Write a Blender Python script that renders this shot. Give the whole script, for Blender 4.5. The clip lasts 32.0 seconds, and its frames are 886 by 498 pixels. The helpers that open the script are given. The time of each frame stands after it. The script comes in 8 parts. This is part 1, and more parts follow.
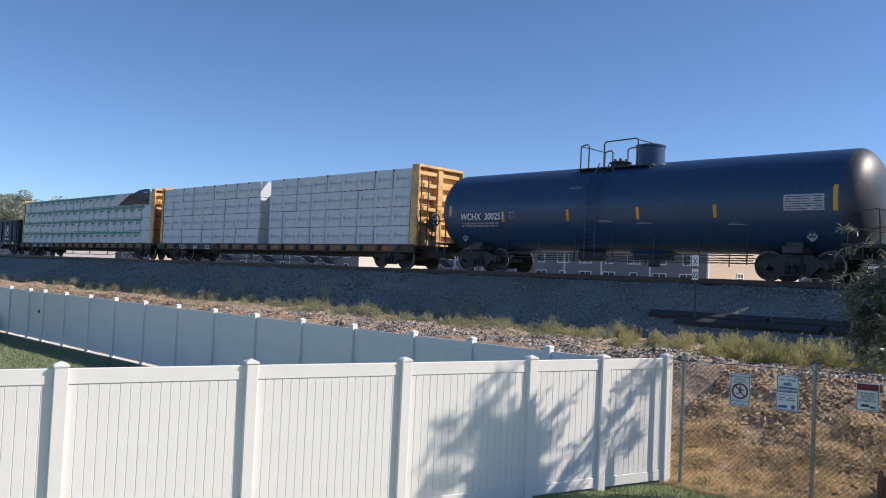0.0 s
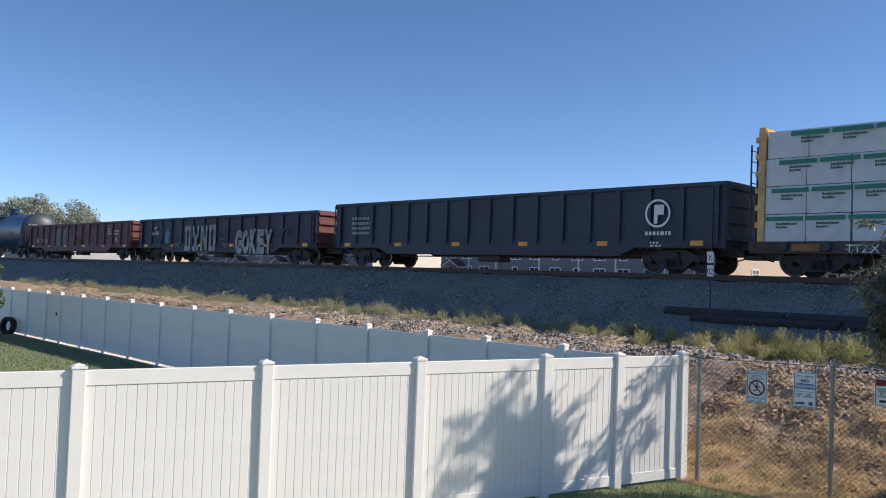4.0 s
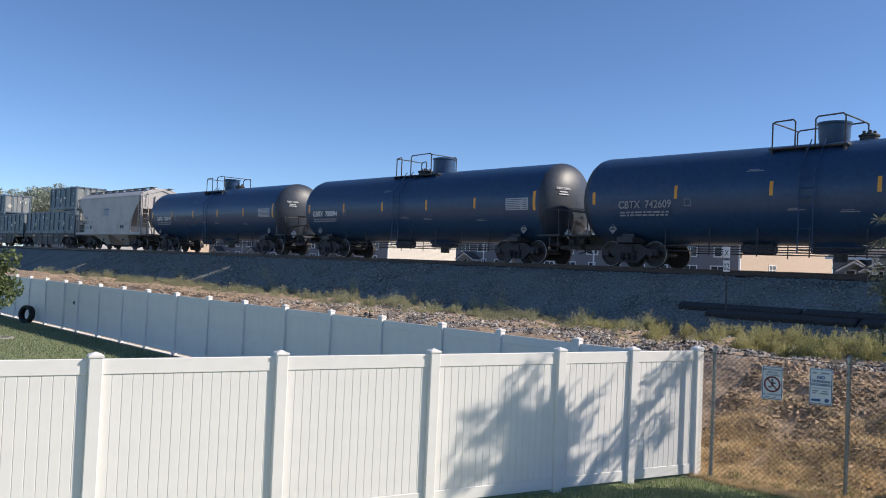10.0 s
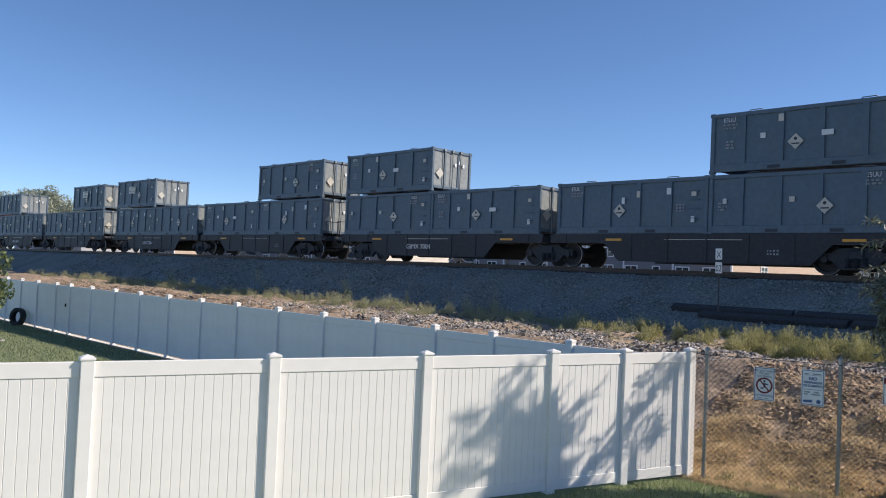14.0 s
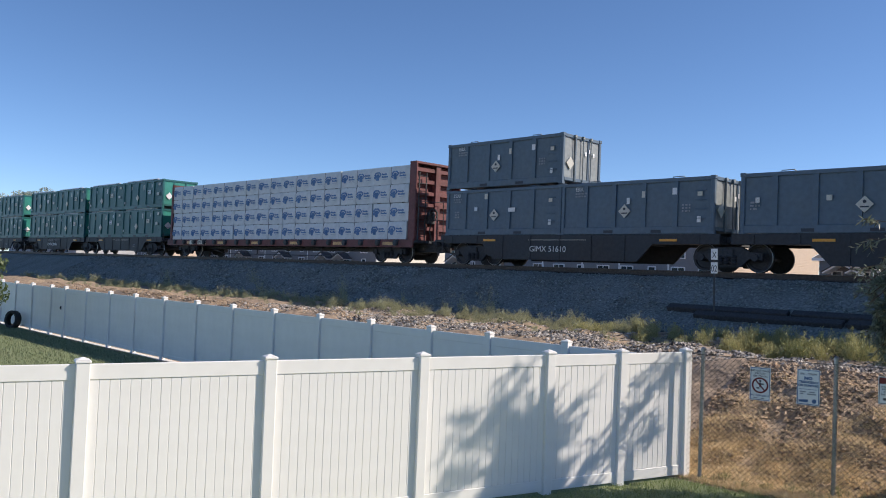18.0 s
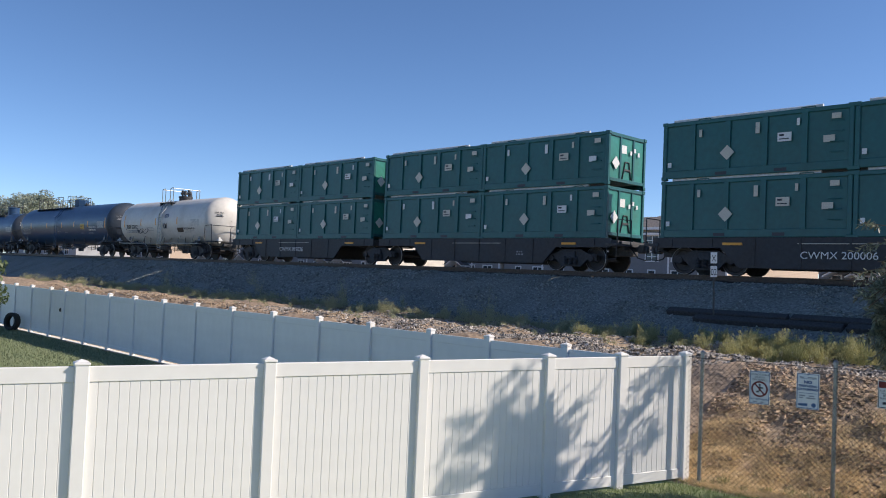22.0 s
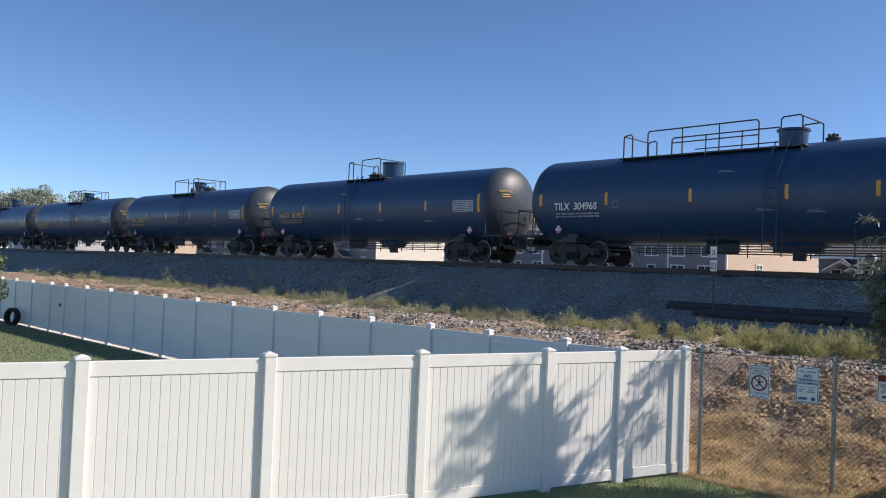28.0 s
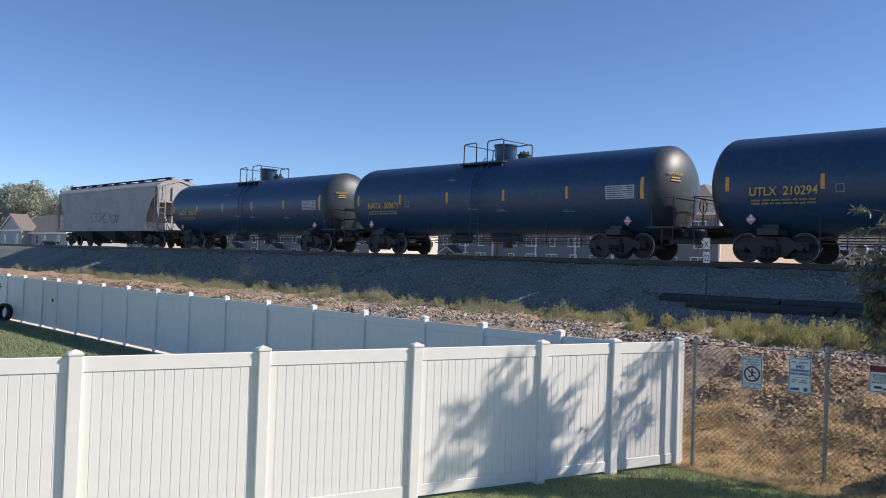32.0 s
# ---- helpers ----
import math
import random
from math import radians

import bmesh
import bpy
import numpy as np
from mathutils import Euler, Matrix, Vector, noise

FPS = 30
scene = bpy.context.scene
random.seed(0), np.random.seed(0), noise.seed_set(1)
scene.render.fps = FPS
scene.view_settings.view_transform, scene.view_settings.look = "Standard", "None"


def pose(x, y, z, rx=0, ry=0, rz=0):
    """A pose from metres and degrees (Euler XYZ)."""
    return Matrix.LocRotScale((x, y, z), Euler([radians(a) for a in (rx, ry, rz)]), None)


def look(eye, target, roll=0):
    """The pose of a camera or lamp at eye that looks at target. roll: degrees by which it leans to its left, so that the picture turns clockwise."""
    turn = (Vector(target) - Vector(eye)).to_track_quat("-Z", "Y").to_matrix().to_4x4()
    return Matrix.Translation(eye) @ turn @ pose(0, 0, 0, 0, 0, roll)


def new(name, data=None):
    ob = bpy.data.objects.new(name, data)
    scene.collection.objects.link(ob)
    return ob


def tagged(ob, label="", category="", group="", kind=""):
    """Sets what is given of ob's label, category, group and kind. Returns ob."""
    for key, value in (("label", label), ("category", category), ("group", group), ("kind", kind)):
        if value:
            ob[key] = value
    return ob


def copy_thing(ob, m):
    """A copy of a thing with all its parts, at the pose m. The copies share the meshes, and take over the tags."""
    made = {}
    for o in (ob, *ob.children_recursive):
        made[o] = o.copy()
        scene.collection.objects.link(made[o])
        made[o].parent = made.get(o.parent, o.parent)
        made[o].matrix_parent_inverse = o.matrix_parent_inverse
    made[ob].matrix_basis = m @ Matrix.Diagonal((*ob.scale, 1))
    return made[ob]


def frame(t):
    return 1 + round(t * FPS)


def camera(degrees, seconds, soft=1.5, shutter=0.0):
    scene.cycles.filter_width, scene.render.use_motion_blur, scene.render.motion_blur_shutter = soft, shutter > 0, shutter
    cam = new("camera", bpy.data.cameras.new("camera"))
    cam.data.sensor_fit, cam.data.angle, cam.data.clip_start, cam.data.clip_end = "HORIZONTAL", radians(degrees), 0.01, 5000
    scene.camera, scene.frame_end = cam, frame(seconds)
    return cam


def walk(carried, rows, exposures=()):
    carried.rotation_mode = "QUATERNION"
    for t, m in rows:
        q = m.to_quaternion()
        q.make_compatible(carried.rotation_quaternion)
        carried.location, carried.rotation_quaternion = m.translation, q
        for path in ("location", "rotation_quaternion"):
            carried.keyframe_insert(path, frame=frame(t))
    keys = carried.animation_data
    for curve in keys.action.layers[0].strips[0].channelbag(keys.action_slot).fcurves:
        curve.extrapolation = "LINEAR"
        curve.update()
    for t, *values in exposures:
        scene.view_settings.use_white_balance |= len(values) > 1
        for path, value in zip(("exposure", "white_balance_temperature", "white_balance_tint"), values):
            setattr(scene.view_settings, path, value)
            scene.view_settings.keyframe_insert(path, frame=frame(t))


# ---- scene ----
cam = camera(56.61, 32.0, soft=1.0)
EYE = (0.0, 0.0, 2.97)
# seconds, tilt, lean and turn of the hand-held camera
TURNS = [
    (0.0, 92.051, -2.581, 44.339), (0.5, 91.988, -2.635, 44.360), (1.0, 91.924, -2.667, 44.424),
    (1.5, 91.874, -2.649, 44.533), (2.0, 91.848, -2.569, 44.676), (2.5, 91.864, -2.429, 44.818),
    (3.0, 91.909, -2.265, 44.953), (3.5, 91.949, -2.108, 45.098), (5.5, 91.714, -2.239, 46.037),
    (6.0, 91.647, -2.240, 46.151), (6.5, 91.567, -2.262, 46.238), (7.0, 91.475, -2.307, 46.280),
    (7.5, 91.398, -2.365, 46.290), (8.0, 91.358, -2.437, 46.295), (8.5, 91.360, -2.522, 46.297),
    (9.0, 91.382, -2.580, 46.294), (9.5, 91.397, -2.580, 46.301), (10.0, 91.397, -2.569, 46.321),
    (10.5, 91.391, -2.554, 46.322), (11.0, 91.393, -2.515, 46.273), (11.5, 91.420, -2.503, 46.175),
    (12.0, 91.471, -2.519, 46.051), (12.5, 91.522, -2.532, 45.943), (13.0, 91.551, -2.534, 45.878),
    (13.5, 91.556, -2.515, 45.848), (14.0, 91.552, -2.512, 45.832), (14.5, 91.550, -2.556, 45.807),
    (16.5, 91.483, -2.335, 45.642), (17.0, 91.515, -2.311, 45.613), (17.5, 91.567, -2.302, 45.582),
    (18.0, 91.641, -2.314, 45.552), (18.5, 91.727, -2.343, 45.527), (19.0, 91.806, -2.439, 45.515),
    (19.5, 91.868, -2.572, 45.518), (20.0, 91.908, -2.627, 45.526), (20.5, 91.917, -2.600, 45.531),
    (21.0, 91.900, -2.554, 45.533), (21.5, 91.873, -2.498, 45.535), (22.0, 91.852, -2.440, 45.523),
    (22.5, 91.840, -2.388, 45.491), (23.0, 91.820, -2.344, 45.453), (23.5, 91.780, -2.320, 45.435),
    (24.0, 91.725, -2.320, 45.446), (24.5, 91.648, -2.306, 45.473), (25.0, 91.536, -2.225, 45.503),
    (25.5, 91.405, -2.094, 45.531), (27.5, 91.416, -2.365, 45.570), (28.0, 91.473, -2.361, 45.514),
    (28.5, 91.495, -2.373, 45.467), (29.0, 91.474, -2.355, 45.428), (29.5, 91.423, -2.318, 45.390),
    (30.0, 91.356, -2.261, 45.356), (30.5, 91.285, -2.189, 45.328), (31.0, 91.213, -2.135, 45.303),
    (31.5, 91.126, -2.092, 45.231), (32.0, 91.011, -2.046, 45.065),
]
walk(cam, [(t, pose(*EYE, a, b, c)) for t, a, b, c in TURNS],
     exposures=[(0.0, 0.16, 6500, 13), (32.0, 0.16, 6500, 13)])

# ---- light ----
SUN_UP, SUN_TURN = 36.8, 47.0          # elevation; turn clockwise from +y
_e, _r = radians(SUN_UP), radians(SUN_TURN)
SUN_WAY = Vector((math.cos(_e) * math.sin(_r), math.cos(_e) * math.cos(_r), math.sin(_e)))
world = bpy.data.worlds.new("sky")
scene.world = world
world.use_nodes = True
_nt = world.node_tree
_sky = _nt.nodes.new("ShaderNodeTexSky")
_sky.sky_type, _sky.sun_disc = "NISHITA", False
_sky.sun_elevation, _sky.sun_rotation = _e, _r
_sky.air_density, _sky.dust_density, _sky.ozone_density = 0.9, 2.2, 3.0
_sky.altitude = 3300
_bg = _nt.nodes["Background"]
_hue = _nt.nodes.new("ShaderNodeHueSaturation")       # the dry, clear air of a high valley
_hue.inputs["Saturation"].default_value = 1.09
_nt.links.new(_sky.outputs[0], _hue.inputs["Color"])
_nt.links.new(_hue.outputs[0], _bg.inputs["Color"])
_bg.inputs["Strength"].default_value = 0.140
sun = new("sun", bpy.data.lights.new("sun", "SUN"))
sun.data.energy, sun.data.angle, sun.data.color = 5.0, radians(0.53), (1.0, 0.905, 0.77)
sun.matrix_world = look(SUN_WAY * 200, (0, 0, 0))

# ---- materials ----
def mat(name, color, rough=0.6, metal=0.0, var=0.25, fine=30.0, coarse=1.2, bump=0.15, bump_size=0.01, dirt=None, dirt_amount=0.3, island=0.0, spec=0.5):
    """Paint, wood, stone and the like: base colour varied by a fine grain and by broad stains, with relief."""
    m = bpy.data.materials.new(name)
    m.use_nodes = True
    nt = m.node_tree
    b = nt.nodes["Principled BSDF"]
    b.inputs["Roughness"].default_value, b.inputs["Metallic"].default_value = rough, metal
    b.inputs["Specular IOR Level"].default_value = spec
    tc = nt.nodes.new("ShaderNodeTexCoord")
    def noise_at(scale, detail):
        n = nt.nodes.new("ShaderNodeTexNoise")
        n.inputs["Scale"].default_value, n.inputs["Detail"].default_value = scale, detail
        nt.links.new(tc.outputs["Object"], n.inputs["Vector"])
        return n
    nf, nc = noise_at(fine, 6), noise_at(coarse, 5)
    ramp = nt.nodes.new("ShaderNodeMapRange")
    ramp.inputs["From Min"].default_value, ramp.inputs["From Max"].default_value = 0.3, 0.7
    ramp.inputs["To Min"].default_value, ramp.inputs["To Max"].default_value = 1 - var, 1 + var
    nt.links.new(nf.outputs["Fac"], ramp.inputs["Value"])
    base = nt.nodes.new("ShaderNodeRGB")
    base.outputs[0].default_value = (*color, 1)
    cur = base.outputs[0]
    if dirt:
        mr = nt.nodes.new("ShaderNodeMapRange")
        mr.inputs["From Min"].default_value, mr.inputs["From Max"].default_value = 0.45, 0.75
        mr.inputs["To Max"].default_value = dirt_amount
        nt.links.new(nc.outputs["Fac"], mr.inputs["Value"])
        mx = nt.nodes.new("ShaderNodeMix")
        mx.data_type = "RGBA"
        nt.links.new(mr.outputs[0], mx.inputs["Factor"])
        nt.links.new(cur, mx.inputs[6])
        mx.inputs[7].default_value = (*dirt, 1)
        cur = mx.outputs[2]
    sc = nt.nodes.new("ShaderNodeVectorMath")
    sc.operation = "SCALE"
    nt.links.new(cur, sc.inputs[0])
    nt.links.new(ramp.outputs[0], sc.inputs["Scale"])
    cur = sc.outputs[0]
    if island:
        g = nt.nodes.new("ShaderNodeNewGeometry")
        mr = nt.nodes.new("ShaderNodeMapRange")
        mr.inputs["To Min"].default_value, mr.inputs["To Max"].default_value = 1 - island, 1 + island
        nt.links.new(g.outputs["Random Per Island"], mr.inputs["Value"])
        s2 = nt.nodes.new("ShaderNodeVectorMath")
        s2.operation = "SCALE"
        nt.links.new(cur, s2.inputs[0])
        nt.links.new(mr.outputs[0], s2.inputs["Scale"])
        cur = s2.outputs[0]
    nt.links.new(cur, b.inputs["Base Color"])
    rr = nt.nodes.new("ShaderNodeMapRange")
    rr.inputs["To Min"].default_value, rr.inputs["To Max"].default_value = max(0.02, rough - 0.12), min(1, rough + 0.12)
    nt.links.new(nc.outputs["Fac"], rr.inputs["Value"])
    nt.links.new(rr.outputs[0], b.inputs["Roughness"])
    if bump:
        bp = nt.nodes.new("ShaderNodeBump")
        bp.inputs["Strength"].default_value, bp.inputs["Distance"].default_value = bump, bump_size
        nt.links.new(nf.outputs["Fac"], bp.inputs["Height"])
        nt.links.new(bp.outputs[0], b.inputs["Normal"])
    return m


def leaf_mat(name, color, color2, rough=0.55, through_amount=0.3):
    """Leaves and blades: each one its own shade, with some light let through."""
    m = bpy.data.materials.new(name)
    m.use_nodes = True
    nt = m.node_tree
    b = nt.nodes["Principled BSDF"]
    g = nt.nodes.new("ShaderNodeNewGeometry")
    mx = nt.nodes.new("ShaderNodeMix")
    mx.data_type = "RGBA"
    nt.links.new(g.outputs["Random Per Island"], mx.inputs["Factor"])
    mx.inputs[6].default_value, mx.inputs[7].default_value = (*color, 1), (*color2, 1)
    nt.links.new(mx.outputs[2], b.inputs["Base Color"])
    b.inputs["Roughness"].default_value = rough
    tr = nt.nodes.new("ShaderNodeBsdfTranslucent")
    nt.links.new(mx.outputs[2], tr.inputs["Color"])
    ms = nt.nodes.new("ShaderNodeMixShader")
    ms.inputs[0].default_value = through_amount
    nt.links.new(b.outputs[0], ms.inputs[1])
    nt.links.new(tr.outputs[0], ms.inputs[2])
    nt.links.new(ms.outputs[0], nt.nodes["Material Output"].inputs["Surface"])
    return m


VINYL = mat("white_vinyl", (0.785, 0.772, 0.75), 0.45, var=0.03, fine=4, coarse=0.6, bump=0.03, dirt=(0.6, 0.6, 0.58), dirt_amount=0.25)
# black paint whose blue stands for reflected sky on the shaded tank sides
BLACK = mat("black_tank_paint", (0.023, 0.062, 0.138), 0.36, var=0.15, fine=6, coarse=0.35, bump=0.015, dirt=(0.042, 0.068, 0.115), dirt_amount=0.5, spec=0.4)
# same black for the heads: dust, plus sunlight as a lighter neutral grey
SUNLIT_DUSTY_BLACK = mat("dusty_black_head_paint", (0.040, 0.053, 0.075), 0.45, var=0.15, fine=5, coarse=1.2, bump=0.03, dirt=(0.066, 0.070, 0.078), dirt_amount=0.6, spec=0.4)
WHITE_TANK = mat("white_tank_paint", (0.62, 0.6, 0.57), 0.5, var=0.06, fine=5, coarse=0.6, bump=0.03, dirt=(0.30, 0.25, 0.2), dirt_amount=0.35)
UNDER = mat("grimy_underframe_steel", (0.052, 0.056, 0.064), 0.75, var=0.4, fine=12, coarse=1.5, bump=0.2, dirt=(0.075, 0.06, 0.05), dirt_amount=0.5)
STEEL = mat("worn_bright_steel", (0.35, 0.34, 0.33), 0.35, 0.9, var=0.15, fine=20, bump=0.05)
WHEEL = mat("rusty_wheel_steel", (0.045, 0.042, 0.044), 0.65, 0.4, var=0.3, fine=20, bump=0.1)
ORANGE = mat("amber_reflective_strip", (0.75, 0.33, 0.03), 0.35, var=0.1, bump=0.0)
PALE = mat("pale_reflective_strip", (0.55, 0.52, 0.45), 0.4, var=0.15, bump=0.0)
WHITE_MARK = mat("white_stencil_paint", (0.72, 0.73, 0.74), 0.55, var=0.12, fine=40, bump=0.0)
DULL_MARK = mat("weathered_stencil_paint", (0.28, 0.29, 0.31), 0.6, var=0.3, fine=40, bump=0.0)
YELLOW_MARK = mat("yellow_stencil_paint", (0.56, 0.36, 0.10), 0.55, var=0.2, fine=40, bump=0.0)
FADED_YELLOW = mat("faded_yellow_stencil_paint", (0.27, 0.20, 0.10), 0.6, var=0.3, fine=40, bump=0.0)
DATA_PANEL = mat("pale_data_panel_paint", (0.40, 0.42, 0.45), 0.6, var=0.25, fine=12, bump=0.0)
# container end paints: lighter copies of the side colours, sunlight painted in
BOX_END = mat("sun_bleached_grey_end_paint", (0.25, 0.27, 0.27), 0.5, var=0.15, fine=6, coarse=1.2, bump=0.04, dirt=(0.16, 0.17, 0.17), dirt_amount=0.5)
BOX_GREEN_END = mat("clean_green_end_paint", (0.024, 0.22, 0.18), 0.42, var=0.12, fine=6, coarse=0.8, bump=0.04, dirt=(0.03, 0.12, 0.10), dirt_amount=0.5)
YELLOW_SIGN = mat("yellow_placard", (0.56, 0.34, 0.045), 0.45, var=0.08, bump=0.0)
DARK_RED = mat("dark_red_sign_paint", (0.16, 0.012, 0.012), 0.5, var=0.1, bump=0.0)
DARK_MARK = mat("dark_print", (0.03, 0.035, 0.05), 0.6, var=0.1, bump=0.0)
BLUE_MARK = mat("blue_print", (0.06, 0.125, 0.27), 0.55, var=0.15, bump=0.0)
WRAP = mat("white_lumber_wrap", (0.59, 0.63, 0.665), 0.5, var=0.08, fine=3.5, coarse=1.5, bump=0.35, bump_size=0.03, dirt=(0.45, 0.48, 0.505), dirt_amount=0.4)
WRAP_GREEN = mat("green_printed_wrap", (0.02, 0.20, 0.14), 0.5, var=0.12, bump=0.1)
CAR_YELLOW = mat("yellow_car_paint", (0.72, 0.44, 0.17), 0.55, var=0.2, fine=9, coarse=1.8, bump=0.06, dirt=(0.28, 0.15, 0.08), dirt_amount=0.7)
CAR_RED = mat("oxide_red_car_paint", (0.15, 0.045, 0.045), 0.6, var=0.2, fine=9, coarse=1.5, bump=0.06, dirt=(0.07, 0.03, 0.022), dirt_amount=0.6)
GON_RED = mat("faded_red_gondola_paint", (0.125, 0.045, 0.060), 0.65, var=0.22, fine=7, coarse=0.9, bump=0.08, dirt=(0.065, 0.036, 0.040), dirt_amount=0.7)
GON_DARK = mat("dark_maroon_gondola_paint", (0.034, 0.038, 0.068), 0.65, var=0.3, fine=7, coarse=0.8, bump=0.08, dirt=(0.042, 0.020, 0.026), dirt_amount=0.8)
GON_BLACK = mat("black_gondola_paint", (0.025, 0.040, 0.068), 0.6, var=0.25, fine=7, coarse=0.8, bump=0.06, dirt=(0.045, 0.045, 0.05), dirt_amount=0.6)
GRAFFITI = mat("silver_graffiti_paint", (0.25, 0.27, 0.285), 0.5, var=0.45, fine=2.6, coarse=0.9, bump=0.0, dirt=(0.10, 0.115, 0.14), dirt_amount=0.8)
GRAFFITI_BLUE = mat("blue_graffiti_paint", (0.045, 0.16, 0.24), 0.5, var=0.3, fine=10, bump=0.0)
HOPPER = mat("pale_grey_hopper_paint", (0.465, 0.455, 0.45), 0.55, var=0.08, fine=6, coarse=0.7, bump=0.05, dirt=(0.30, 0.25, 0.21), dirt_amount=0.45)
HOPPER_OLD = mat("weathered_grey_hopper_paint", (0.37, 0.36, 0.37), 0.65, var=0.1, fine=6, coarse=0.7, bump=0.05, dirt=(0.25, 0.22, 0.21), dirt_amount=0.6)
RUST = mat("rust_streaks", (0.12, 0.06, 0.04), 0.8, var=0.35, fine=12, bump=0.1)
BOX_GREY = mat("slate_grey_container_paint", (0.088, 0.131, 0.178), 0.5, var=0.12, fine=6, coarse=0.8, bump=0.04, dirt=(0.135, 0.16, 0.175), dirt_amount=0.5)
BOX_GREEN = mat("green_container_paint", (0.010, 0.106, 0.112), 0.42, var=0.12, fine=6, coarse=0.8, bump=0.04, dirt=(0.03, 0.095, 0.09), dirt_amount=0.5)
FLAT_BLACK = mat("grimy_black_flat_car_paint", (0.019, 0.023, 0.032), 0.6, var=0.3, fine=8, coarse=0.9, bump=0.08, dirt=(0.040, 0.031, 0.030), dirt_amount=0.7)
TRUCK = mat("oily_cast_steel", (0.027, 0.030, 0.038), 0.7, var=0.35, fine=12, coarse=1.5, bump=0.2, dirt=(0.055, 0.045, 0.04), dirt_amount=0.5)
TARP = mat("silver_tarp_roll", (0.66, 0.67, 0.69), 0.45, var=0.15, fine=10, bump=0.15)
RAIL = mat("rail_steel", (0.10, 0.07, 0.055), 0.55, 0.6, var=0.25, fine=15, bump=0.1)
TIE = mat("creosoted_timber", (0.045, 0.036, 0.03), 0.85, var=0.35, fine=18, coarse=2, bump=0.4, dirt=(0.1, 0.09, 0.08), dirt_amount=0.4)
BALLAST = mat("grey_ballast", (0.190, 0.203, 0.190), 0.9, var=0.45, fine=14, coarse=0.5, bump=0.9, bump_size=0.05, dirt=(0.115, 0.118, 0.105), dirt_amount=0.6)
STONE = mat("ballast_stone", (0.212, 0.228, 0.212), 0.85, var=0.25, fine=25, bump=0.3, island=0.5)
SOIL = mat("bare_brown_soil", (0.325, 0.24, 0.168), 0.95, var=0.4, fine=7, coarse=0.5, bump=1.0, bump_size=0.06, dirt=(0.43, 0.32, 0.205), dirt_amount=0.7)
CHIP = mat("bark_and_wood_chips", (0.34, 0.24, 0.155), 0.9, var=0.35, fine=30, bump=0.2, island=0.75)
ROCK = mat("broken_rock", (0.30, 0.27, 0.24), 0.9, var=0.3, fine=20, bump=0.4, island=0.95)
LAWN = mat("mown_lawn", (0.205, 0.245, 0.115), 0.9, var=0.35, fine=30, coarse=0.6, bump=0.6, bump_size=0.03, dirt=(0.235, 0.235, 0.125), dirt_amount=0.6)
GALV = mat("galvanised_pipe", (0.33, 0.34, 0.34), 0.45, 0.8, var=0.15, fine=20, bump=0.05)
WIRE = mat("weathered_fence_wire", (0.075, 0.075, 0.072), 0.7, 0.2, var=0.2, fine=20, bump=0.0)
RUBBER = mat("black_rubber", (0.018, 0.018, 0.019), 0.75, var=0.25, fine=30, bump=0.2)
PALE_CONCRETE = mat("pale_concrete", (0.62, 0.60, 0.56), 0.9, var=0.12, fine=20, bump=0.2, dirt=(0.5, 0.47, 0.42), dirt_amount=0.4)
CONCRETE = mat("grey_concrete", (0.36, 0.34, 0.31), 0.9, var=0.15, fine=20, bump=0.25, dirt=(0.24, 0.22, 0.2), dirt_amount=0.4)
SIDING_GREY = mat("grey_lap_siding", (0.21, 0.21, 0.215), 0.65, var=0.05, fine=3, bump=0.05)
SIDING_TAN = mat("tan_lap_siding", (0.52, 0.41, 0.31), 0.65, var=0.05, fine=3, bump=0.05)
SIDING_CREAM = mat("cream_lap_siding", (0.66, 0.62, 0.55), 0.65, var=0.05, fine=3, bump=0.05)
SIDING_PALE = mat("pale_grey_lap_siding", (0.40, 0.41, 0.42), 0.65, var=0.05, fine=3, bump=0.05)
ROOFING_BROWN = mat("brown_grey_shingle_roof", (0.21, 0.185, 0.17), 0.9, var=0.3, fine=5, bump=0.3, bump_size=0.03)
ROOFING = mat("grey_shingle_roof", (0.10, 0.095, 0.095), 0.9, var=0.3, fine=5, bump=0.3, bump_size=0.03)
TRIM = mat("white_trim_paint", (0.78, 0.78, 0.77), 0.5, var=0.04, bump=0.0)
GLASS = mat("dark_window_glass", (0.03, 0.04, 0.05), 0.08, var=0.1, fine=2, bump=0.0)
BARK = mat("grey_brown_bark", (0.12, 0.09, 0.065), 0.9, var=0.35, fine=18, bump=0.6, bump_size=0.02)
WEED = leaf_mat("dry_weeds", (0.31, 0.30, 0.13), (0.52, 0.49, 0.25), through_amount=0.4)
WEED_GREEN = leaf_mat("green_weeds", (0.21, 0.22, 0.09), (0.36, 0.36, 0.16))
DRY_STALK = mat("bleached_dry_stalk", (0.72, 0.60, 0.42), 0.8, var=0.2, fine=30, bump=0.1)
STRAW = leaf_mat("dry_straw", (0.68, 0.52, 0.29), (0.90, 0.75, 0.48), through_amount=0.4)
SAGE = leaf_mat("grey_green_weeds", (0.28, 0.29, 0.17), (0.46, 0.45, 0.28), through_amount=0.4)
SILL_BROWN = mat("grimy_brown_sill_paint", (0.05, 0.034, 0.026), 0.7, var=0.3, fine=9, coarse=1.5, bump=0.1, dirt=(0.12, 0.065, 0.03), dirt_amount=0.6)
SILL_PANEL = mat("rusted_orange_sill_paint", (0.30, 0.14, 0.045), 0.65, var=0.25, fine=8, coarse=2.0, bump=0.1, dirt=(0.09, 0.05, 0.03), dirt_amount=0.8)
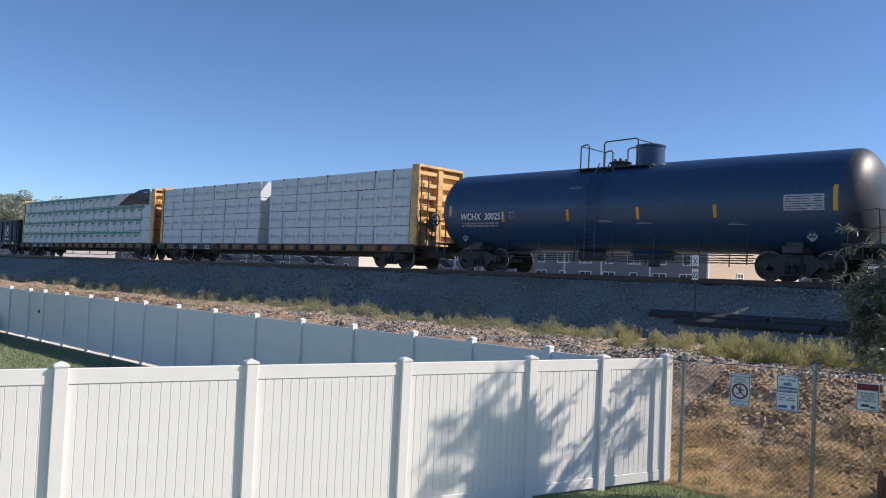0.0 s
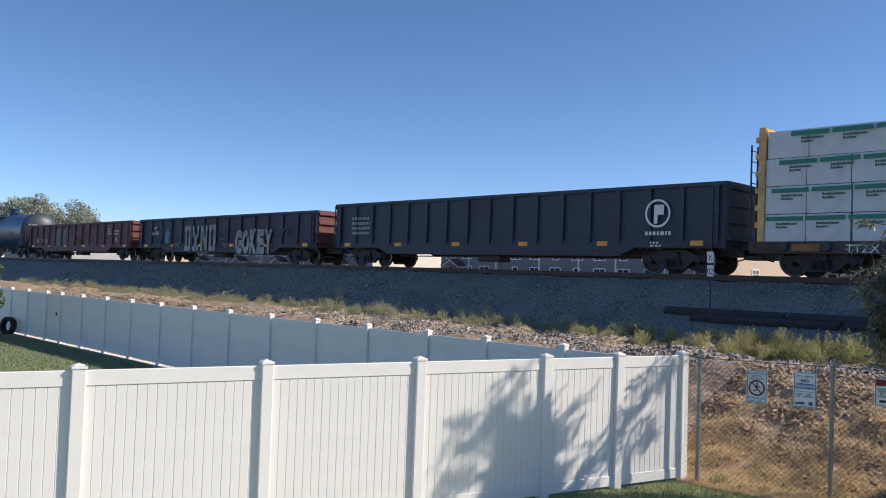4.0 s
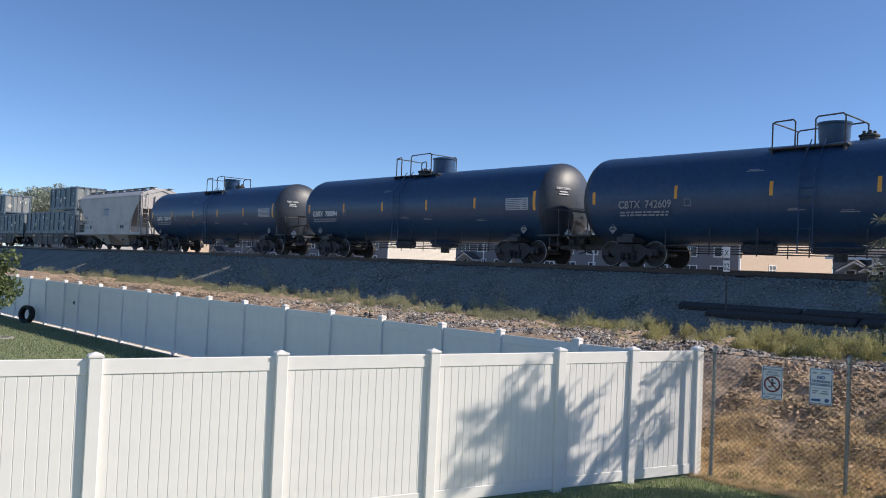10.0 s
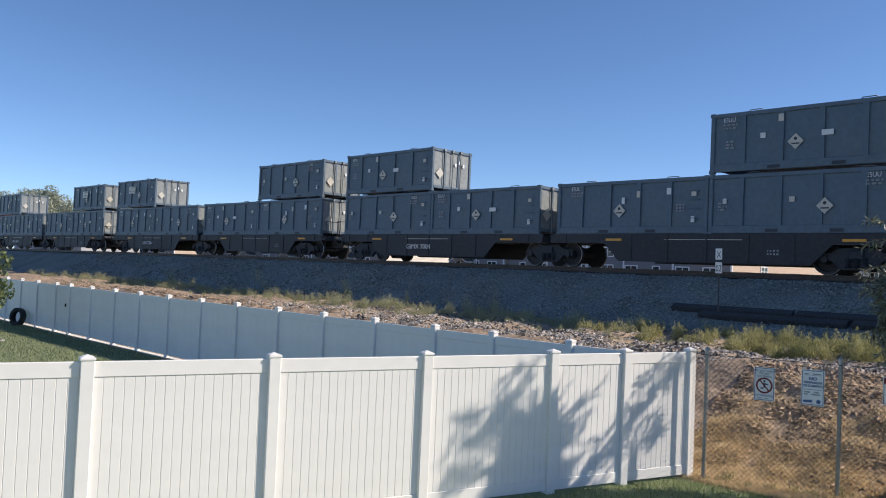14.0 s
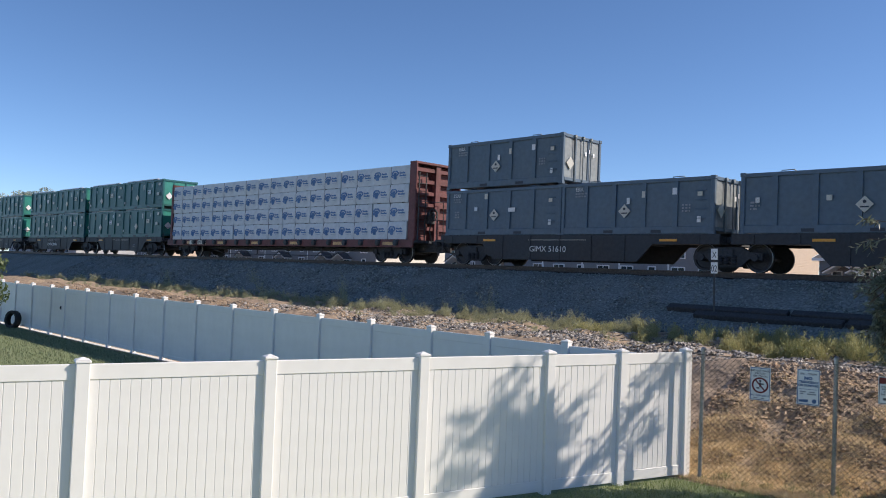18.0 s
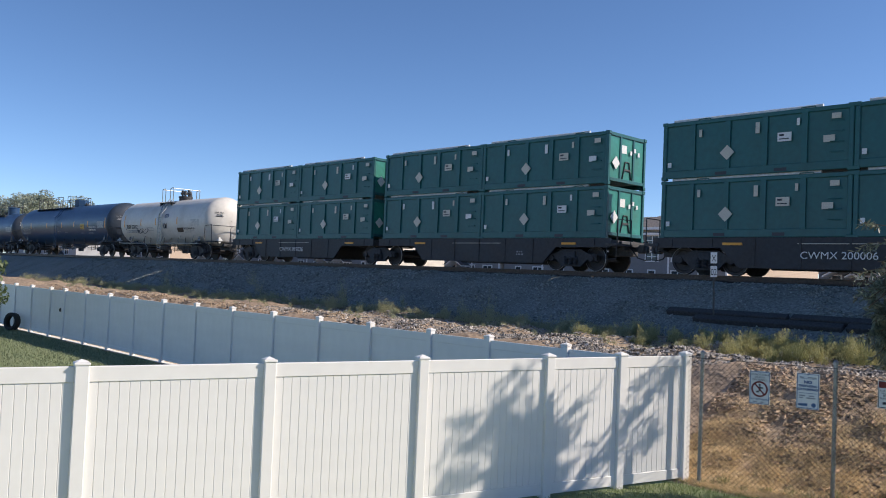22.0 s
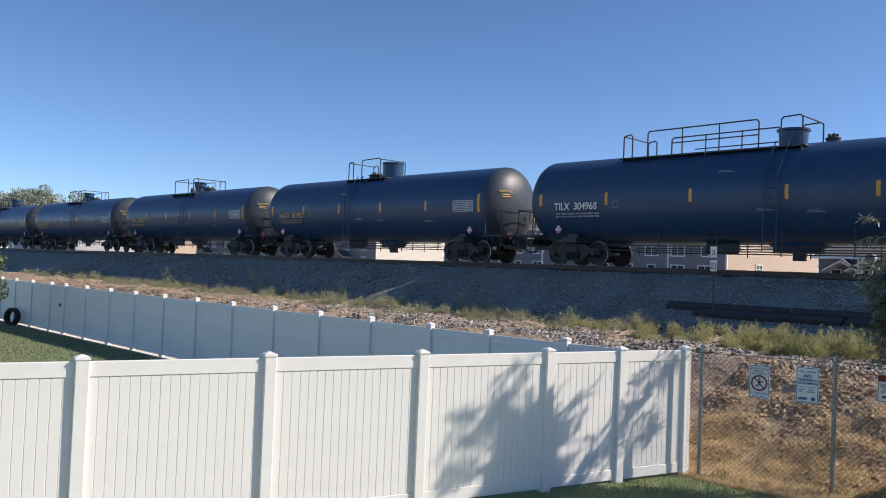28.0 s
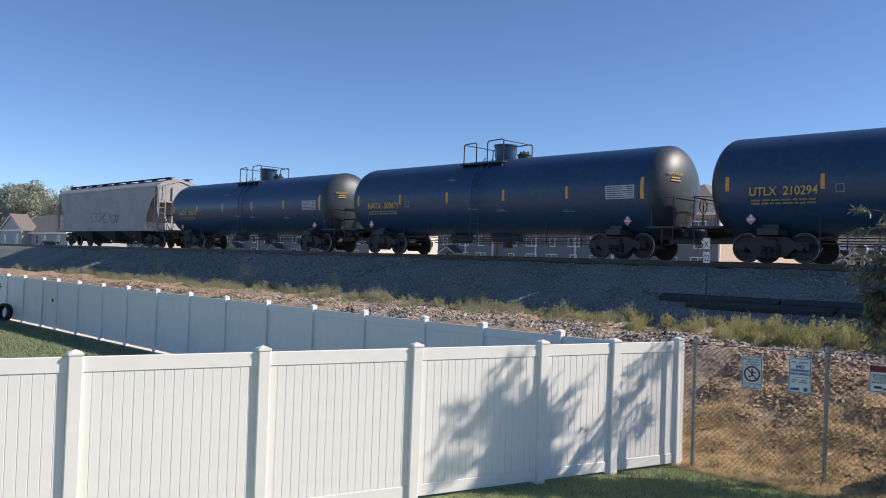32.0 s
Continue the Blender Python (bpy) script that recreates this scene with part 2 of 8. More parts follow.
SEAM = mat("grey_wrap_seam", (0.22, 0.24, 0.27), 0.6, var=0.2, bump=0.1)
PRINT_GREEN = mat("dark_green_print", (0.03, 0.11, 0.10), 0.6, var=0.15, bump=0.0)
PINK_MARK = mat("faded_pink_placard", (0.62, 0.24, 0.26), 0.5, var=0.15, bump=0.0)
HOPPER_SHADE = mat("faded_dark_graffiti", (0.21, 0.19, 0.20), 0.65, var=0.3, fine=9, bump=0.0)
PRINT_BLUE = mat("bright_blue_print", (0.10, 0.21, 0.42), 0.55, var=0.15, bump=0.0)
# slope sheets: blotchy dirt, and a darker base that holds the overhang's shade
HOPPER_SLOPE = mat("grimy_slope_sheet_paint", (0.17, 0.17, 0.172), 0.7, var=0.2, fine=6, coarse=0.8, bump=0.06, dirt=(0.12, 0.105, 0.095), dirt_amount=0.6)
OLD_TIMBER = mat("blackened_old_timber", (0.045, 0.045, 0.047), 0.9, var=0.35, fine=18, coarse=2, bump=0.4)
FADED_GREEN = mat("faded_grey_green_patch", (0.15, 0.17, 0.165), 0.65, var=0.3, fine=5, bump=0.0)
FADED_SCRAWL = mat("faded_pale_scrawl", (0.20, 0.13, 0.14), 0.65, var=0.3, fine=5, bump=0.0)
PRINT_GREY = mat("pale_grey_print", (0.42, 0.46, 0.52), 0.6, var=0.15, bump=0.0)
RUST_PALE = mat("pale_rust_stain", (0.43, 0.33, 0.25), 0.75, var=0.3, fine=8, bump=0.05)
FADED_BLUE = mat("faded_blue_patch", (0.30, 0.33, 0.40), 0.6, var=0.15, fine=5, bump=0.0)
RAW_LUMBER = mat("exposed_lumber_ends", (0.15, 0.10, 0.08), 0.8, var=0.25, fine=14, coarse=2, bump=0.3, island=0.35)
NAVY_FILM = mat("dark_torn_film", (0.028, 0.04, 0.065), 0.5, var=0.25, fine=6, bump=0.3, bump_size=0.03)
LEAF = leaf_mat("tree_leaves", (0.075, 0.11, 0.04), (0.16, 0.20, 0.08))
# far leaves: the pale veil of distance haze is mixed into their colour
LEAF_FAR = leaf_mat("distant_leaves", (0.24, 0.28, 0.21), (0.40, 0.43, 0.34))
LEAF_WILLOW = leaf_mat("narrow_grey_green_leaves", (0.095, 0.12, 0.085), (0.25, 0.28, 0.21), rough=0.42)
BLADE_DULL = leaf_mat("dull_grass_blades", (0.17, 0.21, 0.11), (0.28, 0.31, 0.18), through_amount=0.4)
RIM = mat("bright_worn_wheel_rim", (0.42, 0.42, 0.43), 0.35, 0.55, var=0.3, fine=8, bump=0.05)
BLADE = leaf_mat("grass_blades", (0.16, 0.22, 0.075), (0.30, 0.35, 0.15), through_amount=0.4)


# ---- building blocks ----
class Shape:
    """Vertices and faces of one mesh, put together from simple solids."""
    def __init__(self):
        self.v, self.f = [], []

    def add(self, vs, fs):
        n = len(self.v)
        self.v.extend(vs)
        self.f.extend([tuple(n + i for i in q) for q in fs])
        return self

    def box(self, x0, x1, y0, y1, z0, z1, b=0.0):
        if b <= 0:
            vs = [(x, y, z) for z in (z0, z1) for y in (y0, y1) for x in (x0, x1)]
            return self.add(vs, [(0, 2, 3, 1), (4, 5, 7, 6), (0, 1, 5, 4), (2, 6, 7, 3), (0, 4, 6, 2), (1, 3, 7, 5)])
        b = min(b, abs(x1 - x0) * 0.45, abs(y1 - y0) * 0.45, abs(z1 - z0) * 0.45)
        vs, at = [], {}
        for k, z in enumerate((z0, z1)):
            for j, y in enumerate((y0, y1)):
                for i, x in enumerate((x0, x1)):
                    sx, sy, sz = (b, -b)[i], (b, -b)[j], (b, -b)[k]
                    at[i, j, k] = len(vs)
                    vs += [(x, y + sy, z + sz), (x + sx, y, z + sz), (x + sx, y + sy, z)]
        fs = []
        for i in (0, 1):
            q = [at[i, 0, 0], at[i, 1, 0], at[i, 1, 1], at[i, 0, 1]]
            fs.append(q if i else q[::-1])
        for j in (0, 1):
            q = [at[0, j, 0] + 1, at[0, j, 1] + 1, at[1, j, 1] + 1, at[1, j, 0] + 1]
            fs.append(q if j else q[::-1])
        for k in (0, 1):
            q = [at[0, 0, k] + 2, at[1, 0, k] + 2, at[1, 1, k] + 2, at[0, 1, k] + 2]
            fs.append(q if k else q[::-1])
        for j in (0, 1):
            for k in (0, 1):
                q = [at[0, j, k] + 1, at[1, j, k] + 1, at[1, j, k] + 2, at[0, j, k] + 2]
                fs.append(q if (j == k) else q[::-1])
        for i in (0, 1):
            for k in (0, 1):
                q = [at[i, 0, k] + 2, at[i, 1, k] + 2, at[i, 1, k], at[i, 0, k]]
                fs.append(q if (i == k) else q[::-1])
        for i in (0, 1):
            for j in (0, 1):
                q = [at[i, j, 0], at[i, j, 1], at[i, j, 1] + 1, at[i, j, 0] + 1]
                fs.append(q if (i == j) else q[::-1])
        for (i, j, k), n in at.items():
            q = [n, n + 1, n + 2]
            fs.append(q if (i + j + k) % 2 else q[::-1])
        return self.add(vs, fs)

    def tube(self, p0, p1, r, n=8, r1=None, caps=True):
        p0, p1 = Vector(p0), Vector(p1)
        w = (p1 - p0).normalized()
        u = w.orthogonal().normalized()
        s = w.cross(u)
        r1 = r if r1 is None else r1
        vs = []
        for p, q in ((p0, r), (p1, r1)):
            vs += [tuple(p + (u * math.cos(a) + s * math.sin(a)) * q) for a in (2 * math.pi * i / n for i in range(n))]
        fs = [(i, (i + 1) % n, n + (i + 1) % n, n + i) for i in range(n)]
        if caps:
            fs += [tuple(range(n - 1, -1, -1)), tuple(range(n, 2 * n))]
        return self.add(vs, fs)

    def bar(self, points, r, n=6):
        """A bent rod through the points."""
        pts = [Vector(q) for q in points]
        vs, fs, u = [], [], None
        for i, q in enumerate(pts):
            a = (q - pts[i - 1]).normalized() if i else (pts[1] - q).normalized()
            b = (pts[i + 1] - q).normalized() if i < len(pts) - 1 else a
            w = (a + b).normalized() if (a + b).length > 0.1 else a
            u = w.orthogonal().normalized() if u is None else (u - w * u.dot(w)).normalized()
            k = u.cross(w)
            vs += [tuple(q + (u * math.cos(2 * math.pi * j / n) + k * math.sin(2 * math.pi * j / n)) * r) for j in range(n)]
        for i in range(len(pts) - 1):
            fs += [(i * n + (j + 1) % n, i * n + j, (i + 1) * n + j, (i + 1) * n + (j + 1) % n) for j in range(n)]
        fs += [tuple(range(n)), tuple(range(len(pts) * n - 1, (len(pts) - 1) * n - 1, -1))]
        return self.add(vs, fs)

    def turned(self, rings, n=32, axis="x", c=(0, 0, 0), caps=True):
        """A solid of revolution: rings of (along, radius)."""
        vs = []
        for a, r in rings:
            for i in range(n):
                q = 2 * math.pi * i / n
                u, w = r * math.cos(q), r * math.sin(q)
                vs.append({"x": (c[0] + a, c[1] + u, c[2] + w), "y": (c[0] + w, c[1] + a, c[2] + u), "z": (c[0] + u, c[1] + w, c[2] + a)}[axis])
        fs = []
        for k in range(len(rings) - 1):
            for i in range(n):
                j = (i + 1) % n
                fs.append((k * n + i, k * n + j, (k + 1) * n + j, (k + 1) * n + i))
        if caps:
            fs += [tuple(range(n - 1, -1, -1)), tuple((len(rings) - 1) * n + i for i in range(n))]
        return self.add(vs, fs)

    def prism(self, outline, y0, y1):
        """An outline of (x, z), carried from y0 to y1."""
        n = len(outline)
        vs = [(x, y0, z) for x, z in outline] + [(x, y1, z) for x, z in outline]
        fs = [tuple(range(n)), tuple(range(2 * n - 1, n - 1, -1))]
        fs += [(i, n + i, n + (i + 1) % n, (i + 1) % n) for i in range(n)]
        return self.add(vs, fs)

    def section(self, outline, x0, x1):
        """An outline of (y, z), carried from x0 to x1."""
        n = len(outline)
        vs = [(x0, y, z) for y, z in outline] + [(x1, y, z) for y, z in outline]
        fs = [tuple(range(n - 1, -1, -1)), tuple(range(n, 2 * n))]
        fs += [(i, (i + 1) % n, n + (i + 1) % n, n + i) for i in range(n)]
        return self.add(vs, fs)

    def wrap(self, x0, x1, r, zc, a0, a1, n=6, t=0.004):
        """A thin strip laid on the near side of a tank, from angle a0 to a1 above the middle."""
        vs = []
        for rr in (r + t, r - 0.01):
            for i in range(n + 1):
                a = radians(a0 + (a1 - a0) * i / n)
                vs += [(x0, -rr * math.cos(a), zc + rr * math.sin(a)), (x1, -rr * math.cos(a), zc + rr * math.sin(a))]
        fs = [(2 * i, 2 * i + 1, 2 * i + 3, 2 * i + 2) for i in range(n)]
        m = 2 * (n + 1)
        fs += [(m + 2 * i + 2, m + 2 * i + 3, m + 2 * i + 1, m + 2 * i) for i in range(n)]
        fs += [(2 * i + 2, m + 2 * i + 2, m + 2 * i, 2 * i) for i in range(n)] + [(2 * i + 1, m + 2 * i + 1, m + 2 * i + 3, 2 * i + 3) for i in range(n)]
        return self.add(vs, fs)

    def mesh(self, name, material, smooth=True):
        me = bpy.data.meshes.new(name)
        me.from_pydata(self.v, [], self.f)
        me.materials.append(material)
        if smooth:
            me.shade_smooth()
            me.set_sharp_from_angle(angle=radians(32))
        me.update()
        return me


def part(name, shape, material, parent, label="", at=None, smooth=True):
    """One mesh object under a thing or a part; shape is a Shape or a mesh already made."""
    me = shape if isinstance(shape, bpy.types.Mesh) else shape.mesh(name, material, smooth)
    ob = new(name, me)
    ob.parent = parent
    if at is not None:
        ob.matrix_basis = at
    if label:
        tagged(ob, label)
    return ob


def thing(name, label, category, group="", kind="", shape=None, material=None, at=None, smooth=True):
    ob = new(name, None if shape is None else shape.mesh(name, material, smooth))
    if at is not None:
        ob.matrix_basis = at
    return tagged(ob, label, category, group, kind)


_letters = {}


def letters(text, size, material, wide=1.0, bold=0.0):
    """A mesh of text that stands upright, facing -y, its left foot at the origin."""
    key = (text, size, material.name, wide, bold)
    if key not in _letters:
        cu = bpy.data.curves.new("text", "FONT")
        cu.body, cu.size, cu.extrude, cu.offset = text, size, 0.002, bold
        ob = bpy.data.objects.new("text", cu)
        scene.collection.objects.link(ob)
        bpy.context.view_layer.update()
        me = bpy.data.meshes.new_from_object(ob.evaluated_get(bpy.context.evaluated_depsgraph_get()))
        bpy.data.objects.remove(ob)
        me.transform(Matrix.Diagonal((wide, 1, 1, 1)))
        me.transform(Matrix.Rotation(radians(90), 4, "X"))
        me.materials.clear()
        me.materials.append(material)
        _letters[key] = me
    return _letters[key]

# ---- the train: rolling stock ----
RAIL_Z, TRACK_Y = 3.35, 25.59
_shared = {}


def shared(key, make, material, smooth=True):
    if key not in _shared:
        _shared[key] = make().mesh(key, material, smooth)
    return _shared[key]


def _wheelset():
    s = Shape()
    for y in (-0.75, 0.75):
        d = 1 if y > 0 else -1
        s.turned([(-0.07 * d, 0.30), (-0.07 * d, 0.455), (-0.055 * d, 0.47), (-0.03 * d, 0.457), (0.05 * d, 0.452), (0.062 * d, 0.432), (0.058 * d, 0.36), (0.02 * d, 0.33), (0.0, 0.16), (0.07 * d, 0.14), (0.07 * d, 0.05)][::d], 28, "y", (0, y, 0))
    s.tube((0, -1.02, 0), (0, 1.02, 0), 0.08, 10)
    return s


def _truck():
    s = Shape()
    for y in (-1.0, 1.0):
        pts = [(-1.12, 0.38), (-1.12, 0.60), (-0.72, 0.64), (-0.45, 0.78), (0.45, 0.78), (0.72, 0.64), (1.12, 0.60), (1.12, 0.38), (0.70, 0.42), (0.42, 0.16), (-0.42, 0.16), (-0.70, 0.42)]
        s.prism(pts, y - 0.07, y + 0.07)
        for x in (-0.89, 0.89):
            s.turned([(-0.13, 0.11), (0.13, 0.13)][::1], 12, "y", (x, y, 0.457))
    s.box(-0.2, 0.2, -1.15, 1.15, 0.45, 0.72, 0.03)
    return s


def _spring():
    s = Shape()
    rings = []
    for k in range(6):
        rings += [(0.22 + 0.05 * k, 0.06), (0.235 + 0.05 * k, 0.09), (0.25 + 0.05 * k, 0.09)]
    return s.turned(rings + [(0.52, 0.06)], 10, "z")


WHEELSETS = []
# the outer rim faces are worn bright
_rims = shared("wheelset", _wheelset, WHEEL)
_rims.materials.append(RIM)
for _k in (5 * 28, 10 * 28 + 2 + 4 * 28):
    for _i in range(28):
        _rims.polygons[_k + _i].material_index = 1


def truck(car, x):
    t = part("truck", shared("truck", _truck, TRUCK), TRUCK, car, at=pose(x, 0, 0))
    for y in (-1.09, 1.09):
        for dx in (-0.22, 0.0, 0.22):
            part("spring", shared("spring", _spring, TRUCK), TRUCK, t, at=pose(dx, y, 0))
    for dx in (-0.89, 0.89):
        w = part("wheelset", shared("wheelset", _wheelset, WHEEL), WHEEL, t, "steel wheels on an axle", at=pose(dx, 0, 0.457))
        WHEELSETS.append((w, dx, car))
    return t


def _coupler():
    s = Shape()
    s.box(-0.55, 0.05, -0.07, 0.07, -0.09, 0.09, 0.02)
    s.box(0.0, 0.28, -0.16, 0.12, -0.15, 0.15, 0.05)
    s.box(0.2, 0.34, 0.04, 0.16, -0.14, 0.14, 0.03)
    return s


def _hose():
    s = Shape()
    pts = [(-0.3, -0.35, 0.1), (-0.05, -0.36, -0.05), (0.15, -0.34, -0.32), (0.42, -0.26, -0.4)]
    return s.bar(pts, 0.025, 6)


def couplers(car, half, z=0.85):
    for d in (1, -1):
        m = pose(d * half, 0, z, 0, 0, 0 if d > 0 else 180)
        part("coupler", shared("coupler", _coupler, UNDER), UNDER, car, at=m)
        part("draft_sill", shared("draft_sill", lambda: Shape().box(-1.15, -0.22, -0.26, 0.26, -0.26, 0.14, 0.02).box(-0.42, -0.22, -0.62, 0.62, -0.06, 0.12, 0.02), UNDER), UNDER, car, at=m)
        part("air_hose", shared("air_hose", _hose, RUBBER), RUBBER, car, at=m)


def _ladder(h, w=0.42, rungs=6):
    s = Shape()
    for x in (0, w):
        s.box(x - 0.02, x + 0.02, -0.02, 0.02, 0, h)
    for i in range(rungs):
        z = h * (i + 0.5) / rungs
        s.tube((0, 0, z), (w, 0, z), 0.014, 6)
    return s


def mark(car, text, size, x, y, z, material, wide=1.0, lean=0.0):
    return part("lettering", letters(text, size, material, wide), material, car, at=pose(x, y, z, lean))


def bars(car, x, y, z, w, h, rows, material, seed, name="stencil_print"):
    """Writing too small to read: rows of short bars."""
    rnd, s = random.Random(seed), Shape()
    for r in range(rows):
        zz = z - h * (r + 0.5) / rows
        p = 0.0
        while p < w - 0.05:
            q = min(w, p + rnd.uniform(0.08, 0.32) * max(0.4, w * 0.5))
            s.box(x + p, x + q, y - 0.003, y + 0.003, zz - h / rows * 0.28, zz + h / rows * 0.28)
            p = q + 0.05
    return tagged(part(name, s, material, car), kind="stuff")


# railings along both edges of the top platform (from, to, height), the platform's half width, its ends, the manway and other fittings
TOPS = {
    "wide": (((-2.40, -2.05, 0.78), (-1.40, -0.03, 0.84)), 0.78, (-2.45, 0.62), ((0.50, 0.0), (0.50, 0.56), (0.53, 0.58), (0.53, 0.64), (0.40, 0.67)), ((-1.2, 0.36, 0.16),)),
    "long": (((-1.58, 0.18, 0.80), (0.83, 1.50, 0.82)), 0.92, (-1.62, 1.52), ((0.29, 0.0), (0.31, 0.26), (0.37, 0.32), (0.38, 0.52), (0.43, 0.54), (0.43, 0.60), (0.28, 0.62)), ((-1.0, 0.13, 0.2), (1.25, 0.36, 0.2))),
    "short": (((-1.50, -0.80, 0.75), (-0.20, 0.66, 0.80)), 0.90, (-1.55, 0.80), ((0.40, 0.0), (0.45, 0.14), (0.46, 0.52), (0.50, 0.54), (0.50, 0.60), (0.3, 0.62)), ((1.0, 0.26, 0.18),)),
    "stack": (((-1.44, -0.99, 0.82), (-0.32, 0.11, 0.86)), 0.92, (-1.48, 0.35), ((0.42, 0.0), (0.42, 0.14), (0.45, 0.15), (0.45, 0.24), (0.2, 0.26)), ()),
    "walkway": (((-5.65, -5.30, 0.72), (-4.69, -0.75, 0.80), (-0.05, 0.60, 0.82)), 0.80, (-5.7, 0.75), ((0.40, 0.0), (0.43, 0.12), (0.44, 0.40), (0.50, 0.42), (0.50, 0.48), (0.3, 0.5)), ((1.2, 0.2, 0.14),)),
    "catwalk": (((-7.45, -7.10, 0.72), (-6.54, -1.93, 0.80), (-0.93, -0.30, 0.82)), 0.80, (-7.5, 0.45), ((0.56, 0.0), (0.56, 0.46), (0.50, 0.50)), ((1.1, 0.2, 0.14),)),
}


def top_fittings(car, style, dome, top, rails, paint):
    """Manway, valves, platform and railings on top of a tank."""
    runs, wy, (e0, e1), profile, fittings = TOPS[style]
    drop = 0.30 * wy * wy
    m = part("manway", Shape().turned([(z - 0.12 * (z == 0), q) for q, z in profile], 8 if style == "catwalk" else 24, "z", (dome, 0, top)), paint if paint is BLACK else UNDER, car)
    if style == "stack":
        for dx, dy, h in ((-0.22, -0.12, 0.62), (0.2, -0.15, 0.58), (0.02, 0.2, 0.66), (0.3, 0.15, 0.45)):
            part("valve", Shape().turned([(0.2, 0.07), (h - 0.25, 0.07), (h - 0.24, 0.13), (h - 0.12, 0.14), (h - 0.1, 0.08), (h, 0.10), (h + 0.05, 0.04)], 12, "z", (dome + dx, dy, top)), UNDER, m)
    for dx, q, h in fittings:
        v = part("valve_housing", Shape().turned([(-0.1, q), (h * 0.5, q), (h * 0.55, q * 1.12), (h * 0.8, q * 1.12), (h * 0.85, q * 0.9), (h, q * 0.85)], 18, "z", (dome + dx, 0, top)), UNDER, car)
        for k in range(4):
            a = 0.5 + 1.57 * k
            part("valve", Shape().turned([(0, 0.05), (0.1, 0.05), (0.12, 0.02)], 8, "z", (dome + dx + q * 0.55 * math.cos(a), q * 0.55 * math.sin(a), top + h * 0.9)), UNDER, v)
    for y in (-1, 1):
        g = Shape().box(dome + e0, dome + e1, y * wy - 0.17, y * wy + 0.17, top - drop, top - drop + 0.04)
        for x in (e0 + 0.1, (e0 + e1) / 2, e1 - 0.1):
            g.box(dome + x - 0.03, dome + x + 0.03, y * wy - 0.15, y * wy + 0.15, top - drop - 0.22, top - drop)
        part("platform", g, UNDER, car)
        for a, b, h in runs:
            z0, z1 = top - drop, top - drop + h + 0.12
            rl = Shape().bar([(dome + a, y * wy, z0), (dome + a, y * wy, z1 - 0.07), (dome + a + 0.07, y * wy, z1), (dome + b - 0.07, y * wy, z1 + 0.03), (dome + b, y * wy, z1 - 0.05), (dome + b, y * wy, z0)], 0.026, 6)
            for k in range(1, int((b - a) / 1.1)):
                x = dome + a + (b - a) * k / int((b - a) / 1.1)
                rl.tube((x, y * wy, z0), (x, y * wy, z1), 0.022, 6)
            if b - a > 3:
                rl.tube((dome + a + 0.9, y * wy, z0 + 0.45), (dome + b, y * wy, z0 + 0.47), 0.02, 6)
            part("guard_rail", rl, rails, car)
    for x, h in ((runs[0][0], runs[0][2]), (runs[-1][1], runs[-1][2])):
        z1 = top - drop + h + 0.10
        part("end_rail", Shape().bar([(dome + x, -wy, z1), (dome + x, 0, z1 + 0.01), (dome + x, wy, z1)], 0.024, 6), rails, car)


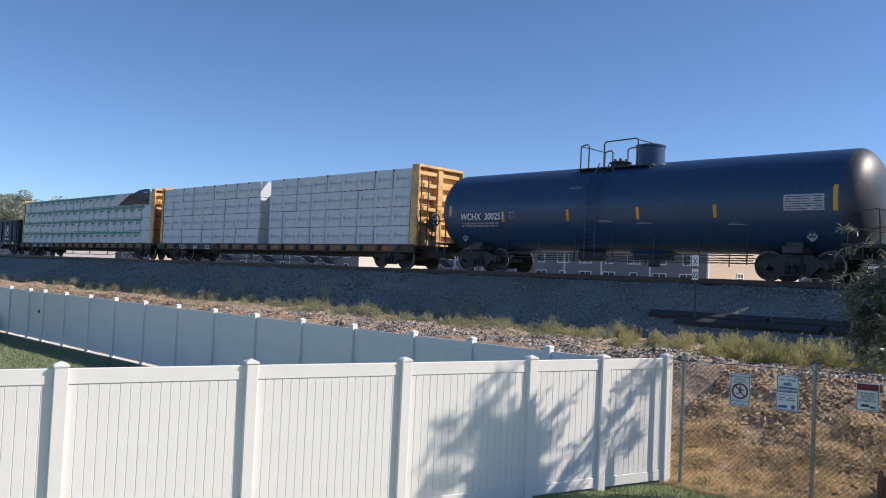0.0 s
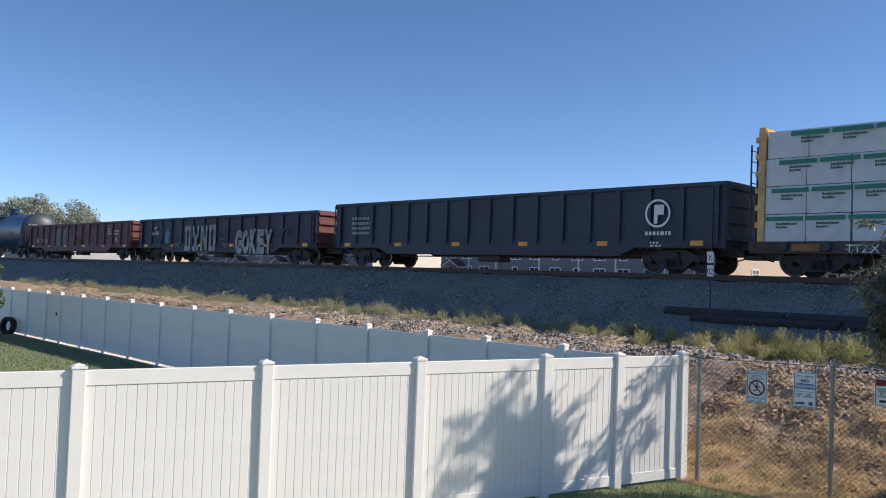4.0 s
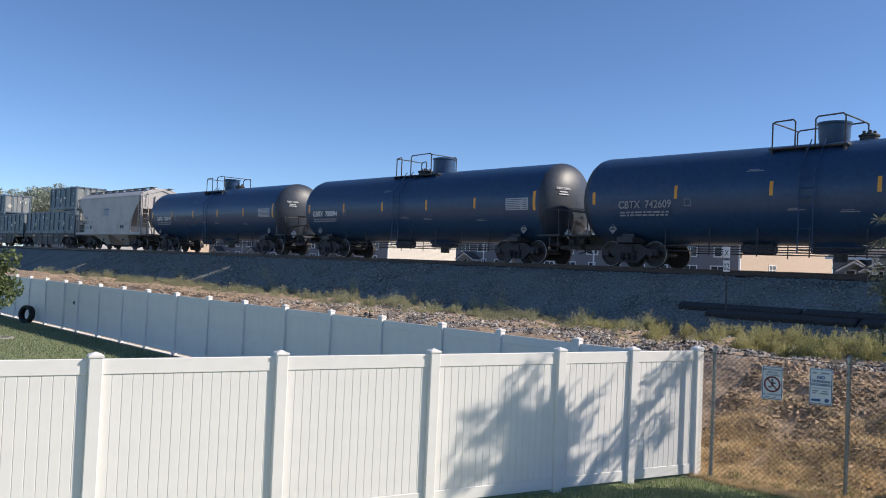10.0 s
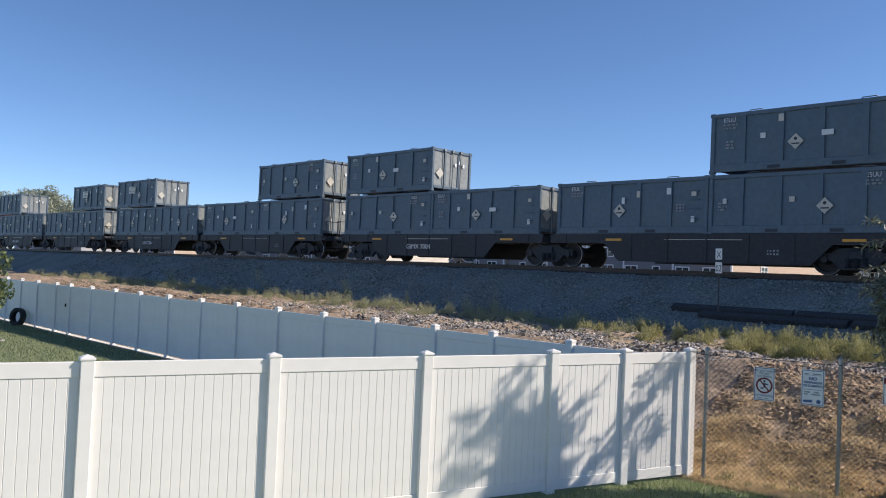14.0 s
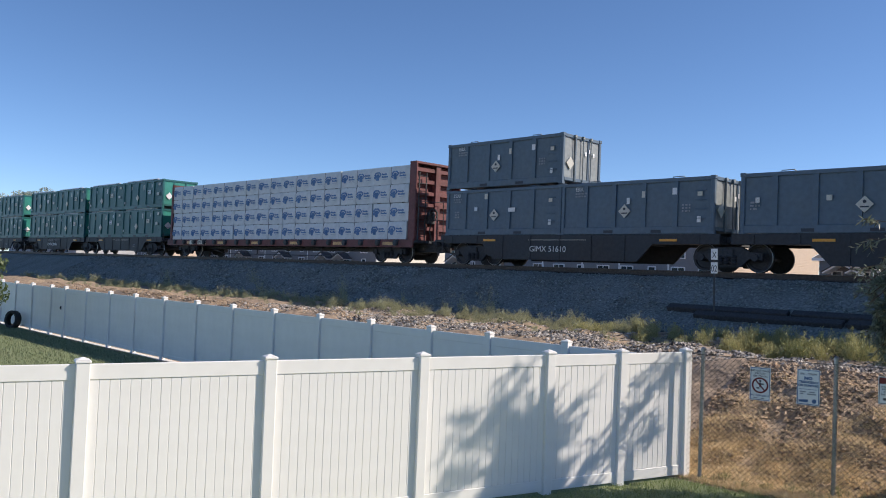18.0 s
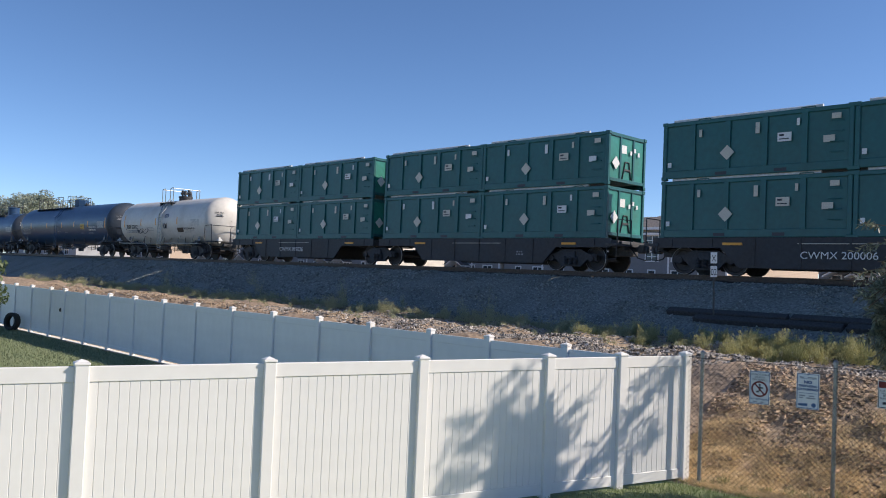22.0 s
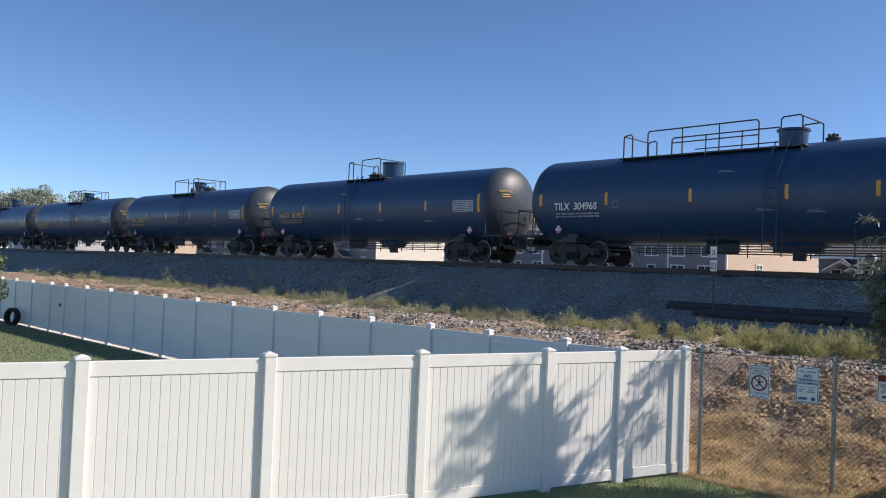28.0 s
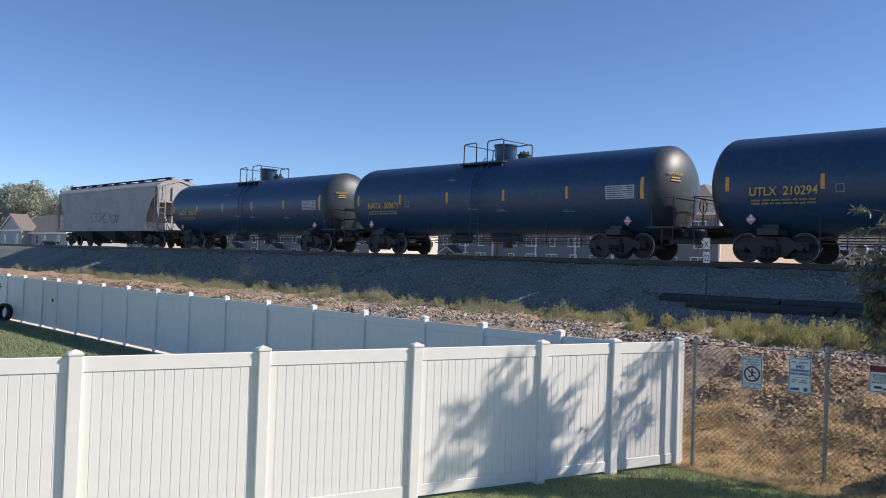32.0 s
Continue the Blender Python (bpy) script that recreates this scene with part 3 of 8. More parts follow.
def tank_car(label, half, r, zc, marks, number, num_mat, dome=0.0, style="short", paint=BLACK, stripes=(), stripe_mat=ORANGE, placard=None, seed=1, end_marks=True, group="black tank cars", yellow_sign=None, yellow_at=(-12, 3)):
    """A tank car; half: from its middle to the tip of a tank head."""
    car = thing("tank_car", label, "tank car", group)
    hd = r * 0.46
    rings = [(-half + hd * (1 - math.cos(a)), max(0.02, r * math.sin(a))) for a in (math.pi / 2 * i / 9 for i in range(10))]
    mid = [(-half * 0.5, r), (0, r), (half * 0.5, r)]
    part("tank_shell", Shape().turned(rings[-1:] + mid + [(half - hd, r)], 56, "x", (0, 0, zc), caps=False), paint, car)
    for d in (1, -1):
        hds = Shape().turned([(d * a, q) for a, q in rings][::-d], 56, "x", (0, 0, zc), caps=False)
        part("tank_head", hds, SUNLIT_DUSTY_BLACK if paint is BLACK else paint, car)
    top_fittings(car, style, dome, zc + r, UNDER if paint is BLACK else GALV, paint)
    d0 = TOPS[style][0][-1][0]
    top = zc + r
    if paint is BLACK:
        part("sump", Shape().turned([(-1.1, 0.05), (-0.9, 0.40), (-0.5, 0.56), (0, 0.6), (0.5, 0.56), (0.9, 0.40), (1.1, 0.05)], 24, "x", (dome + 0.3, 0, zc - r + 0.36)), paint, car)
    for y in (-1, 1):
        la = Shape()
        for x in (dome + d0 - 0.1, dome + d0 + 0.32):
            la.bar([(x, y * (r + 0.1), 0.55), (x, y * (r + 0.1), zc + 0.5), (x, y * (r * 0.72), zc + r * 0.80), (x, y * 0.9, top)], 0.02, 5)
        for i in range(9):
            z = 0.65 + i * 0.3
            la.tube((dome + d0 - 0.1, y * (r + 0.1), z), (dome + d0 + 0.32, y * (r + 0.1), z), 0.013, 5)
        part("ladder", la, paint, car)
    # sills, bolsters and running gear
    tx = half - 2.15
    for d in (1, -1):
        s = Shape()
        s.box(d * (half - 3.6), d * (half + 0.35), -0.26, 0.26, 0.72, 1.05, 0.02)
        s.box(d * (tx - 0.3), d * (tx + 0.3), -1.35, 1.35, 0.82, 1.02, 0.02)
        for y in (-1, 1):
            s.prism([(d * (tx - 0.3), 0.9), (d * (tx + 0.3), 0.9), (d * (tx + 0.22), zc - r * 0.80), (d * (tx - 0.22), zc - r * 0.80)], y * r * 0.70 - 0.04, y * r * 0.70 + 0.04)
        part("bolster", s, UNDER, car)
        e = Shape().box(d * (half - 0.75), d * (half + 0.3), -1.45, 1.45, 1.04, 1.10)
        e.bar([(d * (half - 0.6), -1.42, 1.08), (d * (half - 0.6), -1.42, 2.0), (d * (half + 0.2), -1.42, 2.05), (d * (half + 0.25), -1.42, 1.08)], 0.022)
        e.bar([(d * (half + 0.27), -1.4, 2.02), (d * (half + 0.27), 0, 2.02), (d * (half + 0.27), 1.4, 2.02), (d * (half + 0.27), 1.4, 1.08)], 0.022)
        e.bar([(d * (half + 0.2), -1.4, 1.05), (d * (half + 0.2), -1.4, 0.5), (d * (half - 0.2), -1.4, 0.5), (d * (half - 0.2), -1.4, 1.05)], 0.02)
        part("end_platform", e, UNDER, car)
        truck(car, d * tx)
    bw = Shape().turned([(-0.02, 0.27), (0.02, 0.27), (0.02, 0.23), (-0.02, 0.23)], 18, "x", (half + 0.2, 0.6, 1.9), caps=False)
    for a in range(4):
        bw.tube((half + 0.2, 0.6, 1.9), (half + 0.2, 0.6 + 0.25 * math.cos(a * 1.57), 1.9 + 0.25 * math.sin(a * 1.57)), 0.015, 5)
    bw.tube((half + 0.2, 0.6, 1.1), (half + 0.2, 0.6, 1.9), 0.03, 6)
    part("brake_wheel", bw, UNDER, car)
    for y in (-1.1, 1.1):
        for z in (0.74, 0.58):
            part("side_rod", Shape().bar([(-half + 3.4, y, z), (0, y, z - 0.01), (half - 3.4, y, z)], 0.02, 5), UNDER, car)
        for i in range(7):
            x = (-half + 3.6) + (2 * half - 7.2) * i / 6
            part("rod_hanger", shared("rod_hanger%d" % round(r * 100), lambda: Shape().tube((0, 0, 0.44), (0, 0, zc - r * 0.68), 0.022, 5), UNDER), UNDER, car, at=pose(x, y, 0))
    o = Shape().turned([(0.0, 0.2), (0.5, 0.2), (0.55, 0.3)], 14, "z", (dome + 0.3, 0, zc - r - 0.48))
    part("outlet_saddle", Shape().box(dome - 0.5, dome + 1.0, -0.1, 0.1, zc - r - 0.25, zc - r + 0.03), UNDER, car)
    part("brake_reservoir", Shape().turned([(-0.55, 0.12), (-0.5, 0.2), (0.5, 0.2), (0.55, 0.12)], 14, "x", (dome - 2.1, -0.25, zc - r - 0.12)), UNDER, car)
    part("outlet_valve", o, UNDER, car)
    couplers(car, half + 0.55)
    # markings
    rnd = random.Random(seed)
    for x, a0, a1, wd in stripes:
        part("reflective_strip", Shape().wrap(x - wd / 2, x + wd / 2, r, zc, a0, a1), stripe_mat, car)
    yy = -r - 0.012
    if number:
        zn = zc - (0.14 if number == "CBTX 740775" else 0.41)
        part("lettering", letters(number.replace(" ", "  "), 0.36, num_mat, 0.93, 0.006), num_mat, car, at=pose(marks, yy, zn))
        bars(car, marks + 0.05, -r * 0.965 - 0.004, zn - 0.09, 1.9, 0.2, 2, DULL_MARK if num_mat is not YELLOW_MARK else FADED_YELLOW, seed)
        if paint is BLACK:
            sq = Shape()
            for o in (0.0, 0.22):
                sq.wrap(marks + 2.5, marks + 2.74, r, zc, -14 + 36 * o, -13.2 + 36 * o, 1, 0.006)
                sq.wrap(marks + 2.5 + o, marks + 2.52 + o, r, zc, -14, -5.6, 2, 0.006)
            part("stencil_box", sq, DULL_MARK, car)
            small = Shape()
            for x, a in ((-1.9, 24), (-0.6, -22), (0.9, -25), (4.1, -28)):
                small.wrap(x + 0.3 * dome, x + 0.3 * dome + 0.55, r, zc, a, a + 1.1, 1, 0.006).wrap(x + 0.3 * dome + 0.05, x + 0.3 * dome + 0.4, r, zc, a + 2.0, a + 2.8, 1, 0.006)
            tagged(part("stencil_print", small, DULL_MARK, car), kind="stuff")
    st = Shape().wrap(half - 2.35, half - 1.2, r, zc, -13, 4, 5)
    part("data_panel", st, DATA_PANEL if paint is BLACK else paint, car, "pale stencilled data panel")
    rows = Shape()
    for i in range(6):
        a = -11.6 + i * 2.6
        rows.wrap(half - 2.30, half - 1.6 + rnd.uniform(-0.1, 0.1), r, zc, a, a + 0.9, 1, 0.007)
        rows.wrap(half - 1.5, half - 1.25, r, zc, a, a + 0.9, 1, 0.007)
    tagged(part("data_print", rows, paint if paint is BLACK else DULL_MARK, car), kind="stuff")
    if number and end_marks:
        # the number again on the tank head that faces down the line
        hx = half - hd * 0.12
        for q, (tx_, ww, hh) in enumerate(((0.0, 0.5, 0.06), (0.14, 0.34, 0.04), (0.23, 0.42, 0.04))):
            a = 0.5 * r
            zz = zc + 0.5 - tx_
            xe = half - hd * (1 - math.sqrt(max(0.0, 1 - ((a ** 2 + (zz - zc) ** 2) / r ** 2)))) + 0.02
            if q == 0:
                me = letters(number, 0.125, num_mat, 0.85, 0.002)
                wide_ = max(v.co.x for v in me.vertices)
                part("head_number", me, num_mat, car, at=pose(xe, -a, zz, -8, 0, 73) @ pose(-wide_ / 2, -0.002, -0.05))
                continue
            part("head_number", Shape().box(-ww / 2, ww / 2, -0.004, 0.03, -hh / 2, hh / 2), num_mat, car, at=pose(xe, -a, zz, -8, 0, 73))
    if yellow_sign is not None:
        part("yellow_placard", Shape().wrap(yellow_sign, yellow_sign + 0.75, r, zc, *yellow_at, 4), YELLOW_SIGN, car)
        mid = radians(sum(yellow_at) / 2)
        for k in (-0.12, 0.0, 0.12):
            z = zc + r * math.sin(mid) + k
            part("placard_print", Shape().box(yellow_sign + 0.10, yellow_sign + (0.62 if k else 0.5), -math.sqrt(r * r - (z - zc) ** 2) - 0.02, -math.sqrt(r * r - (z - zc) ** 2) + 0.03, z - 0.022, z + 0.022), DARK_MARK, car)
    for x in (half - 1.6, -half + 1.6):
        pl = Shape().add([(x, -r * 0.78 - 0.06, zc - 0.935), (x + 0.165, -r * 0.78 - 0.06, zc - 1.10), (x, -r * 0.78 - 0.06, zc - 1.265), (x - 0.165, -r * 0.78 - 0.06, zc - 1.10), (x, -r * 0.78 - 0.04, zc - 0.935), (x + 0.165, -r * 0.78 - 0.04, zc - 1.10), (x, -r * 0.78 - 0.04, zc - 1.265), (x - 0.165, -r * 0.78 - 0.04, zc - 1.10)],
               [(3, 2, 1, 0), (4, 5, 6, 7), (0, 1, 5, 4), (1, 2, 6, 5), (2, 3, 7, 6), (3, 0, 4, 7)])
        pl = part("placard", pl, placard or DULL_MARK, car)
        part("placard_print", Shape().box(x - 0.10, x + 0.10, -r * 0.78 - 0.066, -r * 0.78 - 0.058, zc - 1.13, zc - 1.07).turned([(-0.004, 0.05), (0.004, 0.05)], 8, "y", (x, -r * 0.78 - 0.062, zc - 1.0)), WHITE_MARK if placard else DARK_MARK, pl)
    e2 = Shape().add([(half + 0.30, -0.9, 1.35), (half + 0.30, -0.7, 1.15), (half + 0.30, -0.9, 0.95 + 0.0), (half + 0.30, -1.1, 1.15), (half + 0.28, -0.9, 1.35), (half + 0.28, -0.7, 1.15), (half + 0.28, -0.9, 0.95), (half + 0.28, -1.1, 1.15)],
                     [(3, 2, 1, 0), (4, 5, 6, 7), (0, 1, 5, 4), (1, 2, 6, 5), (2, 3, 7, 6), (3, 0, 4, 7)])
    part("placard", e2, placard or WHITE_MARK, car)
    return car


def deck_flat(car, half, paint, z=1.0):
    s = Shape().box(-half, half, -1.4, 1.4, z - 0.12, z, 0.01)
    part("deck", s, UNDER, car)
    for y in (-1.42, 1.42):
        q = Shape().box(-half, half, y - 0.04, y + 0.04, z - 0.34, z + 0.02, 0.01)
        part("side_sill", q, paint, car)
    c = Shape().box(-half - 0.7, half + 0.7, -0.3, 0.3, z - 0.5, z - 0.12, 0.02)
    for i in range(13):
        x = -half + 1.0 + (2 * half - 2.0) * i / 12
        c.box(x - 0.07, x + 0.07, -1.36, 1.36, z - 0.36, z - 0.13)
    part("center_sill", c, UNDER, car)
    for d in (1, -1):
        truck(car, d * (half - 2.0))
    couplers(car, half + 0.85)


def _wrapped_pack(w, h, seed):
    """A pack of boards in film: a block with soft corners and a slack, uneven face."""
    s, nx, nz = Shape(), 17, 7
    vs = []
    for j in range(nz):
        for i in range(nx):
            u, v = i / (nx - 1), j / (nz - 1)
            e = max(abs(2 * u - 1) ** 14, abs(2 * v - 1) ** 8)
            q = noise.noise(Vector((u * 5.0, v * 2.2, seed * 1.7))) * 0.014
            vs.append((w * u, 0.03 * e + q * (1 - e), h * v))
    fs = [(j * nx + i, j * nx + i + 1, (j + 1) * nx + i + 1, (j + 1) * nx + i) for j in range(nz - 1) for i in range(nx - 1)]
    s.add(vs, fs)
    s.add([(0, 0.03, 0), (w, 0.03, 0), (w, 0.03, h), (0, 0.03, h), (0, 1.24, 0), (w, 1.24, 0), (w, 1.24, h), (0, 1.24, h)],
          [(3, 2, 6, 7), (1, 5, 6, 2), (4, 0, 3, 7), (5, 4, 7, 6), (0, 4, 5, 1)])
    return s


def lumber_car(label, paint, kind, number, seed):
    """A centre-beam flat car loaded with wrapped packs of lumber, four high, with a bulkhead at each end."""
    car = thing("lumber_car", label, "flat car", "lumber flat cars")
    half = 11.15
    sill = SILL_BROWN if paint is CAR_YELLOW else paint
    deck_flat(car, half + 0.45, sill)
    for d in (1, -1):
        x0 = half + 0.06
        b = Shape().box(d * x0, d * (x0 + 0.10), -1.36, 1.36, 1.0, 4.36, 0.02)
        part("bulkhead", b, paint, car)
        for y in (-1.36, 1.36):
            deep = 0.42 if d > 0 else 0.13
            part("bulkhead_post", Shape().box(d * (x0 - 0.02), d * (x0 + deep), y - 0.06, y + 0.06, 0.95, 4.42, 0.03), paint, car)
        part("bulkhead_post", Shape().box(d * (x0 + 0.08), d * (x0 + 0.36), -0.16, 0.16, 0.95, 4.40, 0.02), paint, car)
        part("bulkhead_cap", Shape().box(d * (x0 - 0.02), d * (x0 + deep), -1.42, 1.42, 4.36, 4.48, 0.02), paint, car)
        for i in range(6):
            z = 1.45 + i * 0.52
            rib = Shape().box(d * (x0 + 0.09), d * (x0 + 0.3), -1.3, -0.16, z, z + 0.17, 0.01).box(d * (x0 + 0.09), d * (x0 + 0.3), 0.16, 1.3, z, z + 0.17, 0.01)
            part("bulkhead_rib", rib, paint, car)
        part("ladder", _ladder(3.0, 0.42, 9), UNDER, car, at=pose(d * (x0 + 0.46), -1.25, 1.0, 0, 0, 90))
    bw = Shape().turned([(-0.03, 0.29), (0.03, 0.29), (0.03, 0.24), (-0.03, 0.24)], 18, "x", (half + 0.62, -0.45, 2.15), caps=False)
    for a in range(4):
        bw.tube((half + 0.62, -0.45, 2.15), (half + 0.62, -0.45 + 0.26 * math.cos(a * 1.57), 2.15 + 0.26 * math.sin(a * 1.57)), 0.02, 5)
    bw.tube((half + 0.4, -0.45, 2.15), (half + 0.64, -0.45, 2.15), 0.05, 8).box(half + 0.36, half + 0.52, -0.62, -0.2, 1.75, 2.3, 0.03)
    part("brake_wheel", bw, UNDER, car)
    part("brake_chain", Shape().bar([(half + 0.5, -0.45, 1.8), (half + 0.5, -0.5, 1.4), (half + 0.45, -0.3, 0.95)], 0.03, 5), UNDER, car)
    part("hand_rail", Shape().bar([(half + 0.6, -1.3, 1.0), (half + 0.6, -1.3, 2.7), (half + 0.6, 0.2, 2.75), (half + 0.6, 0.25, 1.0)], 0.022, 6), UNDER, car)
    beam = Shape().box(-half, half, -0.09, 0.09, 1.0, 4.38)
    part("center_beam", beam, paint, car)
    rnd = random.Random(seed)
    cols, rows_n, h = (18 if kind == "plain" else 9), 4, 0.835
    gaps = {9: 0.9} if kind == "plain" else {}
    x = -half
    w = (2 * half - sum(gaps.values()) - 0.03 * cols) / cols
    packs = []
    for c in range(cols):
        x += gaps.get(c, 0)
        for k in range(rows_n):
            dx, dy = rnd.uniform(-0.03, 0.03), rnd.uniform(-0.035, 0.02)
            packs.append((x + dx, -1.38 + dy, 1.01 + k * h))
        x += w + 0.03
    me = _wrapped_pack(w, h - 0.022, seed).mesh("lumber_pack", WRAP)
    strap_me = Shape().box(w * 0.5 - 0.008, w * 0.5 + 0.008, -0.012, 0.4, 0.01, h - 0.03).mesh("strap", SEAM)
    guard_me = Shape().box(-0.03, 0.06, -0.02, 0.25, h - 0.10, h - 0.015, 0.01).mesh("corner_guard", UNDER)
    bear = Shape()
    for f in (0.15, 0.5, 0.85):
        bear.box(w * f - 0.05, w * f + 0.05, 0.04, 1.2, -0.03, 0.0)
    bear_me = bear.mesh("bearer", TIE)
    if kind == "blue":
        lg, bl = Shape(), Shape()
        for f in (0.0, 0.5):
            cx = w * f + 0.28
            for d in (-1, 1):
                lg.prism([(cx + d * u, z) for u, z in ((0.02, 0.60), (0.13, 0.60), (0.25, 0.47), (0.13, 0.35), (0.10, 0.39), (0.17, 0.47), (0.11, 0.54), (0.02, 0.54))][::d], -0.018, 0.01)
            for q in range(3):
                lg.prism([(cx - 0.10 + 0.07 * q, 0.24 - 0.03 * (q == 1)), (cx - 0.05 + 0.07 * q, 0.21 - 0.01 * (q == 1)), (cx - 0.05 + 0.07 * q, 0.50), (cx - 0.10 + 0.07 * q, 0.50)], -0.018, 0.01)
            lg.prism([(cx - 0.27, 0.36), (cx - 0.19, 0.27), (cx - 0.13, 0.31), (cx - 0.18, 0.36), (cx - 0.14, 0.40), (cx - 0.19, 0.43)], -0.018, 0.01)
            for n_, zz, sz in ((6, 0.45, 0.085), (7, 0.33, 0.085)):
                for q in range(n_):
                    bl.box(cx + 0.30 + q * 0.062, cx + 0.345 + q * 0.062, -0.016, 0.01, zz, zz + sz * (1.0 if q in (0, 4) else 0.68))
            bl.box(cx + 0.34, cx + 0.7, -0.016, 0.01, 0.25, 0.262)
        logo = [lg.mesh("printed_emblem", PRINT_BLUE), bl.mesh("printed_name", PRINT_BLUE)]
    elif kind == "green":
        logo = []
    else:
        lg, bl = Shape(), Shape()
        for cx in (0.28,):
            lg.prism([(cx - 0.10, 0.36), (cx, 0.55), (cx + 0.10, 0.36), (cx + 0.06, 0.35), (cx, 0.46), (cx - 0.06, 0.35)], -0.016, 0.01)
            lg.prism([(cx - 0.03, 0.25), (cx - 0.03, 0.43), (cx + 0.03, 0.43), (cx + 0.03, 0.25)][::-1], -0.016, 0.01)
            for q in range(11):
                if q != 6:
                    bl.box(cx + 0.16 + q * 0.06, cx + 0.205 + q * 0.06, -0.015, 0.01, 0.37, 0.42 + 0.03 * (q % 3 == 0))
            bl.box(cx + 0.16, cx + 0.82, -0.015, 0.01, 0.325, 0.338)
        logo = [lg.mesh("printed_emblem", PRINT_GREY), bl.mesh("printed_name", PRINT_GREY)]
    for px_, py_, pz_ in packs:
        pk = part("lumber_pack", me, WRAP, car, at=pose(px_, py_, pz_, 0, 0, rnd.uniform(-0.25, 0.25)))
        if kind != "plain":
            part("strap", strap_me, SEAM, pk)
        elif pz_ > 3.4 and rnd.random() < 0.6:
            part("corner_guard", guard_me, UNDER, pk)
        for l in logo:
            tagged(part(l.name.split(".")[0], l, BLUE_MARK, pk), kind="stuff")
        if pz_ > 1.2:
            part("bearer", bear_me, TIE, pk)
    if kind == "green":
        # printed bands run on along each row, out of step from row to row
        band = Shape().box(0, 1.09, -0.012, 0.0, -0.065, 0.065).mesh("printed_band", WRAP_GREEN)
        txt = Shape()
        for q in range(11):
            txt.box(q * 0.058, q * 0.058 + 0.042, -0.01, 0.0, -0.03, 0.022 + 0.02 * (q in (0, 3, 6)))
        for q in range(6):
            txt.box(q * 0.058, q * 0.058 + 0.042, -0.01, 0.0, -0.13, -0.082 + 0.02 * (q in (0, 3)))
        txt = txt.mesh("printed_name", PRINT_GREEN)
        for k in range(rows_n):
            x = -half + (0.05, 0.2, 0.42, 0.75)[k]
            while x < half - 1.2:
                if not (k == 3 and x > 5.4):
                    bd = part("printed_band", band, WRAP_GREEN, car, at=pose(x, -1.437, 1.01 + k * h + h - 0.15, 0, rnd.uniform(-0.5, 0.5), 0))
                    tagged(part("printed_name", txt, PRINT_GREEN, bd, at=pose(0.3, 0.004, -0.15)), kind="stuff")
                x += 1.175
    far = Shape()
    for px_, py_, pz_ in packs:
        far.box(px_, px_ + w, 0.14, 1.38, pz_, pz_ + h - 0.045)
    part("far_side_packs", far, WRAP, car, "white-wrapped lumber packs on the far side")
    for i in range(18):
        xx = -half + 0.62 + i * (2 * half - 1.24) / 17
        if not (number and 1 < i < 5):
            part("tie_down_winch", Shape().turned([(-0.13, 0.11), (-0.10, 0.14), (0.0, 0.14)], 12, "y", (xx, -1.46, 0.86)).box(xx - 0.16, xx + 0.16, -1.50, -1.45, 0.93, 1.0), UNDER, car)
        if i and paint is CAR_YELLOW and not (number and 1 < i < 5):
            xm = xx - (2 * half - 1.24) / 34
            part("sill_panel", Shape().box(xm - 0.40, xm + 0.40, -1.468, -1.45, 0.74, 0.95, 0.004), SILL_PANEL, car)
        elif i % 3 == 1:
            part("reflective_strip", Shape().box(xx + 0.3, xx + 1.0, -1.468, -1.45, 0.76, 0.90), ORANGE if kind != "blue" else CAR_YELLOW, car)
    if kind == "blue":
        for tx, x0, x1 in (("TR", -8.65, -7.96), ("874176", -7.66, -6.68)):
            pl = part("number_plate", Shape().box(x0, x1, -1.474, -1.45, 0.73, 0.96, 0.003), PALE, car)
            part("lettering", letters(tx, 0.24, DARK_MARK, 1.0 if tx == "TR" else 0.98), DARK_MARK, pl, at=pose(x0 + (0.19 if tx == "TR" else 0.04), -1.477, 0.76))
    if number:
        part("number_panel", Shape().box(-half + 1.9, -half + 6.2, -1.472, -1.45, 0.67, 1.0, 0.004), UNDER, car)
        for q, xx in ((number[:4], 2.35), (number[5:8], 4.0), (number[8:], 5.3)):
            mark(car, q, 0.33, -half + xx, -1.48, 0.70, WHITE_MARK, 1.05)
    rod = Shape().bar([(-half + 4.5, -1.0, 0.5), (-half + 6.0, -1.1, 0.22), (half - 6.0, -1.1, 0.22), (half - 4.5, -1.0, 0.5)], 0.02)
    for xx in (-4.5, -1.5, 1.5, 4.5):
        rod.tube((xx, -1.1, 0.2), (xx, -1.1, 0.8), 0.03, 5)
    part("brake_rod", rod, UNDER, car)
    return car


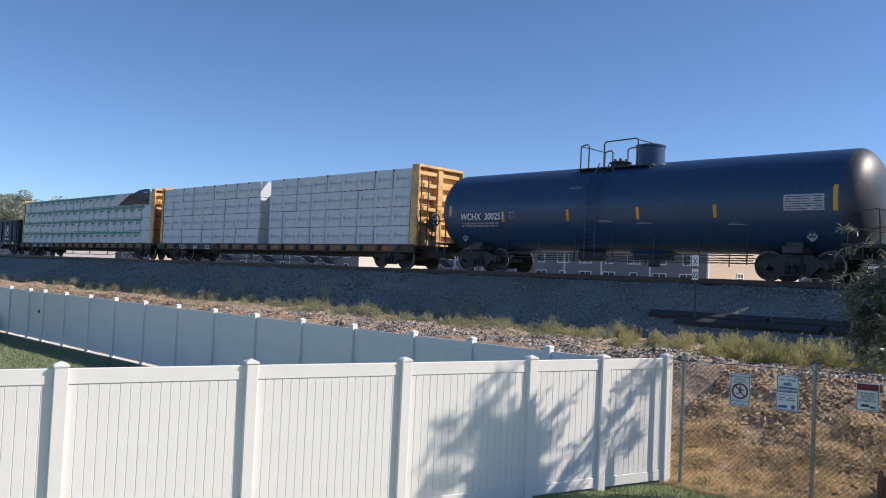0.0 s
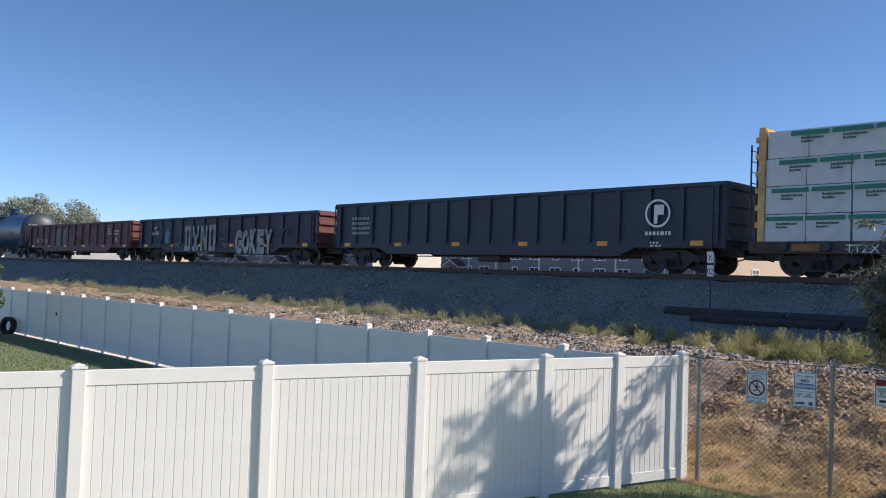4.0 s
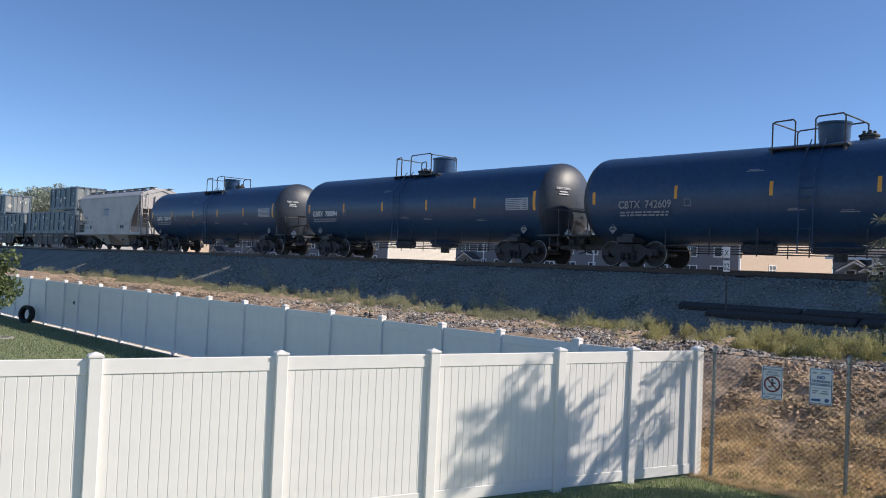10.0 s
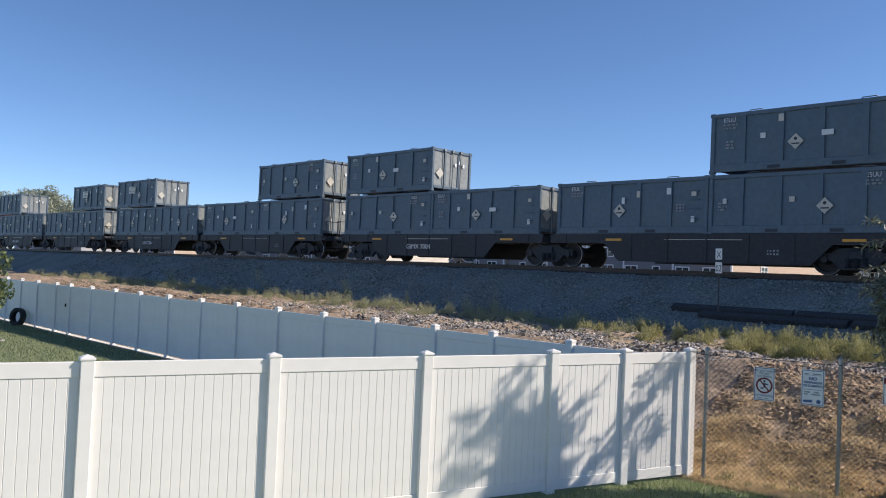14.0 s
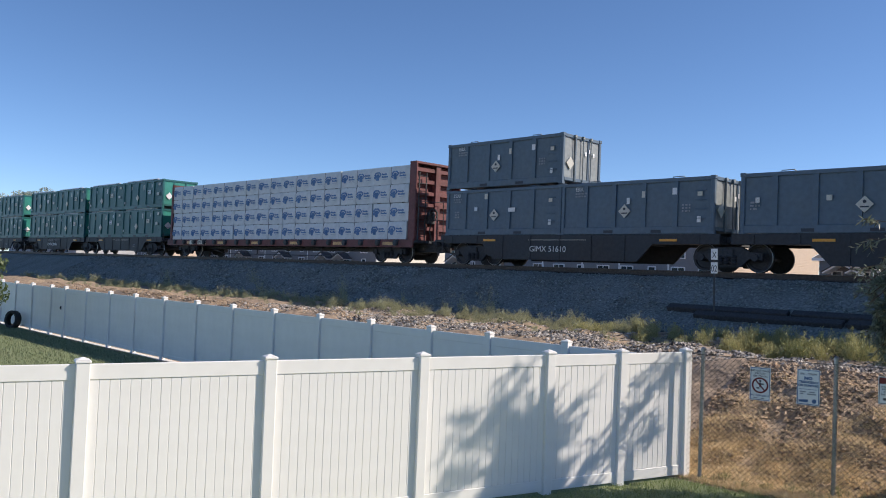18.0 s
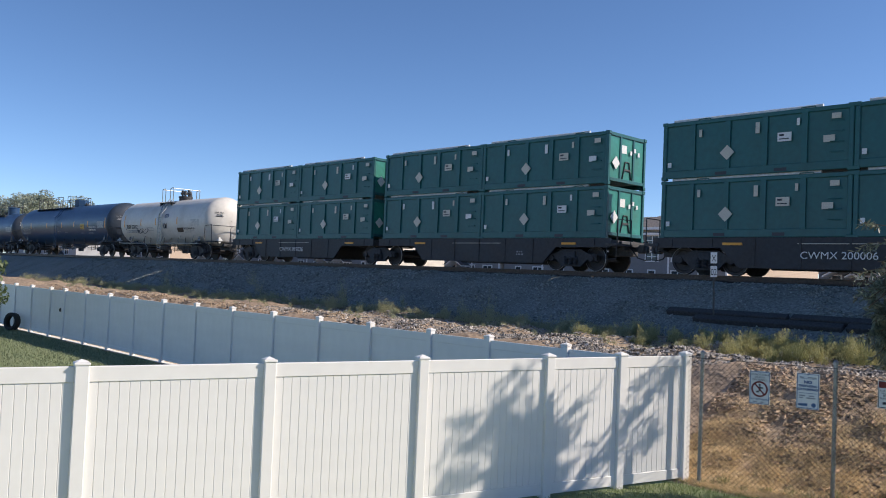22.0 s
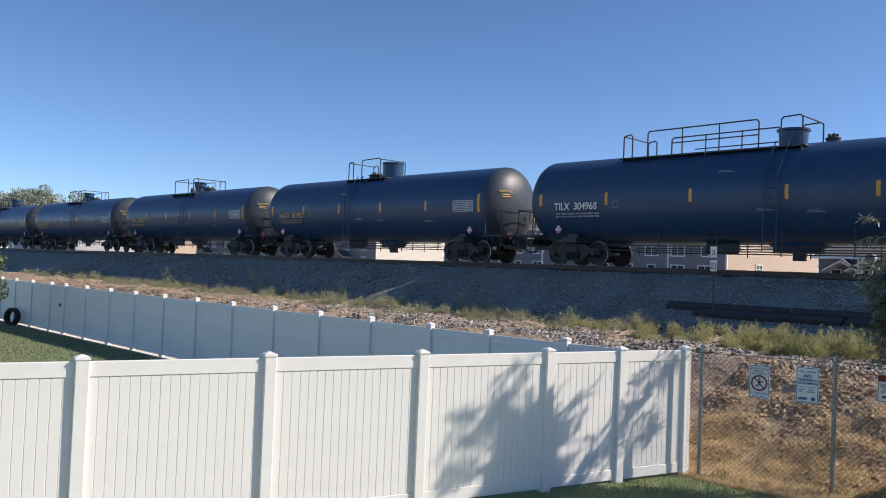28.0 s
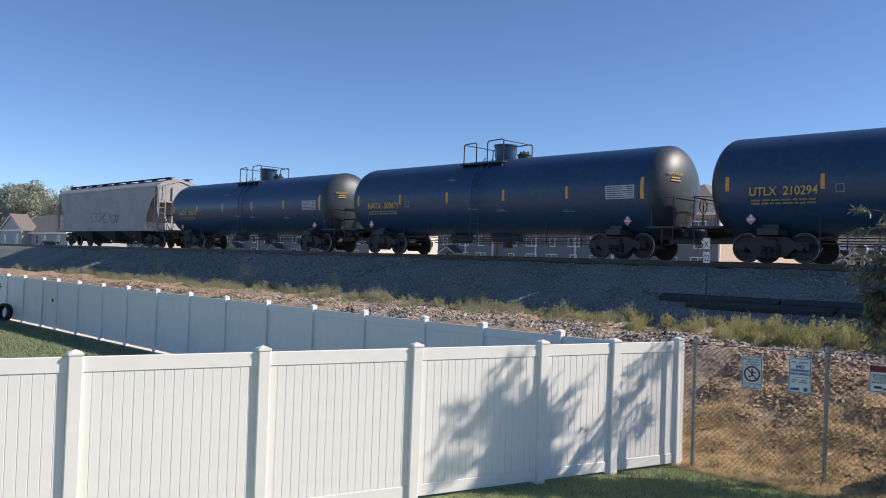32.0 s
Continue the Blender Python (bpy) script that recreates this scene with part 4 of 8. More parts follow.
def gondola(label, paint, number, n_ribs=14, height=2.72, end_paint=None, seed=1, group="gondola cars"):
    car = thing("gondola_car", label, "gondola car", group)
    half, z0, z1 = 9.95, 0.62, height
    end_paint = end_paint or paint
    fl = Shape().box(-half, half, -1.42, 1.42, 1.0, 1.08)
    fl.box(-half - 0.5, half + 0.5, -0.3, 0.3, 0.62, 1.0, 0.02)
    part("floor", fl, UNDER, car)
    for y in (-1, 1):
        sd = Shape().box(-half, half, y * 1.42 - 0.015, y * 1.42 + 0.015, z0 + 0.2, z1)
        part("side_sheet", sd, paint, car)
        part("top_chord", Shape().box(-half - 0.02, half + 0.02, y * 1.45 - 0.07, y * 1.45 + 0.07, z1 - 0.14, z1, 0.02), paint, car)
        # the sill hangs lower between the trucks
        sill = Shape().prism([(-half, 0.86), (-half + 3.2, 0.86), (-half + 3.9, 0.56), (half - 3.9, 0.56), (half - 3.2, 0.86), (half, 0.86), (half, 1.08), (-half, 1.08)], y * 1.46 - 0.04, y * 1.46 + 0.04)
        part("side_sill", sill, paint, car)
        rib = shared("rib_%d" % round(height * 100) + paint.name, lambda: Shape().section([(-0.10, 0.98), (0.0, 0.98), (0.0, z1 - 0.12), (-0.10, z1 - 0.12)], -0.085, 0.085), paint)
        for i in range(n_ribs):
            x = -half + 0.35 + (2 * half - 0.7) * i / (n_ribs - 1)
            part("side_rib", rib, paint, car, at=pose(x, y * 1.435, 0) if y < 0 else pose(x, y * 1.435, 0, 0, 0, 180))
    for d in (1, -1):
        part("end_sheet", Shape().box(d * half - 0.015, d * half + 0.015, -1.42, 1.42, 0.85, z1), end_paint, car)
        for i in range(4):
            z = 1.12 + i * (z1 - 1.3) / 3
            part("end_rib", Shape().box(d * half, d * (half + 0.11), -1.46, 1.46, z - 0.07, z + 0.10, 0.02), end_paint, car)
        part("ladder", _ladder(z1 - 0.9, 0.42, 5), paint, car, at=pose(d * (half - 0.25) - 0.21, -1.55, 0.75))
        truck(car, d * (half - 2.05))
    couplers(car, half + 0.55)
    rod = Shape().bar([(-half + 4.0, -0.8, 0.5), (half - 4.0, -0.8, 0.5)], 0.025)
    rod.box(-1.0, 0.2, -1.0, -0.3, 0.3, 0.6, 0.05)
    part("brake_rod", rod, UNDER, car)
    for i in range(6):
        x = -half + 1.0 + i * (2 * half - 2.0) / 5
        part("reflective_strip", Shape().box(x - 0.22, x + 0.22, -1.51, -1.498, 0.9, 1.06), ORANGE, car)
    return car


def hopper(label, half, paint, bays, number, seed, old=False, up=0.0):
    """A covered hopper: tall side sheets cut back at the ends, an arched roof, sloping end sheets and discharge bays."""
    car = thing("covered_hopper_car", label, "hopper car", "covered hopper cars")
    ze, zb = 3.78 + up, 1.22
    for y in (-1, 1):
        edge = [(0.1, ze), (0.1, 3.45), (0.35, 3.28), (0.68, 3.0), (1.0, 2.65), (1.25, 2.3), (1.40, 1.95), (1.44, zb)]
        out = [(-half + a, z) for a, z in edge] + [(half - a, z) for a, z in edge[::-1]]
        part("side_sheet", Shape().prism(out, y * 1.56 - 0.02, y * 1.56 + 0.02), paint, car)
        part("side_sill", Shape().box(-half - 0.3, half + 0.3, y * 1.55 - 0.07, y * 1.55 + 0.07, 1.05, zb + 0.02, 0.02), paint, car)
        part("eave_rail", Shape().box(-half - 0.05, half + 0.05, y * 1.56 - 0.05, y * 1.56 + 0.05, ze - 0.08, ze + 0.03, 0.02), paint, car)
    roof = [(-1.58, ze), (-1.25, ze + 0.27), (-0.7, ze + 0.48), (0, ze + 0.56), (0.7, ze + 0.48), (1.25, ze + 0.27), (1.58, ze), (1.5, ze - 0.04), (0, ze + 0.42), (-1.5, ze - 0.04)]
    part("roof", Shape().section(roof, -half, half), paint, car)
    rw = Shape()
    for y in (-0.62, 0.62):
        rw.box(-half - 0.15, half + 0.15, y - 0.2, y + 0.2, ze + 0.60, ze + 0.625)
        for i in range(9):
            x = -half + 0.4 + i * (2 * half - 0.8) / 8
            rw.box(x - 0.03, x + 0.03, y - 0.2, y + 0.2, ze + 0.42, ze + 0.60)
    part("roof_walk", rw, UNDER if old else GALV, car)
    n = 6 if half < 7 else 9
    for i in range(n):
        x = -half + 1.0 + i * (2 * half - 2.0) / (n - 1)
        part("hatch", Shape().box(x - 0.45, x + 0.45, -0.36, 0.36, ze + 0.46, ze + 0.60, 0.03), paint, car)
    for d in (1, -1):
        ew = Shape().box(d * (half - 0.12), d * (half - 0.06), -1.52, 1.52, 2.95, ze)
        ew.section([(-1.3, ze), (1.3, ze), (0.7, ze + 0.42), (-0.7, ze + 0.42)], d * (half - 0.12), d * (half - 0.06))
        part("end_wall", ew, paint, car)
        sl = Shape().prism([(d * (half - 0.1), 3.5), (d * (half - 2.3), zb - 0.1), (d * (half - 2.36), zb - 0.05), (d * (half - 0.16), 3.55)][::1], -1.52, 1.52)
        part("slope_sheet", sl, HOPPER_SLOPE, car)
        en = Shape().box(d * (half - 1.6), d * (half + 0.35), -1.5, 1.5, 1.04, 1.14)
        for y in (-1.48, -0.5, 0.5, 1.48):
            en.box(d * (half - 0.02), d * (half + 0.05), y - 0.04, y + 0.04, 1.1, ze)
        en.box(d * (half - 0.02), d * (half + 0.05), -1.5, 1.5, 2.92, 3.0)
        part("end_frame", en, paint, car)
        part("end_bulkhead", Shape().box(d * (half - 1.86), d * (half - 1.80), -1.42, 1.42, 1.14, 1.72), paint, car)
        for y in (-0.6, 0.6):
            part("slope_brace", Shape().tube((d * (half - 0.02), y, 1.15), (d * (half - 0.95), y, 2.25), 0.04, 6), paint, car)
        part("ladder", _ladder(3.1, 0.42, 9), paint, car, at=pose(d * (half + 0.10), -1.45, 1.0, 0, 0, 90))
        part("ladder", _ladder(2.9, 0.42, 9), paint, car, at=pose(d * (half + 0.05) - 0.21, -1.62, 1.0))
        truck(car, d * (half - 1.55))
    bw = Shape().turned([(-0.02, 0.3), (0.02, 0.3), (0.02, 0.26), (-0.02, 0.26)], 18, "x", (half + 0.42, 0.5, 2.3), caps=False)
    for a in range(4):
        bw.tube((half + 0.42, 0.5, 2.3), (half + 0.42, 0.5 + 0.28 * math.cos(a * 1.57), 2.3 + 0.28 * math.sin(a * 1.57)), 0.015, 5)
    part("brake_wheel", bw, UNDER, car)
    bs = Shape().box(-half - 0.6, half + 0.6, -0.25, 0.25, 0.75, 1.05, 0.02)
    part("center_sill", bs, UNDER, car)
    span = (2 * half - 4.4) / bays
    for b in range(bays):
        xc = -half + 2.2 + span * (b + 0.5)
        wq = span * 0.47
        out = Shape()
        vs = [(xc - wq, -1.5, zb), (xc + wq, -1.5, zb), (xc + wq, 1.5, zb), (xc - wq, 1.5, zb), (xc - 0.35, -0.6, 0.36), (xc + 0.35, -0.6, 0.36), (xc + 0.35, 0.6, 0.36), (xc - 0.35, 0.6, 0.36)]
        out.add(vs, [(0, 1, 5, 4), (1, 2, 6, 5), (2, 3, 7, 6), (3, 0, 4, 7), (4, 5, 6, 7), (3, 2, 1, 0)])
        # the old car's bays get the dark underframe colour in place of shade
        bay = part("discharge_bay", out, UNDER if old else paint, car)
        part("outlet_port", Shape().turned([(-0.03, 0.17), (0.0, 0.15)], 16, "y", (xc, -1.02, 0.78)), UNDER, bay)
        part("outlet_gate", Shape().box(xc - 0.5, xc + 0.5, -0.75, 0.75, 0.24, 0.36, 0.02), UNDER, bay)
    couplers(car, half + 0.75)
    return car


def container(paint, number, seed, grey):
    """A low twenty-foot waste container: framed box with stiffeners, corner fittings, lid bars and stickers."""
    label = "slate grey steel waste container with diamond placards" if grey else "dark green steel waste container with pale placards and tarp roll"
    c = thing("waste_container", label, "container", "grey containers on flat cars" if grey else "green containers on flat cars")
    L, W, H = 3.03, 1.22, 1.93
    part("body", Shape().box(-L + 0.05, L - 0.05, -W + 0.06, W - 0.06, 0.20, H - 0.06, 0.02), paint, c)
    for x in (-L + 0.07, L - 0.07):
        for y in (-W + 0.07, W - 0.07):
            part("corner_post", shared("corner_post" + paint.name, lambda: Shape().box(-0.07, 0.07, -0.07, 0.07, 0.1, H - 0.1, 0.02), paint), paint, c, at=pose(x, y, 0))
            for z in (0.06, H - 0.06):
                part("corner_fitting", shared("corner_fitting" + paint.name, lambda: Shape().box(-0.09, 0.09, -0.081, 0.081, -0.06, 0.06, 0.012), paint), paint, c, at=pose(x, y, z))
    for y in (-1, 1):
        rails = Shape().box(-L + 0.1, L - 0.1, y * (W - 0.05) - 0.045, y * (W - 0.05) + 0.045, H - 0.15, H - 0.02, 0.015)
        part("top_rail", rails, paint, c)
        part("bottom_rail", Shape().box(-L + 0.1, L - 0.1, y * (W - 0.05) - 0.045, y * (W - 0.05) + 0.045, 0.05, 0.30, 0.015), paint, c)
        st = shared("stiffener" + paint.name, lambda: Shape().section([(-0.05, 0.29), (0.02, 0.29), (0.02, H - 0.14), (-0.05, H - 0.14)], -0.085, 0.085), paint)
        for x in (-1.95, -0.75, 0.45, 1.65):
            part("stiffener", st, paint, c, at=pose(x, y * (W - 0.05), 0, 0, 0, 0 if y < 0 else 180))
        for x in (-0.95, 0.95):
            part("fork_pocket", shared("fork_pocket", lambda: Shape().box(-0.19, 0.19, -0.006, 0.006, 0.09, 0.19), DARK_MARK), DARK_MARK, c, at=pose(x, y * (W - 0.002), 0))
    for d in (1, -1):
        # end panels take the lighter colour that stands for sun on the ends
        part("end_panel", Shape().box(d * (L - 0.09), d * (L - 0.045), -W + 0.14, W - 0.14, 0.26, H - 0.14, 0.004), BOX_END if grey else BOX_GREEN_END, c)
        for y in (-0.42, 0.42):
            part("end_stiffener", shared("end_stiffener" + paint.name, lambda: Shape().box(-0.05, 0.05, -0.06, 0.06, 0.24, H - 0.12, 0.012), paint), paint, c, at=pose(d * (L - 0.06), y, 0))
        part("end_rail", Shape().box(d * (L - 0.14), d * L, -W + 0.14, W - 0.14, H - 0.15, H - 0.02, 0.015), paint, c)
        part("end_rail", Shape().box(d * (L - 0.14), d * L, -W + 0.14, W - 0.14, 0.15, 0.28, 0.015), paint, c)
        if d > 0 and not grey:
            part("end_sticker", Shape().box(L - 0.046, L - 0.036, -0.34, -0.02, 1.22, 1.52), WHITE_MARK, c, "white printed notice")
            part("end_bracket", Shape().bar([(L - 0.02, -0.28, 0.3), (L - 0.02, -0.12, 0.92), (L - 0.02, 0.12, 0.92), (L - 0.02, 0.28, 0.3)], 0.022, 6).box(L - 0.04, L, -0.2, 0.2, 0.6, 0.66), UNDER, c)
        if d > 0 and grey:
            for y in (-0.5, 0.0, 0.5):
                part("latch_bar", Shape().tube((L + 0.03, y, 0.12), (L + 0.03, y, H - 0.06), 0.022, 6).box(L - 0.02, L + 0.07, y - 0.05, y + 0.05, H - 0.12, H - 0.02), BOX_END if grey else paint, c)
    for z in (0.55, 0.85, 1.15, 1.45):
        part("rung", shared("rung" + paint.name, lambda: Shape().bar([(L - 0.62, -W, 0), (L - 0.62, -W - 0.07, 0), (L - 0.27, -W - 0.07, 0), (L - 0.27, -W, 0)], 0.013, 5), paint), paint, c, at=pose(0, 0, z))
    lid = Shape().box(-L + 0.12, L - 0.12, -W + 0.1, W - 0.1, H - 0.07, H - 0.035)
    part("lid", lid, paint, c)
    rnd = random.Random(seed)
    for x in (-1.8, 1.5):
        hd = Shape().bar([(x, -W + 0.1, H - 0.03), (x + 0.03, -W + 0.06, H + 0.02), (x + 0.4, -W + 0.06, H + 0.025), (x + 0.44, -W + 0.1, H - 0.03)], 0.018, 5)
        part("lid_handle", hd, paint, c)
    if not grey:
        part("tarp_roll", Shape().tube((-L + 0.35, -W + 0.12, H + 0.03), (L - 0.9, -W + 0.12, H + 0.03), 0.05, 8), TARP, c, "silver tarpaulin roll")
    y = -W - 0.012
    dia = lambda cx, cz, q: ([(cx, y, cz + q), (cx + q, y, cz), (cx, y, cz - q), (cx - q, y, cz), (cx, y + 0.02, cz + q), (cx + q, y + 0.02, cz), (cx, y + 0.02, cz - q), (cx - q, y + 0.02, cz)],
                             [(3, 2, 1, 0), (4, 5, 6, 7), (0, 1, 5, 4), (1, 2, 6, 5), (2, 3, 7, 6), (3, 0, 4, 7)])
    px_ = rnd.choice((-0.9, -0.3, 0.6)) if grey else -0.75
    p1 = part("placard", Shape().add(*dia(px_, 0.85 if grey else 0.78, 0.24)), PALE, c, "diamond hazard placard")
    if grey:
        part("trefoil", Shape().turned([(-0.004, 0.05), (0.004, 0.05)], 8, "y", (px_, y - 0.004, 0.93)).box(px_ - 0.12, px_ + 0.12, y - 0.006, y, 0.76, 0.80), DARK_MARK, p1)
    e = L + 0.012
    q, cz = 0.24, 0.82
    part("placard", Shape().add([(e, -0.75, cz + q), (e, -0.75 + q, cz), (e, -0.75, cz - q), (e, -0.75 - q, cz), (e - 0.02, -0.75, cz + q), (e - 0.02, -0.75 + q, cz), (e - 0.02, -0.75, cz - q), (e - 0.02, -0.75 - q, cz)],
                                [(0, 1, 2, 3), (7, 6, 5, 4), (4, 5, 1, 0), (5, 6, 2, 1), (6, 7, 3, 2), (7, 4, 0, 3)]), PALE if grey else WHITE_MARK, c)
    spots = []
    if grey:
        for _ in range(3):
            spots.append((rnd.uniform(-2.7, 2.2), rnd.uniform(0.5, 1.5), rnd.choice((0.12, 0.16, 0.34)), rnd.choice((0.16, 0.22))))
    else:
        spots = [(0.85, 0.98, 0.42, 0.27), (-1.72, 1.35, 0.10, 0.24), (0.16, 1.30, 0.13, 0.34), (1.42, 1.42, 0.09, 0.22), (-2.82, 0.42, 0.13, 0.16), (2.2, 0.85, 0.32, 0.2)]
    for x0, z0, w0, h0 in spots:
        part("sticker", Shape().box(x0, x0 + w0, y, y + 0.01, z0, z0 + h0), WHITE_MARK if rnd.random() < 0.6 else PALE, c)
    if not grey:
        part("sticker_print", Shape().box(0.9, 1.05, y - 0.004, y + 0.004, 1.14, 1.2).box(0.9, 1.2, y - 0.004, y + 0.004, 1.04, 1.07), DARK_MARK, c)
    if grey:
        bars(c, (-2.6, 1.7, -2.4)[seed % 3], -W + 0.002, 1.58, 0.5, 0.2, 2, DULL_MARK, seed)
        mark(c, "ESUU", 0.2, (-2.6, 1.7, -2.4)[seed % 3], -W + 0.004, 1.74 - 0.12, WHITE_MARK, 0.85)
        bars(c, (-2.5, -2.7, 1.9)[seed % 3], -W + 0.002, 1.05, 0.3, 0.3, 3, DULL_MARK, seed + 5)
        part("sticker", Shape().box(2.45, 2.62, y, y + 0.01, 1.28, 1.42), PALE, c)
        part("sticker", Shape().box(2.45, 2.58, y, y + 0.01, 0.42, 0.62), WHITE_MARK, c)
    else:
        part("sticker", Shape().box(2.42, 2.68, y, y + 0.01, 1.52, 1.68), PALE, c)
    for k in range(3):
        part("end_sticker", Shape().box(L + 0.005, L + 0.012, 0.15 + 0.25 * k, 0.26 + 0.25 * k, 1.2 + 0.12 * (k % 2), 1.35 + 0.12 * (k % 2)), WHITE_MARK, c)
    return c


def container_flat(label, number, seed):
    """A two-unit articulated flat car; its middle truck carries both units."""
    car = thing("articulated_flat_car", label, "flat car", "container flat cars")
    for u in (1, -1):
        xc = u * 6.5
        xa, xb = xc - 6.3, xc + 6.3
        part("deck", Shape().box(xa, xb, -0.55, 0.55, 0.92, 1.12, 0.02), UNDER, car)
        for y in (-1, 1):
            out = [(xa, 0.86), (xc - 3.9, 0.86), (xc - 3.3, 0.25), (xc + 3.3, 0.25), (xc + 3.9, 0.86), (xb, 0.86), (xb, 1.19), (xa, 1.19)]
            part("side_sill", Shape().prism(out, y * 1.22 - 0.03, y * 1.22 + 0.03), FLAT_BLACK, car)
            for k in range(9):
                xs = xc - 5.6 + 1.4 * k
                zl = 0.90 if abs(xs - xc) > 3.4 else 0.29
                part("sill_rib", Shape().box(xs - 0.035, xs + 0.035, y * 1.262 - 0.012, y * 1.262 + 0.012, zl, 1.15, 0.004), FLAT_BLACK, car)
        cr = Shape()
        for x in (xc - 6.1, xc - 3.0, xc - 0.1, xc + 0.1, xc + 3.0, xc + 6.1):
            cr.box(x - 0.09, x + 0.09, -1.22, 1.22, 0.88, 1.14)
        part("cross_bearer", cr, UNDER, car)
        for x in (xc - 3.5, xc + 4.5):
            part("reflective_strip", Shape().box(x - 0.32, x + 0.32, -1.286, -1.25, 0.95, 1.03), ORANGE, car)
        part("reflective_strip", Shape().box(xc - 1.5, xc + 1.2, -1.262, -1.25, 0.99, 1.01), PALE, car)
        if u > 0:
            bars(car, xc + 2.0, -1.256, 0.72, 0.35, 0.2, 2, DULL_MARK, seed + u)
        truck(car, u * 11.0)
    truck(car, 0.0)
    for d in (1, -1):
        ep = Shape()
        ep.box(d * 12.6, d * 13.1, -1.3, 1.3, 0.92, 1.0)
        ep.bar([(d * 13.05, -1.25, 0.9), (d * 13.05, -1.25, 0.45), (d * 12.65, -1.25, 0.45), (d * 12.65, -1.25, 0.9)], 0.02)
        ep.bar([(d * 13.08, -1.25, 1.0), (d * 13.08, -1.25, 1.85), (d * 13.08, -0.4, 1.85), (d * 13.08, -0.4, 1.0)], 0.022)
        part("end_platform", ep, UNDER, car)
    mark(car, number, 0.30, -7.9, -1.29, 0.56, WHITE_MARK, 1.1)
    couplers(car, 13.2)
    return car

# ---- ground ----
def ground_z(x, y):
    """Height of the ground: level yards, a bank, a bench below the track, and flat land beyond."""
    def step(a, b, v):
        q = min(1.0, max(0.0, (v - a) / (b - a)))
        return q * q * (3 - 2 * q)
    z = 1.5 * (0.2 * min(1.0, max(0.0, (y - 11.35) / 4.5)) + 0.8 * step(11.5, 16.2, y))
    z += 0.9 * step(26.0, 34.0, y)
    if 11.6 < y < 21:
        k = min(1, (y - 11.6) * 1.2) * min(1, (21 - y))
        z += k * (0.20 * noise.noise(Vector((x * 0.6, y * 0.65, 3.1))) + 0.14 * noise.noise(Vector((x * 1.9, y * 1.9, 7.7))))
    elif -2 < y <= 11.6:
        z += 0.02 * noise.noise(Vector((x * 0.5, y * 0.5, 1.3)))
    return z


def lawn_edge(x):
    return 11.35 + 0.12 * math.sin(x * 1.7) + (0.35 if x > -5.9 else 0.0) * min(1, (x + 5.9))


def ground():
    xs = sorted(set([-3000, -1500, -700, -400, -250, -160, -110] + [-80 + 1.0 * i for i in range(26)] + [-54 + 0.3 * i for i in range(200)] + [8, 14, 24, 40, 80, 200, 600, 1500, 3000]))
    ys = sorted(set([-3000, -800, -200, -60, -20, -8, -2] + [0.5 * i for i in range(21)] + [10.4 + 0.2 * i for i in range(55)] + [22, 24, 26, 28, 30, 32, 34, 40, 60, 120, 300, 800, 3000]))
    vs = [(x, y, ground_z(x, y)) for y in ys for x in xs]
    n = len(xs)
    fs, ms = [], []
    for j in range(len(ys) - 1):
        for i in range(n - 1):
            fs.append((j * n + i, j * n + i + 1, (j + 1) * n + i + 1, (j + 1) * n + i))
            cy, cx = (ys[j] + ys[j + 1]) / 2, (xs[i] + xs[i + 1]) / 2
            ms.append(0 if cy < lawn_edge(cx) else 1)
    me = bpy.data.meshes.new("ground")
    me.from_pydata(vs, [], fs)
    for m in (LAWN, SOIL):
        me.materials.append(m)
    me.polygons.foreach_set("material_index", ms)
    me.shade_smooth()
    ob = new("ground", me)
    tagged(ob, "level mown lawn rising to a bare brown bank and flat land", "ground", kind="structure")
    return ob


ground()


def strip(name, outline, x0, x1, step, material, rough_amount, label, category):
    """A long bank: an outline of (y, z) carried along the track, its surface uneven."""
    n, pts = len(outline), []
    fine = []
    for (a, b), (c, d) in zip(outline, outline[1:]):
        k = max(1, round(math.hypot(c - a, d - b) / 0.25))
        fine += [(a + (c - a) * i / k, b + (d - b) * i / k) for i in range(k)]
    fine.append(outline[-1])
    xs = [x0 + step * i for i in range(int((x1 - x0) / step) + 1)]
    vs, fs, n = [], [], len(fine)
    for x in xs:
        for y, z in fine:
            vs.append((x, y, z + rough_amount * noise.noise(Vector((x * 1.3, y * 1.3, z)))))
    for i in range(len(xs) - 1):
        for j in range(n - 1):
            fs.append((i * n + j, (i + 1) * n + j, (i + 1) * n + j + 1, i * n + j + 1))
    me = bpy.data.meshes.new(name)
    me.from_pydata(vs, [], fs)
    me.materials.append(material)
    me.shade_smooth()
    return tagged(new(name, me), label, category, kind="structure")


BED = [(19.9, 1.3), (20.5, 1.55), (23.45, 3.05), (23.8, 3.12), (27.4, 3.12), (27.8, 3.05), (30.9, 1.6), (31.5, 1.3)]
strip("ballast_bed", BED, -640, 640, 0.75, BALLAST, 0.05, "grey crushed stone ballast carrying the railway track", "ballast")


